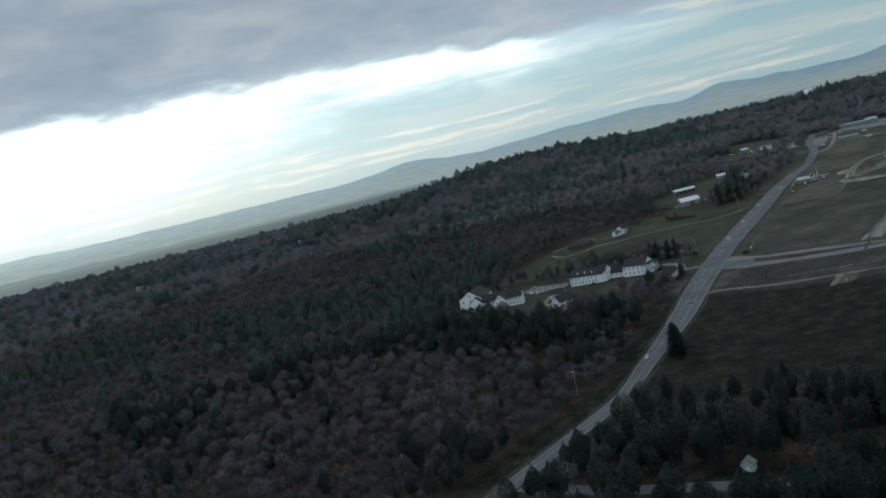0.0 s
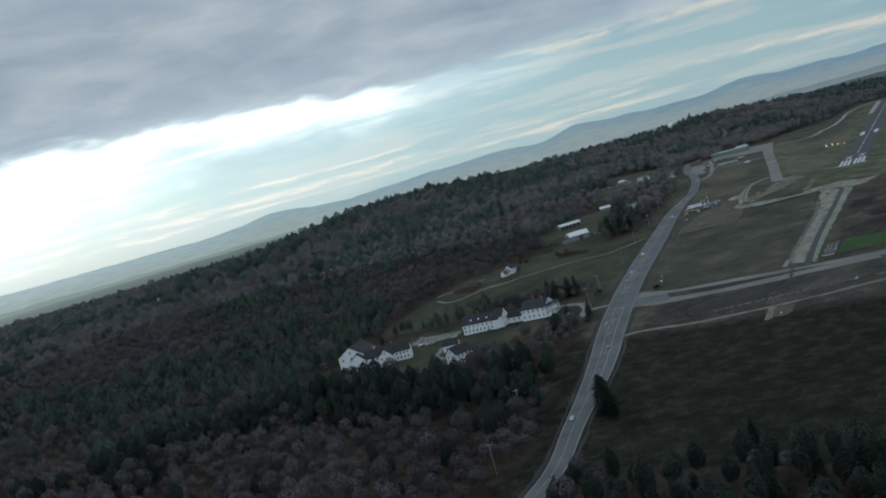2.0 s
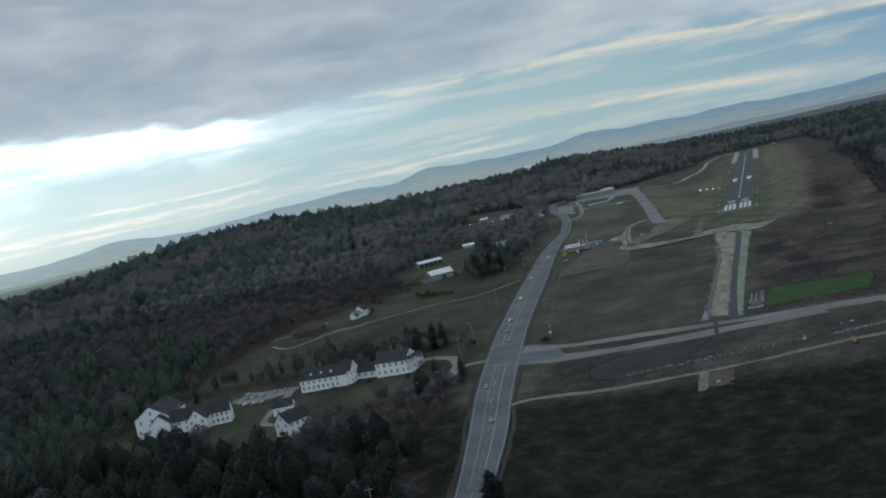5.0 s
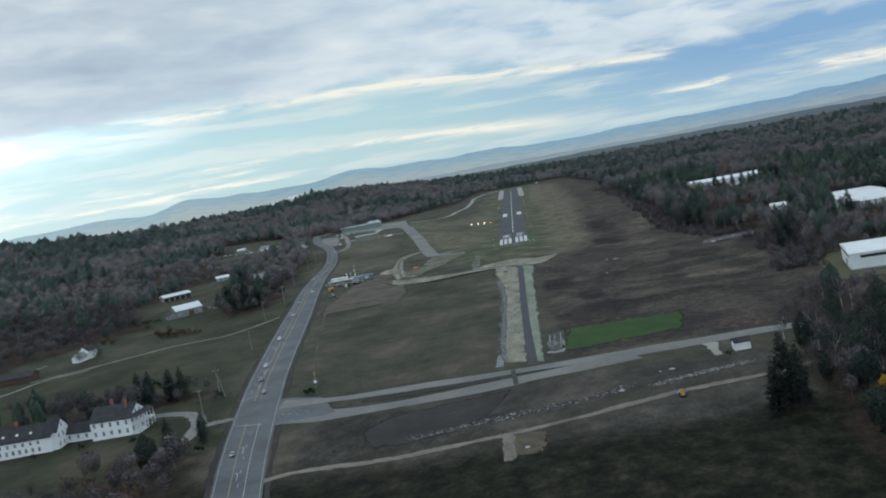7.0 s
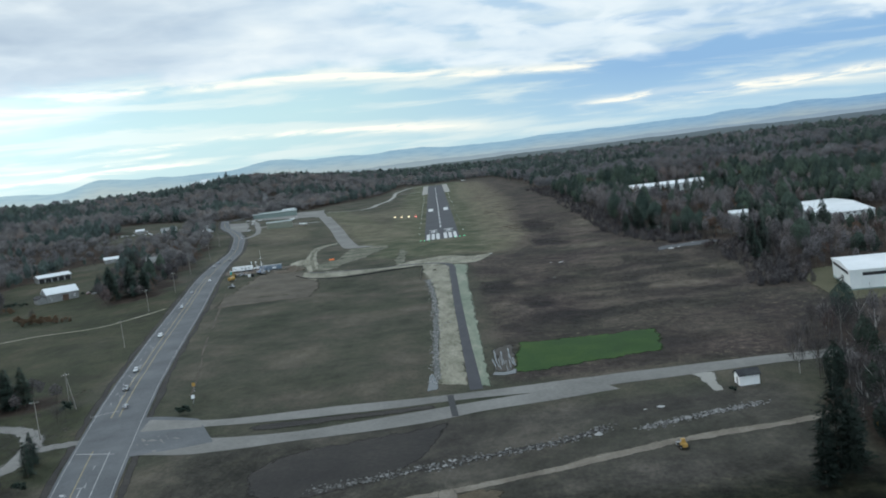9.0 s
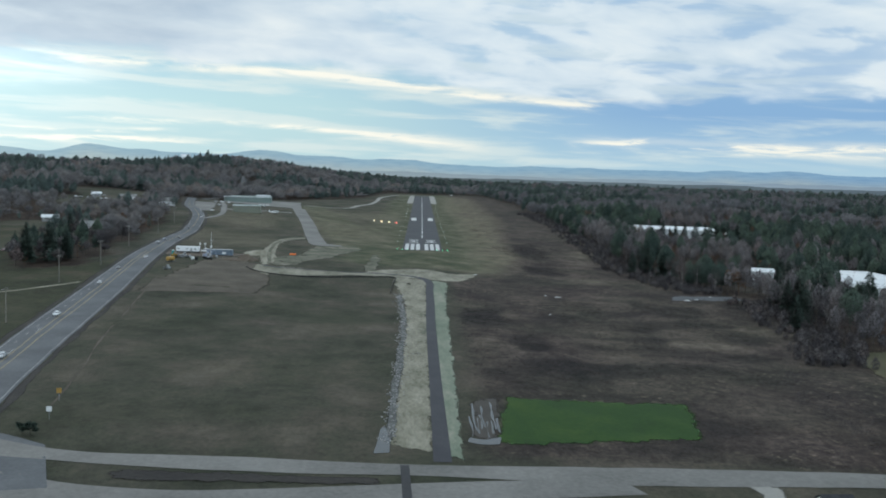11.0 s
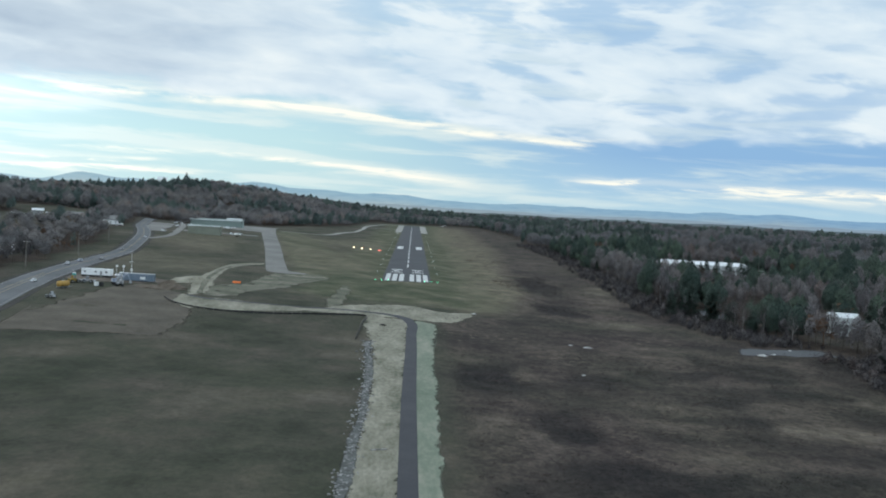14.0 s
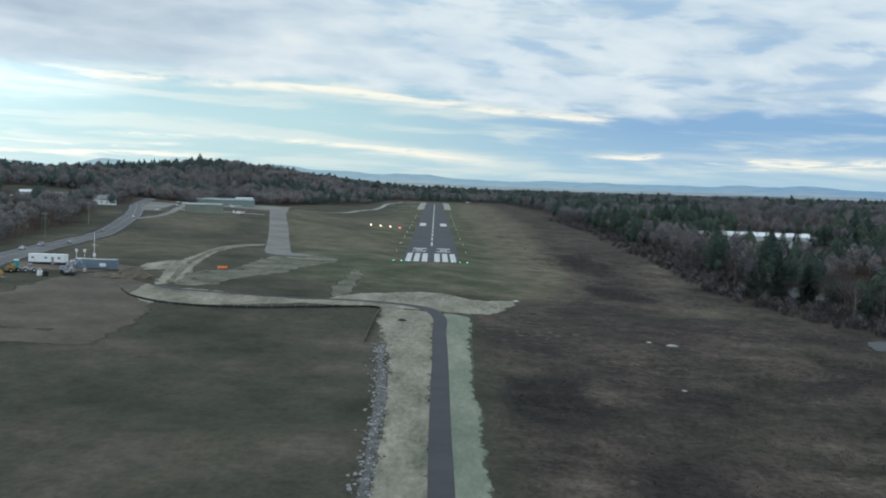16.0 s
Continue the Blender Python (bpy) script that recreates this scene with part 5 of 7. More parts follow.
def heart(rng, tall, low, high, wide, k=7, rings=3, point=0.5):
    """The dense inner mass of a crown: an uneven shell, widest near its lower third."""
    v = []
    for i in range(rings):
        f = i / rings
        r = tall * wide * (math.sin(math.pi * (0.22 + 0.66 * f)) if point < 1 else 1.05 - f)
        a = 2 * np.pi * (np.arange(k) + 0.5 * (i % 2) + 0.3 * rng.rand(k)) / k
        rr = r * (0.72 + 0.5 * rng.rand(k))
        v.append(np.stack([np.cos(a) * rr, np.sin(a) * rr, tall * (low + (high - low) * f) + tall * 0.07 * (rng.rand(k) - 0.5)], -1))
    v.append(np.array([[rng.normal() * 0.02 * tall, rng.normal() * 0.02 * tall, tall * high]]))
    f_ = []
    for i in range(rings - 1):
        for j in range(k):
            a, b, c, d = i * k + j, i * k + (j + 1) % k, (i + 1) * k + j, (i + 1) * k + (j + 1) % k
            f_ += [(a, b, d), (a, d, c)]
    f_ += [((rings - 1) * k + j, (rings - 1) * k + (j + 1) % k, rings * k) for j in range(k)]
    return np.concatenate(v), np.array(f_)


def clump_far(rng, tall):
    """A far crown: an uneven dome of small facets."""
    k = 5
    a = 2 * np.pi * (np.arange(k) + 0.4 * rng.rand(k)) / k
    lo = np.stack([np.cos(a), np.sin(a), np.full(k, 0.0)], -1) * [tall * 0.5, tall * 0.5, 1] * (0.8 + 0.4 * rng.rand(k, 1)) + [0, 0, tall * 0.3]
    hi = np.stack([np.cos(a + 0.5), np.sin(a + 0.5), np.full(k, 0.0)], -1) * [tall * 0.3, tall * 0.3, 1] * (0.7 + 0.6 * rng.rand(k, 1)) + np.stack([0 * a, 0 * a, tall * (0.68 + 0.2 * rng.rand(k))], -1)
    v = np.concatenate([lo, hi])
    f = [(i, (i + 1) % k, i + k) for i in range(k)] + [((i + 1) % k, (i + 1) % k + k, i + k) for i in range(k)] + [(k, k + 1, k + 2), (k, k + 2, k + 3), (k, k + 3, k + 4)]
    return v, np.array(f)


def scatter(name, kinds, spots, mat, label, category="woods", jitter=0.35, seed=0):
    """Many trees as one mesh: kinds are arrays, spots (x, y, z, size, tint)."""
    rng = np.random.RandomState(seed)
    which = rng.randint(0, len(kinds), len(spots))
    vs, fs, ts, k = [], [], [], 0
    for i, (v, f) in enumerate(kinds):
        s = spots[which == i]
        if not len(s):
            continue
        a = rng.rand(len(s)) * 2 * np.pi
        c, sn = np.cos(a), np.sin(a)
        x = (v[None, :, 0] * c[:, None] - v[None, :, 1] * sn[:, None]) * s[:, 3:4] + s[:, 0:1]
        y = (v[None, :, 0] * sn[:, None] + v[None, :, 1] * c[:, None]) * s[:, 3:4] + s[:, 1:2]
        z = v[None, :, 2] * s[:, 3:4] * (0.85 + 0.3 * rng.rand(len(s), 1)) + s[:, 2:3]
        vs.append(np.stack([x, y, z], -1).reshape(-1, 3))
        fs.append((f[None] + (np.arange(len(s)) * len(v))[:, None, None] + k).reshape(-1, 3))
        ts.append(np.repeat(s[:, 4], len(v)))
        k += len(v) * len(s)
    if not vs:
        return None
    ob = new(name, fast_mesh(name, np.concatenate(vs), np.concatenate(fs), [mat], [("tint", "FLOAT", np.concatenate(ts))]))
    return tagged(ob, label, category, kind="stuff")


def stature(x, y):
    """The older stands by the airfield and the highway are taller."""
    east = soft(x - 90, 60) * soft(340 - x, 120) * soft(y + 360, 120) * soft(520 - y, 240)
    west = soft(-138 - x, 20) * soft(x + 330, 140) * soft(y + 190, 40) * soft(460 - y, 160)
    low_ = np.maximum(soft(x - 145, 20) * soft(245 - x, 20) * 0.6 * soft(y - 10, 30) * soft(205 - y, 30), soft(x - 172, 16) * soft(232 - x, 16) * soft(y + 285, 20) * soft(-140 - y, 20))
    return 1 - 0.42 * low_ + 0.25 * east - 0.12 * west + 0.28 * soft(y - 240, 120) * soft(-150 - x, 60)


def plant(x0, x1, y0, y1, gap, seed, keep=None):
    """Jittered spots on the wooded land of a rectangle."""
    rng = np.random.RandomState(seed)
    x, y = np.meshgrid(np.arange(x0, x1, gap), np.arange(y0, y1, gap))
    x = x.ravel() + (rng.rand(x.size) - 0.5) * gap * 1.1
    y = y.ravel() + (rng.rand(y.size) - 0.5) * gap * 1.1
    ok = rng.rand(x.size) < wooded(x, y)
    if keep is not None:
        ok &= keep(x, y)
    x, y = x[ok], y[ok]
    return np.stack([x, y, height(x, y), (0.62 + 0.5 * rng.rand(len(x)) ** 1.5) * (0.78 + 0.5 * wave(x, y, 24, 19)) * stature(x, y), rng.rand(len(x))], -1), rng


def evergreen(x, y):
    """Where pines hold the ground."""
    up = (0.12 + np.clip((height(x, y) - 4) / 22, 0, 0.5)) * (x < 0) * (y > -560) * ((y < 90) | (x < -270)) - 0.40 * ((x < -100) & (x > -420 - 0.3 * y) & (y >= 60)) + 0.12 * (x > 0) + 0.6 * ((x > -45) & (y < -640))
    up = up - 0.6 * ((x > 90) & (x < 178) & (y > -160) & (y < -40))
    up = up - 0.7 * ((x > -275) & (x < -100) & (y > -390) & (y < -335))
    return np.clip((wave(x, y, 95, 11) * 0.65 + wave(x, y, 30, 12) * 0.35 - 0.49) * 4.5 + up + 0.1, 0.03, 0.95)


def woods(name, x0, x1, y0, y1, gap, seed, fine, keep=None, needles=None, twigs=None, full=0.34, core=(6, 2)):
    """Mixed woods: bare hardwoods, russet oaks and pines."""
    s, rng = plant(x0, x1, y0, y1, gap, seed, keep)
    pine = rng.rand(len(s)) < evergreen(s[:, 0], s[:, 1])
    oak = ~pine & (rng.rand(len(s)) < 0.05 + 0.06 * ((s[:, 0] < -120) & (s[:, 1] > 0)) + 0.16 * np.clip((wave(s[:, 0], s[:, 1], 55, 14) - 0.5) * 4, 0, 1))
    bare = ~pine & ~oak
    s[:, 4] = np.where(bare, 0.45 * s[:, 4] + 0.62 * wave(s[:, 0], s[:, 1], 40, 15) - 0.05, s[:, 4])
    r = np.random.RandomState(seed + 50)
    b = [bare_tree(r, 9.5 + 1.8 * i, fine[0], fine[3], limbs=fine[4]) for i in range(4)]
    p_ = [pine_tree(r, 10.5 + 1.8 * i, fine[1], fine[2], 0.20 + 0.03 * (i % 3), tuft=0.8) for i in range(4)]
    l = [leafy_tree(r, 8 + 1.5 * i, fine[0], size=1.0) for i in range(2)]
    bh = [heart(r, 9.5 + 1.8 * i, 0.30, 0.76, full, *core) for i in range(4)]
    ph = [heart(r, 10.5 + 1.8 * i, 0.18, 0.90, 0.20 + 0.03 * (i % 3), *core) for i in range(4)]
    scatter(name + "_twigs", [join([t_, h_]) for (_, t_), h_ in zip(b, bh)], s[bare], twigs or TWIGS, "leafless grey-brown hardwood crowns", seed=1)
    scatter(name + "_trunks", [w for w, _ in b], s[bare], BARK, "grey-brown trunks of leafless hardwoods", seed=1)
    scatter(name + "_pines", [join([w, n_, h_]) for (w, n_), h_ in zip(p_, ph)], s[pine], needles or NEEDLES, "dark green pines among the hardwoods", seed=2)
    scatter(name + "_oaks", [join([w, n_]) for w, n_ in l], s[oak], RUSSET, "russet oaks that keep their leaves", seed=3)
    return len(s)


# near woods are finest; twigs, tiers, blades a tier, twig width, limbs
near_south = lambda x, y: np.hypot(x - 60, y + 800) < 420
woods("woods_south", -420, 260, -1050, -420, 6.4, 1, (44, 7, 7, 0.34, 4), near_south, SHADED_NEEDLES, None, 0.25, (8, 3))
woods("woods_south_east", 258, 420, -1050, -480, 11, 9, (12, 4, 5, 1.0, 2), None, None, None, 0.4)
woods("woods_west", -760, -60, -800, -40, 8.0, 2, (26, 6, 7, 0.5, 3), lambda x, y: ~near_south(x, y))
woods("woods_hill", -1150, -140, -40, 900, 8.4, 3, (24, 5, 6, 0.5, 3), lambda x, y: x > -520 - 0.5 * (y + 40), HAZED_HILL_PINE, HAZED_HILL_TWIGS)
woods("woods_east", 72, 330, -480, 420, 6.8, 4, (86, 10, 9, 0.26, 4), lambda x, y: ~near_south(x, y), None, MAPLE_TWIGS, 0.15, (7, 3))
woods("woods_beyond", 330, 900, -300, 1200, 12, 5, (12, 4, 5, 1.0, 2), None, HAZED_PINE, HAZED_TWIGS, 0.5)
woods("woods_north", 84, 330, 420, 1250, 9.4, 6, (16, 5, 5, 0.8, 3), None, HAZED_PINE, HAZED_TWIGS, 0.4)
woods("woods_end", -640, 330, 800, 1600, 11, 7, (12, 4, 5, 1.0, 2), lambda x, y: ((x < 84) | (y > 1250)) & ((y > 900) | (x > -520 - 0.5 * (y + 40))), HAZED_HILL_PINE, HAZED_HILL_TWIGS, 0.45)


def brush_belt(name, y0, y1, gap, deep, seed):
    """Low leafless brush before the eastern woods."""
    rng = np.random.RandomState(seed)
    y = np.arange(y0, y1, gap)
    edge = np.interp(y, [-345, -260, -180, -120, -37, 330, 520], [112, 134, 140, 122, 112, 122, 118])
    x, y = [], []
    for a, b in zip(np.arange(y0, y1, gap), edge):
        for _ in range(deep):
            x.append(b - 15 + 24 * rng.rand() ** 0.7)
            y.append(a + gap * rng.rand())
    x, y = np.array(x), np.array(y)
    ok = ~(inside(GRAVEL_LOT, x, y) | inside(POND_LOT, x, y))
    x, y = x[ok], y[ok]
    s = np.stack([x, y, height(x, y) - 0.1, 0.5 + 0.7 * rng.rand(len(x)), 0.8 * rng.rand(len(x))], -1)
    kinds = [join([bare_tree(rng, h_, 46, 0.10, limbs=4)[1], heart(rng, h_, 0.04, 0.7, 0.30, 6, 2)]) for h_ in (3.6, 4.4, 5.2)]
    scatter(name, kinds, s, TWIGS, "low tangled leafless brush before the woods", "brush", seed=seed)


brush_belt("brush_near", -300, 60, 2.2, 6, 31)
brush_belt("brush_far", 60, 520, 4.0, 5, 32)


def far_woods(name, keep, gap, seed):
    s, rng = plant(-3000, 2400, -900, 2750, gap, seed, keep)
    s[:, 3] *= 1.15
    pine = rng.rand(len(s)) < np.clip(wave(s[:, 0], s[:, 1], 220, 16) * 1.3 - 0.2, 0.1, 0.8)
    r = np.random.RandomState(seed)
    k = [clump_far(r, 13) for _ in range(5)]
    c = [heart(r, 15, 0.1, 0.9, 0.42, 5, 2) for _ in range(4)]
    scatter(name + "_bare", k, s[~pine], HAZED_TWIGS, "far leafless woods", seed=5)
    scatter(name + "_pines", c + k[:2], s[pine], HAZED_PINE, "far dark pine woods", seed=6)


def far_keep(x, y):
    a = np.degrees(np.arctan2(-(x - 60), y + 950))
    hill = (x < -140) & (y < 900) & (y > -40) & (x > -520 - 0.5 * (y + 40))
    near = hill | ((x > -760) & (x < 900) & (y < -40)) | ((x > 0) & (x < 900) & (y < 1200)) | ((x > -640) & (x < 330) & (y >= 800) & (y < 1600) & ((y > 900) | (x > -520 - 0.5 * (y + 40))))
    return ~near & (a < 66) & (a > -50) & (np.hypot(x, y + 650) < 2920)


far_woods("far_woods", far_keep, 22, 8)


def side_keep(x, y):
    """The rest of the woods to the south-east and south-west."""
    east = (x > 240) & (x < 560) & (y > -1150) & (y < -470)
    west = (x > -760) & (x < 560) & (y > -1180) & (y < -1050)
    return ((east & (np.hypot(x - 60, y + 800) > 418)) | west) & (np.hypot(x - 60, y + 800) > 250)


side, side_rng = plant(-760, 560, -1180, -470, 10, 44, side_keep)
side_pine = side_rng.rand(len(side)) < evergreen(side[:, 0], side[:, 1])
side_kinds = [clump_far(np.random.RandomState(90 + i), 9) for i in range(4)]
scatter("side_woods_bare", side_kinds, side[~side_pine], TWIGS, "leafless woods beyond the fields", seed=5)
scatter("side_woods_pines", side_kinds, side[side_pine], NEEDLES, "dark pine woods beyond the fields", seed=6)


# ---- buildings ----
def window(parent, x, y, z, w, h, face):
    """A framed window on a wall; face: the wall's outward direction as "x", "-x", "y" or "-y"."""
    fr, pn = Geo(), Geo()
    e, g = 0.05, 0.09
    if "y" in face:
        s = -1 if face[0] == "-" else 1
        a, b = sorted((y - 0.1 * s, y + e * s))
        for x0, x1, z0, z1 in ((x - w / 2 - 0.1, x - w / 2, z, z + h), (x + w / 2, x + w / 2 + 0.1, z, z + h), (x - w / 2 - 0.1, x + w / 2 + 0.1, z + h, z + h + 0.1), (x - w / 2 - 0.1, x + w / 2 + 0.1, z - 0.1, z)):
            fr.box(x0, x1, a, b, z0, z1)
        a, b = sorted((y - 0.1 * s, y + 0.02 * s))
        pn.box(x - w / 2, x + w / 2, a, b, z, z + h)
    else:
        s = -1 if face[0] == "-" else 1
        a, b = sorted((x - 0.1 * s, x + e * s))
        for y0, y1, z0, z1 in ((y - w / 2 - 0.1, y - w / 2, z, z + h), (y + w / 2, y + w / 2 + 0.1, z, z + h), (y - w / 2 - 0.1, y + w / 2 + 0.1, z + h, z + h + 0.1), (y - w / 2 - 0.1, y + w / 2 + 0.1, z - 0.1, z)):
            fr.box(a, b, y0, y1, z0, z1)
        a, b = sorted((x - 0.1 * s, x + 0.02 * s))
        pn.box(a, b, y - w / 2, y + w / 2, z, z + h)
    f = part("window", fr, TRIM, parent)
    part("pane", pn, GLASS, f, "dark glass pane")
    return f


def gable_block(root, x0, x1, y0, y1, eave, ridge_, wall_mat, roof_mat, along="x", base=-1.5, over=0.45, name=""):
    """Walls with gables and a pitched roof of two slabs, ridge along x or y."""
    w, r = Geo(), (Geo(), Geo())
    if along == "x":
        a, b, c, d = y0, y1, x0, x1
        put = lambda y, z, x: (x, y, z)
    else:
        a, b, c, d = x0, x1, y0, y1
        put = lambda y, z, x: (y, x, z)
    m = (a + b) / 2
    prof = [(a, base), (b, base), (b, eave), (m, ridge_), (a, eave)]
    v = [put(y, z, c) for y, z in prof] + [put(y, z, d) for y, z in prof]
    w.add(v, [(0, 1, 2, 3, 4), (9, 8, 7, 6, 5)] + [(i, i + 5, (i + 1) % 5 + 5, (i + 1) % 5) for i in range(5)])
    slope = (ridge_ - eave) / (m - a)
    for g, s, e in ((r[0], -1, a), (r[1], 1, b)):
        lo = (e + s * over, eave - over * slope)
        prof = [(m, ridge_ + 0.03), lo, (lo[0], lo[1] + 0.22), (m, ridge_ + 0.27)]
        v = [put(y, z, c - over) for y, z in prof] + [put(y, z, d + over) for y, z in prof]
        g.add(v, [(0, 1, 2, 3), (7, 6, 5, 4)] + [(i, i + 4, (i + 1) % 4 + 4, (i + 1) % 4) for i in range(4)])
    wall = part("wall", w, wall_mat, root)
    for g in r:
        part("roof_slope", g, roof_mat, root)
    return wall


def window_row(root, face, at, start, stop, count, z, w=0.95, h=1.5):
    for u in np.linspace(start, stop, count):
        if "y" in face:
            window(root, u, at, z, w, h, face)
        else:
            window(root, at, u, z, w, h, face)


def chimney(root, x, y, z0, z1, s=0.45):
    c = part("chimney", Geo().box(x - s, x + s, y - s, y + s, z0, z1).box(x - s - 0.08, x + s + 0.08, y - s - 0.08, y + s + 0.08, z1, z1 + 0.15), BRICK, root, "red brick chimney")
    return c


def door(root, x, y, w, h, face, mat=None):
    s = -1 if face[0] == "-" else 1
    g = Geo()
    if "y" in face:
        a, b = sorted((y - 0.1 * s, y + 0.06 * s))
        g.box(x - w / 2, x + w / 2, a, b, 0, h)
    else:
        a, b = sorted((x - 0.1 * s, x + 0.06 * s))
        g.box(a, b, y - w / 2, y + w / 2, 0, h)
    return part("door", g, mat or GREY_WALL, root, "dark painted door")


# the great white barn of the inn
b = thing("inn_barn", -238, -441, 12, "tall white clapboard barn with a pale gable front", "barn", "white inn buildings")
gable_block(b, -7.5, 7.5, -9, 12, 8.5, 13.2, WHITE_WALL, DARK_ROOF, "y")
gable_block(b, 0.5, 8.5, -12.5, -8.8, 6.0, 9.4, WHITE_WALL, DARK_ROOF, "y")
window_row(b, "-y", -9, -6, -2, 2, 2.0)
window_row(b, "-y", -9, -5, 0, 2, 6.2)
window(b, 0, -9, 9.6, 1.0, 1.4, "-y")
window_row(b, "-x", -7.5, -6, 9, 5, 2.0)
window_row(b, "-x", -7.5, -6, 9, 5, 5.6)
door(b, -3.8, -9, 2.6, 2.8, "-y")

b = thing("inn_hall", -218, -441, 22, "white clapboard inn wing with a dark roof and front gable", "house", "white inn buildings")
gable_block(b, -13, 13, -4.5, 4.5, 5.4, 9.3, WHITE_WALL, DARK_ROOF, "x")
gable_block(b, -4, 4, -11, -4.3, 5.2, 9.1, WHITE_WALL, DARK_ROOF, "y")
window_row(b, "-y", -4.5, -11.5, -5.5, 3, 0.9)
window_row(b, "-y", -4.5, -11.5, -5.5, 3, 3.4, h=1.3)
window_row(b, "-y", -4.5, 5.5, 11.5, 4, 0.9)
window_row(b, "-y", -4.5, 5.5, 11.5, 4, 3.4, h=1.3)
window_row(b, "-y", -11, -2.2, 2.2, 2, 0.9)
window_row(b, "-y", -11, -2.2, 2.2, 2, 3.4, h=1.3)
window(b, 0, -11, 6.2, 0.8, 1.1, "-y")
window_row(b, "x", 13, -2.5, 2.5, 2, 0.9)
window_row(b, "x", 13, -2.5, 2.5, 2, 3.4)
chimney(b, -8, 0.5, 8.4, 11.2)
chimney(b, 3, 2.0, 7.2, 10.4)
door(b, 0, -11, 1.1, 2.1, "-y")

b = thing("carriage_shed", -178.3, -441, 14, "small white shed with a dark roof", "shed", "white inn buildings")
gable_block(b, -4.2, 4.2, -3.2, 3.2, 3.6, 6.0, WHITE_WALL, DARK_ROOF, "x")
window_row(b, "-y", -3.2, -2, 2, 2, 1.0, h=1.2)
door(b, -4.2, 0, 2.4, 2.4, "-x", WHITE_WALL)

b = thing("white_cottage", -157.2, -475.5, 66, "two-storey white cottage with a dark pitched roof", "house", "white inn buildings")
gable_block(b, -5.5, 5.5, -4, 4, 5.4, 8.8, WHITE_WALL, DARK_ROOF, "x")
for z_ in (0.9, 3.4):
    window_row(b, "-y", -4, -4, 4, 4, z_, h=1.4)
    window_row(b, "-x", -5.5, -2.2, 2.2, 2, z_, h=1.4)
window(b, -5.5, 0, 6.0, 0.8, 1.1, "-x")
door(b, 1.2, -4, 1.1, 2.1, "-y")
chimney(b, 3, 0, 8.2, 10.2)

b = thing("long_house", -174.5, -401, 1, "long white clapboard house with a dark roof and skylights", "house", "white inn buildings")
gable_block(b, -12, 10.5, -6, 6, 5.4, 9.2, WHITE_WALL, DARK_ROOF, "x")
gable_block(b, 8.5, 12.5, -4.8, 4.8, 6.4, 10.2, WHITE_WALL, DARK_ROOF, "x")
window_row(b, "-y", -6, -10.5, 6, 8, 0.9)
window_row(b, "-y", -6, -10.5, 6, 7, 3.4, h=1.2)
window_row(b, "x", 12.5, -3.4, 3.4, 3, 1.0)
window_row(b, "x", 12.5, -3.4, 3.4, 3, 4.0)
window(b, 12.5, 0, 7.2, 1.0, 1.3, "x")
for x_ in (-7, -2, 3):
    sl = part("skylight", Geo().add([(x_ - 0.4, -4.0, 7.02), (x_ + 0.4, -4.0, 7.02), (x_ + 0.4, -3.2, 7.53), (x_ - 0.4, -3.2, 7.53), (x_ - 0.4, -4.0, 6.7), (x_ + 0.4, -4.0, 6.7), (x_ + 0.4, -3.2, 7.2), (x_ - 0.4, -3.2, 7.2)],
              [(0, 1, 2, 3), (7, 6, 5, 4), (0, 4, 5, 1), (1, 5, 6, 2), (2, 6, 7, 3), (3, 7, 4, 0)]), TRIM, b, "pale skylight")
chimney(b, -4, 1.5, 7.6, 10.8)

b = thing("link_house", -155.5, -396, -8, "low white link house with a dark roof", "house", "white inn buildings")
gable_block(b, -6.5, 6.5, -3.5, 3.5, 3.0, 5.6, WHITE_WALL, DARK_ROOF, "x")
window_row(b, "-y", -3.5, -5, 5, 4, 0.9, h=1.3)

b = thing("porch_house", -141.5, -399, -6, "white three-storey house with a dark roof and double porch", "house", "white inn buildings")
gable_block(b, -8, 7, -6.5, 6.5, 6.0, 9.8, WHITE_WALL, DARK_ROOF, "x")
for z_ in (1.0, 3.9):
    window_row(b, "-y", -6.5, -6.5, 5.5, 5, z_)
    window_row(b, "x", 7, -5, 5, 4, z_)
window_row(b, "x", 7, -1.4, 1.4, 2, 6.7, h=1.2)
part("porch_deck", Geo().box(7.06, 9.6, -6.6, 6.6, 0.1, 0.35).box(7.06, 9.6, -6.6, 6.6, 3.1, 3.35), TRIM, b, "white porch decks")
part("porch_roof", Geo().add([(7.1, -6.9, 6.6), (9.9, -6.9, 5.9), (9.9, 6.9, 5.9), (7.1, 6.9, 6.6), (7.1, -6.9, 6.75), (9.9, -6.9, 6.05), (9.9, 6.9, 6.05), (7.1, 6.9, 6.75)],
     [(3, 2, 1, 0), (4, 5, 6, 7), (0, 1, 5, 4), (1, 2, 6, 5), (2, 3, 7, 6), (3, 0, 4, 7)]), DARK_ROOF, b)
for y_ in np.linspace(-6.3, 6.3, 6):
    part("porch_post", Geo().box(9.35, 9.55, y_ - 0.1, y_ + 0.1, -0.8, 5.95), TRIM, b)
for z_ in (1.2, 4.2):
    part("porch_rail", Geo().box(9.4, 9.48, -6.3, 6.3, z_, z_ + 0.08).box(9.4, 9.48, -6.3, 6.3, z_ - 0.75, z_ - 0.68), TRIM, b)
chimney(b, -3, 2, 8.2, 11.4)
chimney(b, 4, -1.5, 8.6, 11.2)

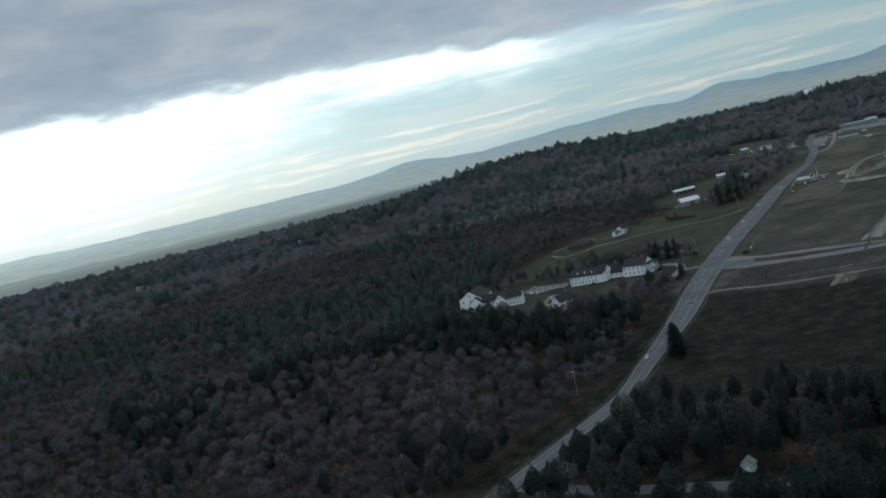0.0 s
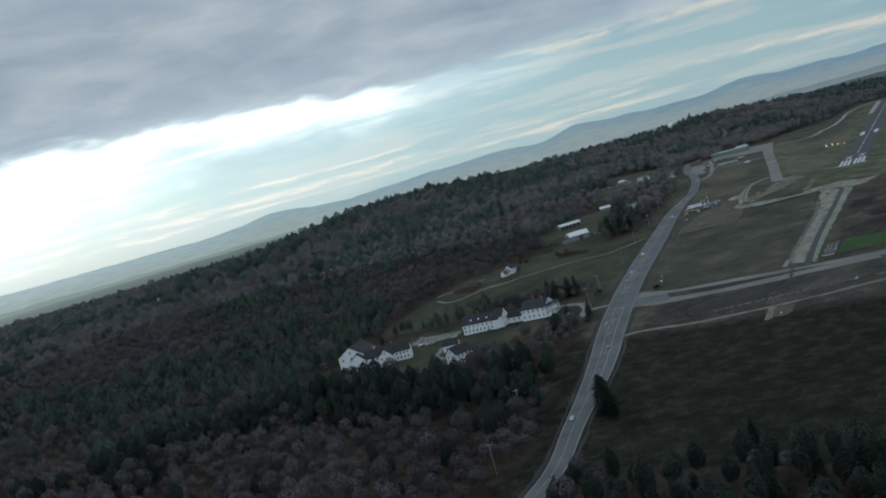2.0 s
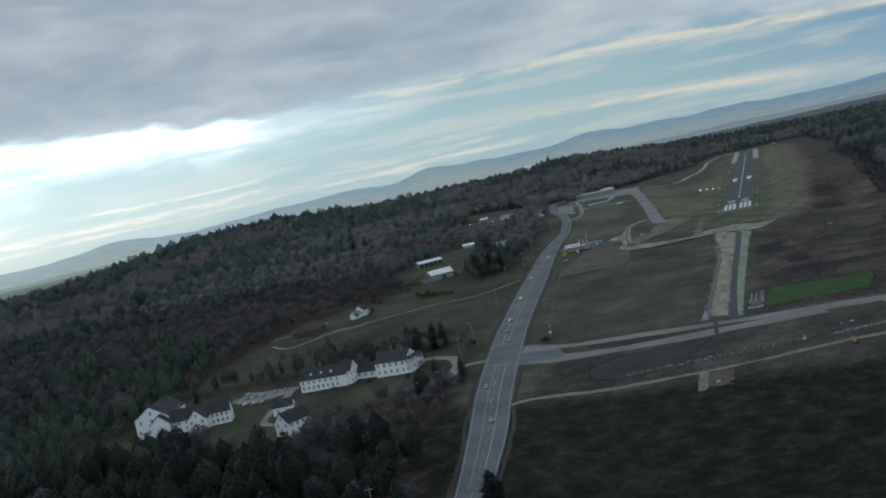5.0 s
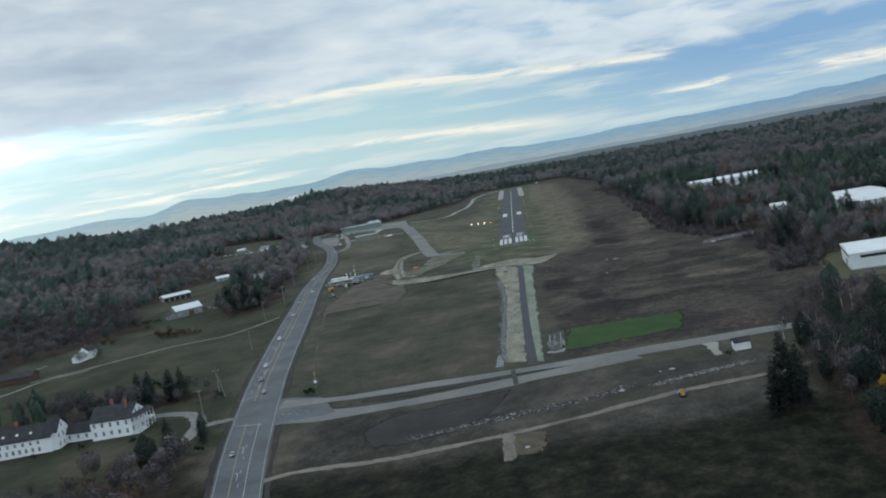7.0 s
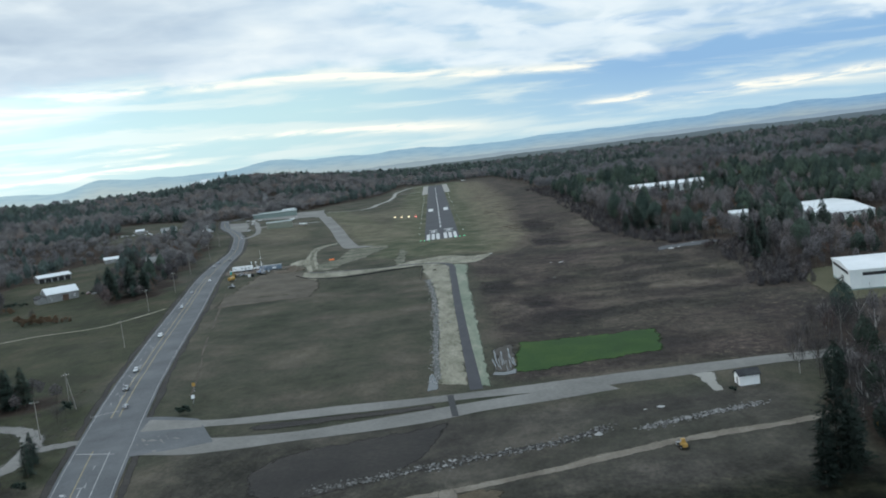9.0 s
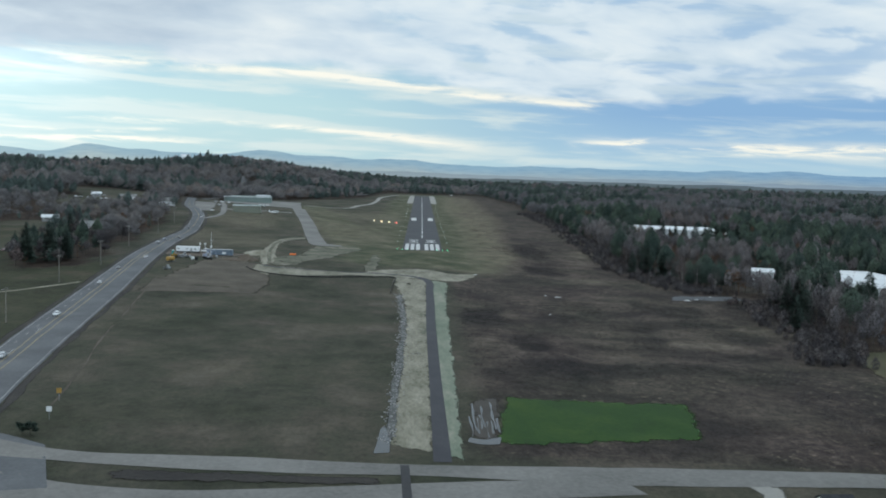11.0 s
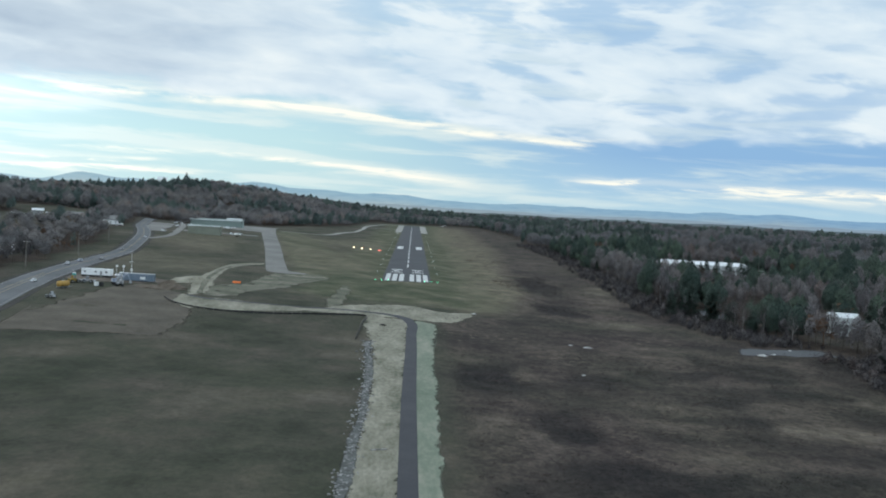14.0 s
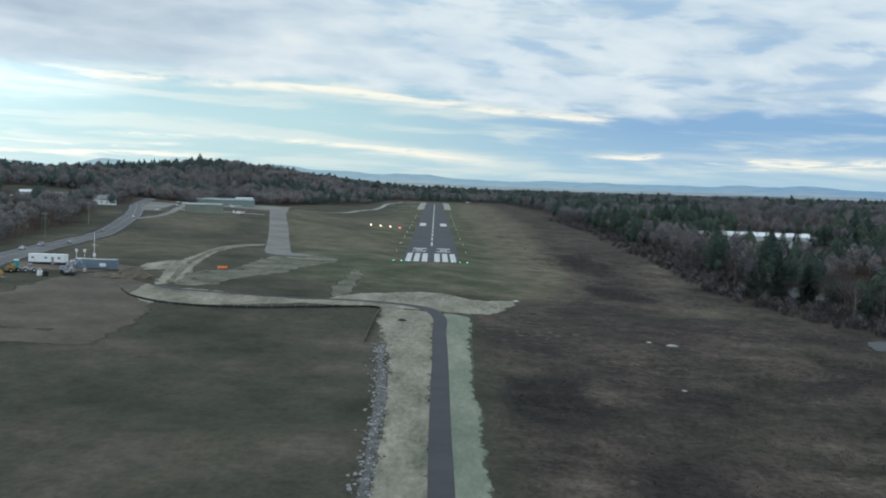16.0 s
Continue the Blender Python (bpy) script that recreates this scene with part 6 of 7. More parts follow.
b = thing("farmhouse", -229, -224, 80, "small white farmhouse with two wings", "house", size=0.85)
gable_block(b, -2, 7, -3.5, 3.5, 5.0, 7.8, WHITE_WALL, DARK_ROOF, "x")
gable_block(b, -11, -1.8, -2.8, 2.8, 2.8, 5.0, WHITE_WALL, GREY_WALL, "x")
window_row(b, "-y", -3.5, -0.5, 5.5, 3, 0.9)
window_row(b, "-y", -3.5, -0.5, 5.5, 3, 3.2, h=1.2)
window_row(b, "-y", -2.8, -9, -4, 3, 0.9)
chimney(b, 1, 0, 7.4, 9.2)

b = thing("garden_house", -248, -262, 4, "low dark-roofed house with brown walls", "house")
gable_block(b, -9, 9, -4.5, 4.5, 2.6, 4.4, BROWN_WALL, DARK_ROOF, "x")

b = thing("pole_barn", -246, -25, 37, "long open barn with a white metal roof", "barn")
gable_block(b, -10, 10, -4.5, 4.5, 3.2, 4.6, GREY_WALL, WHITE_ROOF, "x")
# black panels on the closed wall imitate shade inside open bays
for x_ in np.linspace(-8, 8, 5):
    part("bay", Geo().box(x_ - 1.5, x_ + 1.5, -4.58, -4.4, 0, 2.6), RUBBER, b, "black panel standing for a shaded open bay")

b = thing("grey_barn", -207, -122, 36, "grey barn with a white metal roof and lean-to", "barn")
gable_block(b, -7.5, 9, -5, 5.5, 4.2, 7.0, GREY_WALL, WHITE_ROOF, "x")
gable_block(b, -12, -7.3, -4, 4, 2.6, 3.8, GREY_WALL, DARK_ROOF, "y")
door(b, 2, -5, 3.4, 3.0, "-y", BROWN_WALL)
window_row(b, "-y", -5, -5.5, 7, 3, 1.4, h=1.0)

for x_, y_, r_, l_, w_, e_, rg, lab, wall, roof in (
        (-184, -10, 25, 12, 8, 4.6, 7.2, "white roadside house with a pale roof", WHITE_WALL, GREY_WALL),
        (-235, 60, 20, 10, 6, 2.6, 4.0, "low shed with a white roof", GREY_WALL, WHITE_ROOF),
        (-289, 324, 18, 8, 6, 2.6, 3.8, "small low building with a pale roof", GREY_WALL, WHITE_ROOF),
        (-258, 312, 10, 14, 8, 3.0, 4.6, "low pale building beside a car park", WHITE_WALL, GREY_WALL),
        (-222, 290, 15, 12, 8, 4.0, 6.6, "grey house beyond the bend in the highway", GREY_WALL, DARK_ROOF),
        (-208, 246, 12, 13, 8, 3.6, 6.0, "pale roadside house behind bare trees", WHITE_WALL, GREY_WALL),
        (-456, 1390, 4, 16, 10, 12.0, 17.5, "tall white house on the wooded hilltop", WHITE_WALL, WHITE_ROOF)):
    b = thing("house", x_, y_, r_, lab, "house", "houses along the highway")
    gable_block(b, -l_ / 2, l_ / 2, -w_ / 2, w_ / 2, e_, rg, wall, roof, "x")
    window_row(b, "-y", -w_ / 2, -l_ / 2 + 1.5, l_ / 2 - 1.5, max(int(l_ / 3), 3), 1.0, h=1.3)
    window_row(b, "x", l_ / 2, -w_ / 4, w_ / 4, 2, 1.0, h=1.3)

for k, (x_, y_) in enumerate(FAR_HOUSES):
    b = thing("farmstead", x_, y_, 20 + 37 * k, "small %s house among far woods" % ("white" if k % 2 else "pale grey"), "house", "houses on the wooded plain")
    gable_block(b, -6, 6, -4, 4, 5.0, 8.0, WHITE_WALL if k % 2 else GREY_WALL, DARK_ROOF if k % 3 else GREY_WALL, "x")
    window_row(b, "-y", -4, -4, 4, 4, 1.0, h=1.3)
    window_row(b, "x", 6, -2, 2, 2, 1.0, h=1.3)

b = thing("brick_tower_house", -232, 640, 10, "tall pale house on the wooded hill", "house")
gable_block(b, -6, 6, -5, 5, 8.0, 10.5, GREY_WALL, DARK_ROOF, "x")
for z_ in (2, 5.2):
    window_row(b, "-y", -5, -4, 4, 4, z_)

# hangars
b = thing("hangar", -187, 540, 4, "long grey-green metal hangar with a pale roof edge", "hangar", size=0.74)
part("wall", Geo().box(-40, 28, -11, 11, -1.5, 7.6), TEAL_ROOF, b, "grey-green metal wall")
part("roof", Geo().prism([(-11.6, 7.6), (11.6, 7.6), (11.6, 8.0), (0, 9.4), (-11.6, 8.0)], -40.6, 28.6), TEAL_ROOF, b, "grey-green metal roof")
part("roof_edge", Geo().box(-40.8, 28.8, -11.9, -11.55, 7.5, 8.2), WHITE_ROOF, b, "pale roof edge")
part("roof_house", Geo().box(6, 26, -4, 6, 8.0, 10.8), WHITE_ROOF, b, "raised white roof section")
for x_ in np.linspace(-32, 20, 6):
    part("hangar_door", Geo().box(x_ - 4.0, x_ + 4.0, -11.12, -10.9, 0, 6.2), TEAL_ROOF, b)

b = thing("tee_hangar", -135, 203, 3, "low grey-green aircraft shed with a pale roof edge", "hangar", size=0.72)
shed_wall = material("drab_metal_cladding", [(0.17, 0.18, 0.14), (0.23, 0.24, 0.19)], 0.6, 0.2, 10)
part("wall", Geo().box(-15, 14, -5, 5, -1.5, 7.4), shed_wall, b, "drab metal wall")
part("roof", Geo().prism([(-5.5, 7.4), (5.5, 7.4), (5.5, 7.8), (0, 8.5), (-5.5, 7.8)], -15.5, 14.5), TEAL_ROOF, b, "grey-green metal roof")
part("roof_edge", Geo().box(-15.6, 14.6, -5.75, -5.5, 7.3, 7.95), WHITE_ROOF, b, "pale roof edge")
for x_ in (-9.5, 0, 9.5):
    part("hangar_door", Geo().box(x_ - 4, x_ + 4, -5.1, -4.95, 0, 3.9), shed_wall, b)

# the big works building
b = thing("works_building", 0, 0, 0, "large white metal-clad industrial building with a strip window", "factory")
b.matrix_world = pose(133.5, -327.5, -6.2, 0, 0, -12)
part("wall", Geo().box(0, 70, 0, 33, -1.5, 6.6), METAL_WALL, b, "white ribbed metal cladding")
part("roof", Geo().box(-0.4, 70.4, -0.4, 33.4, 6.6, 7.1).prism([(-0.3, 7.1), (33.3, 7.1), (16.5, 8.2)], -0.3, 70.3), WHITE_ROOF, b, "white low-pitched metal roof")
part("strip_window", Geo().box(-0.06, 0.02, 3, 31, 5.1, 6.1), RUBBER, b, "dark strip window")
part("strip_window", Geo().box(4, 66, -0.12, 0.02, 4.9, 6.0), RUBBER, b, "dark strip window")
part("plinth", Geo().box(-0.08, 70.08, -0.08, 33.08, -1.5, 0.7), TEAL_ROOF, b, "grey-green plinth")
part("loading_door", Geo().box(-0.1, 0.02, 12, 16, -0.5, 3.6), GREY_WALL, b)
for k in range(11):
    part("wall_rib", Geo().box(-0.07, 0.0, 0.2 + 3.25 * k, 0.35 + 3.25 * k, 0.7, 5.1), METAL_WALL, b)

for x_, y_, r_, l_, w_, h_, lab in ((200, 226, -4, 62, 46, 7.4, "wide pale warehouse roof above the trees"), (214, -98, -8, 30, 84, 5.0, "flat pale roof among the trees"), (167.5, -92, -14, 10, 9, 7.4, "small pale metal building behind the gravel lot"), (262, 250, 5, 18, 12, 7.0, "far pale roof in the woods")):
    b = thing("warehouse", x_, y_, r_, lab, "warehouse", "warehouses in the woods")
    part("wall", Geo().box(-l_ / 2, l_ / 2, -w_ / 2, w_ / 2, -1.5, h_ - 0.8), METAL_WALL, b)
    part("roof", Geo().prism([(-w_ / 2 - 0.4, h_ - 0.8), (w_ / 2 + 0.4, h_ - 0.8), (w_ / 2 + 0.4, h_ - 0.4), (0, h_ + 1.0), (-w_ / 2 - 0.4, h_ - 0.4)], -l_ / 2 - 0.4, l_ / 2 + 0.4), WHITE_ROOF, b, "pale metal roof")
    window_row(b, "-y", -w_ / 2, -l_ / 2 + 3, l_ / 2 - 3, 8, 3, 1.5, 1.2)

b = thing("pump_shed", 67.3, -427.5, 3, "small white shed with a dark roof beside the road", "shed", size=0.85)
gable_block(b, -2.8, 2.8, -2.2, 2.2, 2.9, 4.0, WHITE_WALL, DARK_ROOF, "x")
door(b, -2.8, 0, 1.1, 2.0, "-x")
b = thing("garden_shed", 20.5, -718, 6, "small pale green-white garden shed with a grey roof", "shed", size=0.68)
gable_block(b, -2.6, 2.6, -2.4, 2.4, 3.0, 5.2, material("pale_green_boards", [(0.42, 0.48, 0.45), (0.52, 0.58, 0.55)], 0.8, 0.5, 8), GREY_WALL, "y")
door(b, 0.0, -2.4, 1.8, 2.1, "-y", TRIM)

# ---- the building site by the highway ----
b = thing("site_trailer", -111, -105, -3, "long white office trailer on blocks", "trailer", size=0.76)
part("body", Geo().box(-7, 7, -1.8, 1.8, 0.9, 3.7), WHITE_WALL, b, "white ribbed body")
part("roof", Geo().box(-7.1, 7.1, -1.9, 1.9, 3.7, 3.85), TRIM, b)
part("skirt", Geo().box(-6.9, 6.9, -1.7, 1.7, -0.6, 0.9), RUBBER, b, "solid black skirt under the body")
window_row(b, "-y", -1.8, -5.3, 4.9, 3, 2.1, 1.1, 0.8)
door(b, 2.4, -1.8, 0.9, 2.9, "-y")
b = thing("storage_container", -94.6, -112, -6, "blue-grey steel storage container", "container", size=0.9)
part("body", Geo().box(-6.6, 6.6, -1.4, 1.4, 0.25, 3.0), BLUE_BOX, b)
for k in range(22):
    part("rib", Geo().box(-6.4 + 0.6 * k, -6.15 + 0.6 * k, -1.46, -1.4, 0.4, 2.9), BLUE_BOX, b)
part("roof", Geo().box(-6.65, 6.65, -1.45, 1.45, 3.0, 3.1), STEEL, b, "pale steel roof")
part("notice", Geo().box(1.5, 3.6, -1.52, -1.46, 0.9, 1.9), TRIM, b, "white notice board")
for x_ in (-5, 5):
    part("skid", Geo().box(x_ - 0.3, x_ + 0.3, -1.4, 1.4, -0.5, 0.25), WOOD, b)


def wheel(parent, x, y, r, w):
    tyre = part("wheel", Geo().tube((x, y - w / 2, r), (x, y + w / 2, r), r, r, 14), RUBBER, parent)
    part("rim", Geo().tube((x, y - w / 2 - 0.02, r), (x, y + w / 2 + 0.02, r), r * 0.5, r * 0.5, 10), STEEL, tyre, "steel rim")


def digger(x, y, rot, label, paint):
    b = thing("excavator", x, y, rot, label, "excavator", "machines on the building site", size=0.95)
    for s in (-1, 1):
        part("track", Geo().prism([(1.0 * s - 0.28, 0.0), (1.0 * s + 0.28, 0.0), (1.0 * s + 0.28, 0.85), (1.0 * s - 0.28, 0.85)], -1.7, 1.7), RUBBER, b)
    part("turntable", Geo().tube((0, 0, 0.7), (0, 0, 1.1), 0.7, 0.7, 12), RUBBER, b)
    part("body", Geo().box(-1.9, 1.0, -1.2, 1.2, 1.1, 2.2, 0.1), paint, b)
    cab = part("cab", Geo().box(-0.2, 1.1, 0.1, 1.15, 2.1, 3.2, 0.12), paint, b)
    part("cab_glass", Geo().box(-0.1, 1.14, 0.06, 1.19, 2.45, 3.0, 0.05), GLASS, cab)
    part("boom", Geo().tube((0.9, -0.3, 1.7), (3.2, -0.3, 4.2), 0.28, 0.22, 6), paint, b)
    part("stick", Geo().tube((3.2, -0.3, 4.2), (4.7, -0.3, 1.6), 0.2, 0.16, 6), paint, b)
    part("bucket", Geo().prism([(-0.8, 0.5), (0.2, 0.5), (0.2, 1.5), (-0.8, 1.3)], 4.2, 5.0), STEEL, b)


digger(-95.5, -131, 100, "black tracked excavator at rest on dirt", CAR_PAINTS[1])
digger(-97.5, -127, 30, "dark tracked excavator on bare dirt", CAR_PAINTS[3])


DULL_YELLOW = material("muddy_yellow_paint", [(0.16, 0.11, 0.03), (0.34, 0.22, 0.04)], 0.6, 0.8, 5)


def loader(x, y, rot, label, paint, size=0.9):
    b = thing("wheel_loader", x, y, rot, label, "loader", "machines on the building site", size=size)
    part("body", Geo().box(-2.4, 0.4, -0.9, 0.9, 0.8, 1.9, 0.1), paint, b)
    part("front_frame", Geo().box(0.3, 1.8, -0.5, 0.5, 0.7, 1.5), paint, b)
    cab = part("cab", Geo().box(-0.9, 0.5, -0.75, 0.75, 1.9, 3.2, 0.12), paint, b)
    part("cab_glass", Geo().box(-0.85, 0.54, -0.79, 0.79, 2.25, 2.95, 0.06), GLASS, cab)
    for x_ in (-1.6, 1.3):
        for y_ in (-1.0, 1.0):
            wheel(b, x_, y_, 0.75, 0.5)
    for s in (-0.5, 0.5):
        part("lift_arm", Geo().tube((0.6, s, 1.7), (2.8, s, 0.8), 0.14, 0.12, 6), paint, b)
    part("bucket", Geo().prism([(-1.3, 0.2), (1.3, 0.2), (1.3, 1.3), (-1.3, 1.3)], 2.7, 3.5), STEEL, b)


loader(-111.5, -129, 60, "muddy yellow wheel loader parked on dirt", DULL_YELLOW, 0.8)
loader(-107.5, -127, 20, "dark wheel loader on bare dirt", CAR_PAINTS[1], 0.75)
loader(-105, -168.5, 140, "grey compact loader on rough grass", CAR_PAINTS[5], 0.6)
b = thing("tank_trailer", -109.6, -145, 64, "orange-yellow tank trailer on rough grass", "trailer", "machines on the building site")
shell = part("tank", Geo().tube((-1.9, 0, 1.45), (1.9, 0, 1.45), 0.95, 0.95, 18).tube((1.9, 0, 1.45), (2.25, 0, 1.45), 0.95, 0.45, 18).tube((-2.25, 0, 1.45), (-1.9, 0, 1.45), 0.45, 0.95, 18), YELLOW, b)
part("hatch", Geo().tube((0, 0, 2.36), (0, 0, 2.56), 0.32, 0.28, 12), STEEL, shell, "steel hatch")
for x_ in (-1.2, 0.0, 1.2):
    part("band", Geo().tube((x_ - 0.05, 0, 1.45), (x_ + 0.05, 0, 1.45), 0.97, 0.97, 18), DULL_YELLOW, shell)
part("chassis", Geo().box(-2.3, 2.4, -0.5, 0.5, 0.42, 0.6), STEEL, b)
part("drawbar", Geo().tube((2.3, 0, 0.5), (3.8, 0, 0.4), 0.08, 0.06, 8), STEEL, b)
for x_ in (-1.1, 0.1):
    for y_ in (-0.95, 0.95):
        wheel(b, x_, y_, 0.42, 0.26)
loader(42.5, -465, 95, "small yellow loader on the dirt track", YELLOW, 0.62)
b = thing("site_toilet", -115, -118, 10, "teal portable toilet cabin", "toilet")
part("cabin", Geo().box(-0.6, 0.6, -0.6, 0.6, 0, 2.1), TEAL, b)
part("roof", Geo().box(-0.66, 0.66, -0.66, 0.66, 2.1, 2.35, 0.2), TRIM, b)
part("door", Geo().box(-0.4, 0.4, -0.66, -0.6, 0.1, 1.95), TEAL, b)
for x_, y_ in ((-102.5, -133.5), (-100.6, -134.5)):
    b = thing("water_tank", x_, y_, 0, "pale plastic tank on dirt", "tank", "site tanks")
    part("tank", Geo().tube((0, 0, 0), (0, 0, 1.3), 0.75, 0.72, 14), TRIM if x_ < -102 else RUBBER, b)
    part("cap", Geo().tube((0, 0, 1.3), (0, 0, 1.45), 0.2, 0.2, 8), RUBBER, b)
b = thing("pickup_truck", -103, -101.5, 185, "white pickup truck beside the site trailer", "truck")
part("body", Geo().box(-2.6, 2.6, -0.95, 0.95, 0.55, 1.15, 0.06), CAR_PAINTS[0], b)
cab = part("cab", Geo().box(-0.6, 1.2, -0.88, 0.88, 1.1, 1.85, 0.18), CAR_PAINTS[0], b)
part("cab_glass", Geo().box(-0.5, 1.26, -0.92, 0.92, 1.25, 1.7, 0.12), GLASS, cab)
for x_ in (-1.7, 1.7):
    for y_ in (-0.88, 0.88):
        wheel(b, x_, y_, 0.4, 0.28)


def heap(name, x, y, r, h, mat, label, seed):
    """A loose heap with an uneven outline."""
    rng = np.random.RandomState(seed)
    g = Geo()
    rings, k = 5, 16
    v = []
    for i in range(rings):
        f = i / rings
        for j in range(k):
            a = 2 * math.pi * j / k
            rr = r * (1 - f) * (0.8 + 0.4 * rng.rand())
            v.append((math.cos(a) * rr, math.sin(a) * rr * 0.75, -0.4 + (h + 0.4) * (1 - (1 - f) ** 1.5) * (0.85 + 0.25 * rng.rand())))
    v.append((0, 0, h))
    f_ = [(i * k + j, i * k + (j + 1) % k, (i + 1) * k + (j + 1) % k, (i + 1) * k + j) for i in range(rings - 1) for j in range(k)]
    f_ += [((rings - 1) * k + j, (rings - 1) * k + (j + 1) % k, rings * k) for j in range(k)]
    ob = part(name, g.add(v, f_), mat)
    ob.matrix_world = pose(x, y, float(level(x, y)))
    return tagged(ob, label, "heap")


heap("earth_mound", -80, -126, 6.0, 2.8, DIRT, "brown heap of excavated earth", 1)
heap("earth_mound", -86, -128, 6.5, 1.2, DIRT, "low brown heap of loose earth", 2)
heap("sand_heap", -78, -90, 6, 1.2, SAND, "low pale heap of sand", 3)
heap("rubble_heap", 55.5, -174, 2.4, 0.35, SNOW, "low heap of pale rubble on heath", 4)
heap("rubble_heap", 51, -171, 1.3, 0.25, SNOW, "scatter of pale rubble on heath", 5)
heap("rubble_heap", 46, -225, 0.9, 0.3, SNOW, "small heap of pale rubble on heath", 6)
heap("rubble_heap", 25, -112, 1.5, 0.4, SNOW, "pale rubble at the gravel's edge", 7)
heap("rubble_heap", 111, -167, 2.6, 0.45, SNOW, "pale rubble beside the gravel lot", 8)
heap("rubble_heap", 115.5, -164, 1.6, 0.35, SNOW, "pale rubble beside the gravel lot", 9)
heap("rubble_heap", 125, -152, 1.5, 0.35, SNOW, "pale rubble beside the gravel lot", 10)
heap("rubble_heap", -0.5, -487, 1.4, 0.4, SNOW, "pale rubble on the scraped dirt", 9)
heap("rubble_heap", 44.3, -437.6, 2.0, 0.18, SNOW, "thin spill of pale grit on bare soil", 11)
heap("rubble_heap", 40.5, -438.4, 1.1, 0.14, SNOW, "thin spill of pale grit on bare soil", 12)
heap("rubble_heap", 27.7, -451.6, 1.2, 0.7, SNOW, "pale broken blocks on the row of boulders", 13)
b = thing("drain_slab", -1.8, -315.5, 27, "pale concrete drain slab across the sandy verge", "drain", lift=0.06, size=0.7)
for k in range(3):
    part("slab", Geo().box(-2.1 + 1.45 * k, -0.85 + 1.45 * k, -0.28, 0.28, -0.1, 0.16), STONE, b)
heap("drain_mound", -5.9, -165, 2.2, 0.5, DARK_DIRT, "dark earth round a drain in the verge", 10)


# ---- cars ----
def car(paint):
    b = new("car")
    body = Geo()
    prof = [(-2.2, 0.35), (2.2, 0.35), (2.25, 0.75), (1.95, 0.92), (-2.1, 0.98), (-2.25, 0.75)]
    v = [(x, -0.88, z) for x, z in prof] + [(x, 0.88, z) for x, z in prof]
    k = len(prof)
    body.add(v, [tuple(range(k)), tuple(range(2 * k - 1, k - 1, -1))] + [(i, i + k, (i + 1) % k + k, (i + 1) % k) for i in range(k)])
    part("body", body, paint, b)
    part("roof", Geo().box(-1.35, 0.55, -0.72, 0.72, 1.32, 1.46, 0.08), paint, b)
    part("cabin_glass", Geo().add([(-1.95, -0.8, 0.95), (1.25, -0.8, 0.92), (1.25, 0.8, 0.92), (-1.95, 0.8, 0.95), (-1.35, -0.68, 1.38), (0.5, -0.68, 1.38), (0.5, 0.68, 1.38), (-1.35, 0.68, 1.38)],
                                  [(3, 2, 1, 0), (4, 5, 6, 7), (0, 1, 5, 4), (1, 2, 6, 5), (2, 3, 7, 6), (3, 0, 4, 7)]), GLASS, b)
    for x_ in (-1.35, 1.4):
        for y_ in (-0.8, 0.8):
            wheel(b, x_, y_, 0.33, 0.22)
    for y_ in (-0.6, 0.6):
        part("headlight", Geo().box(2.18, 2.27, y_ - 0.18, y_ + 0.18, 0.62, 0.78), TRIM, b)
        part("tail_light", Geo().box(-2.27, -2.18, y_ - 0.18, y_ + 0.18, 0.68, 0.84), CAR_PAINTS[4], b)
    return b


CARS = [car(p_) for p_ in CAR_PAINTS]
NAMES = ("white", "black", "silver", "dark blue", "dark red", "grey")
parked = [(-222, -406, 100, 1), (-218.5, -400, 100, 1), (-215, -399, 100, 3), (-211, -398, 100, 1), (-213, -412, 80, 0), (-208, -413, 80, 0), (-203.5, -414, 80, 1), (-206, -395, 100, 5), (-201, -394, 100, 1), (-222, -392, 60, 5),
          (-122, -433, 30, 1), (-300, 302, 20, 0), (-295, 300, 20, 5), (-289, 301, 20, 2), (-283, 299, 20, 1), (-277, 298, 20, 2), (-271, 297, 20, 0), (-264, 296, 20, 5), (-296, 334, 20, 0), (-286, 336, 20, 2), (-270, 330, 20, 0), (-250, 326, 20, 2), (-276, 308, 110, 0), (-194, -112, 60, 4), (-190, -116, 30, 5), (-187, -110, 120, 1), (-160, 192, 60, 0), (-176, 300, 60, 0), (-182, 318, 100, 5), (-187, 366, 20, 0), (-193, 370, 20, 2), (-181, 372, 20, 0), (-175, 378, 30, 5), (-231, 319, 20, 0), (-236, 322, 20, 2)]
driving = [(-336, 0.45, 2), (-362, 0.35, 1), (-384, -0.05, 1), (-276, 0.45, 0), (-132, -0.3, 0), (-40, 0.4, 3), (-20, -0.5, 1), (-60, 0.5, 5), (55, 0.4, 1), (120, -0.5, 0), (-210, 0.45, 2), (-500, -0.1, 1), (-592, 0.4, 0), (-455, 0.5, 5), (-170, 0.5, 1)]
line_r = resample(ROAD, 1.0)
tan_r = np.gradient(line_r[:, :2], axis=0)
used = set()


def put_car(k, x, y, rot, lab, group):
    m = pose(x, y, float(level(x, y)) + 0.11, 0, 0, rot) @ Matrix.Diagonal((0.85, 0.85, 0.85, 1))
    if k not in used:
        ob, _ = CARS[k], used.add(k)
        ob.matrix_world = m
    else:
        ob = copy_thing(CARS[k], m)
    tagged(ob, lab, "car", group)


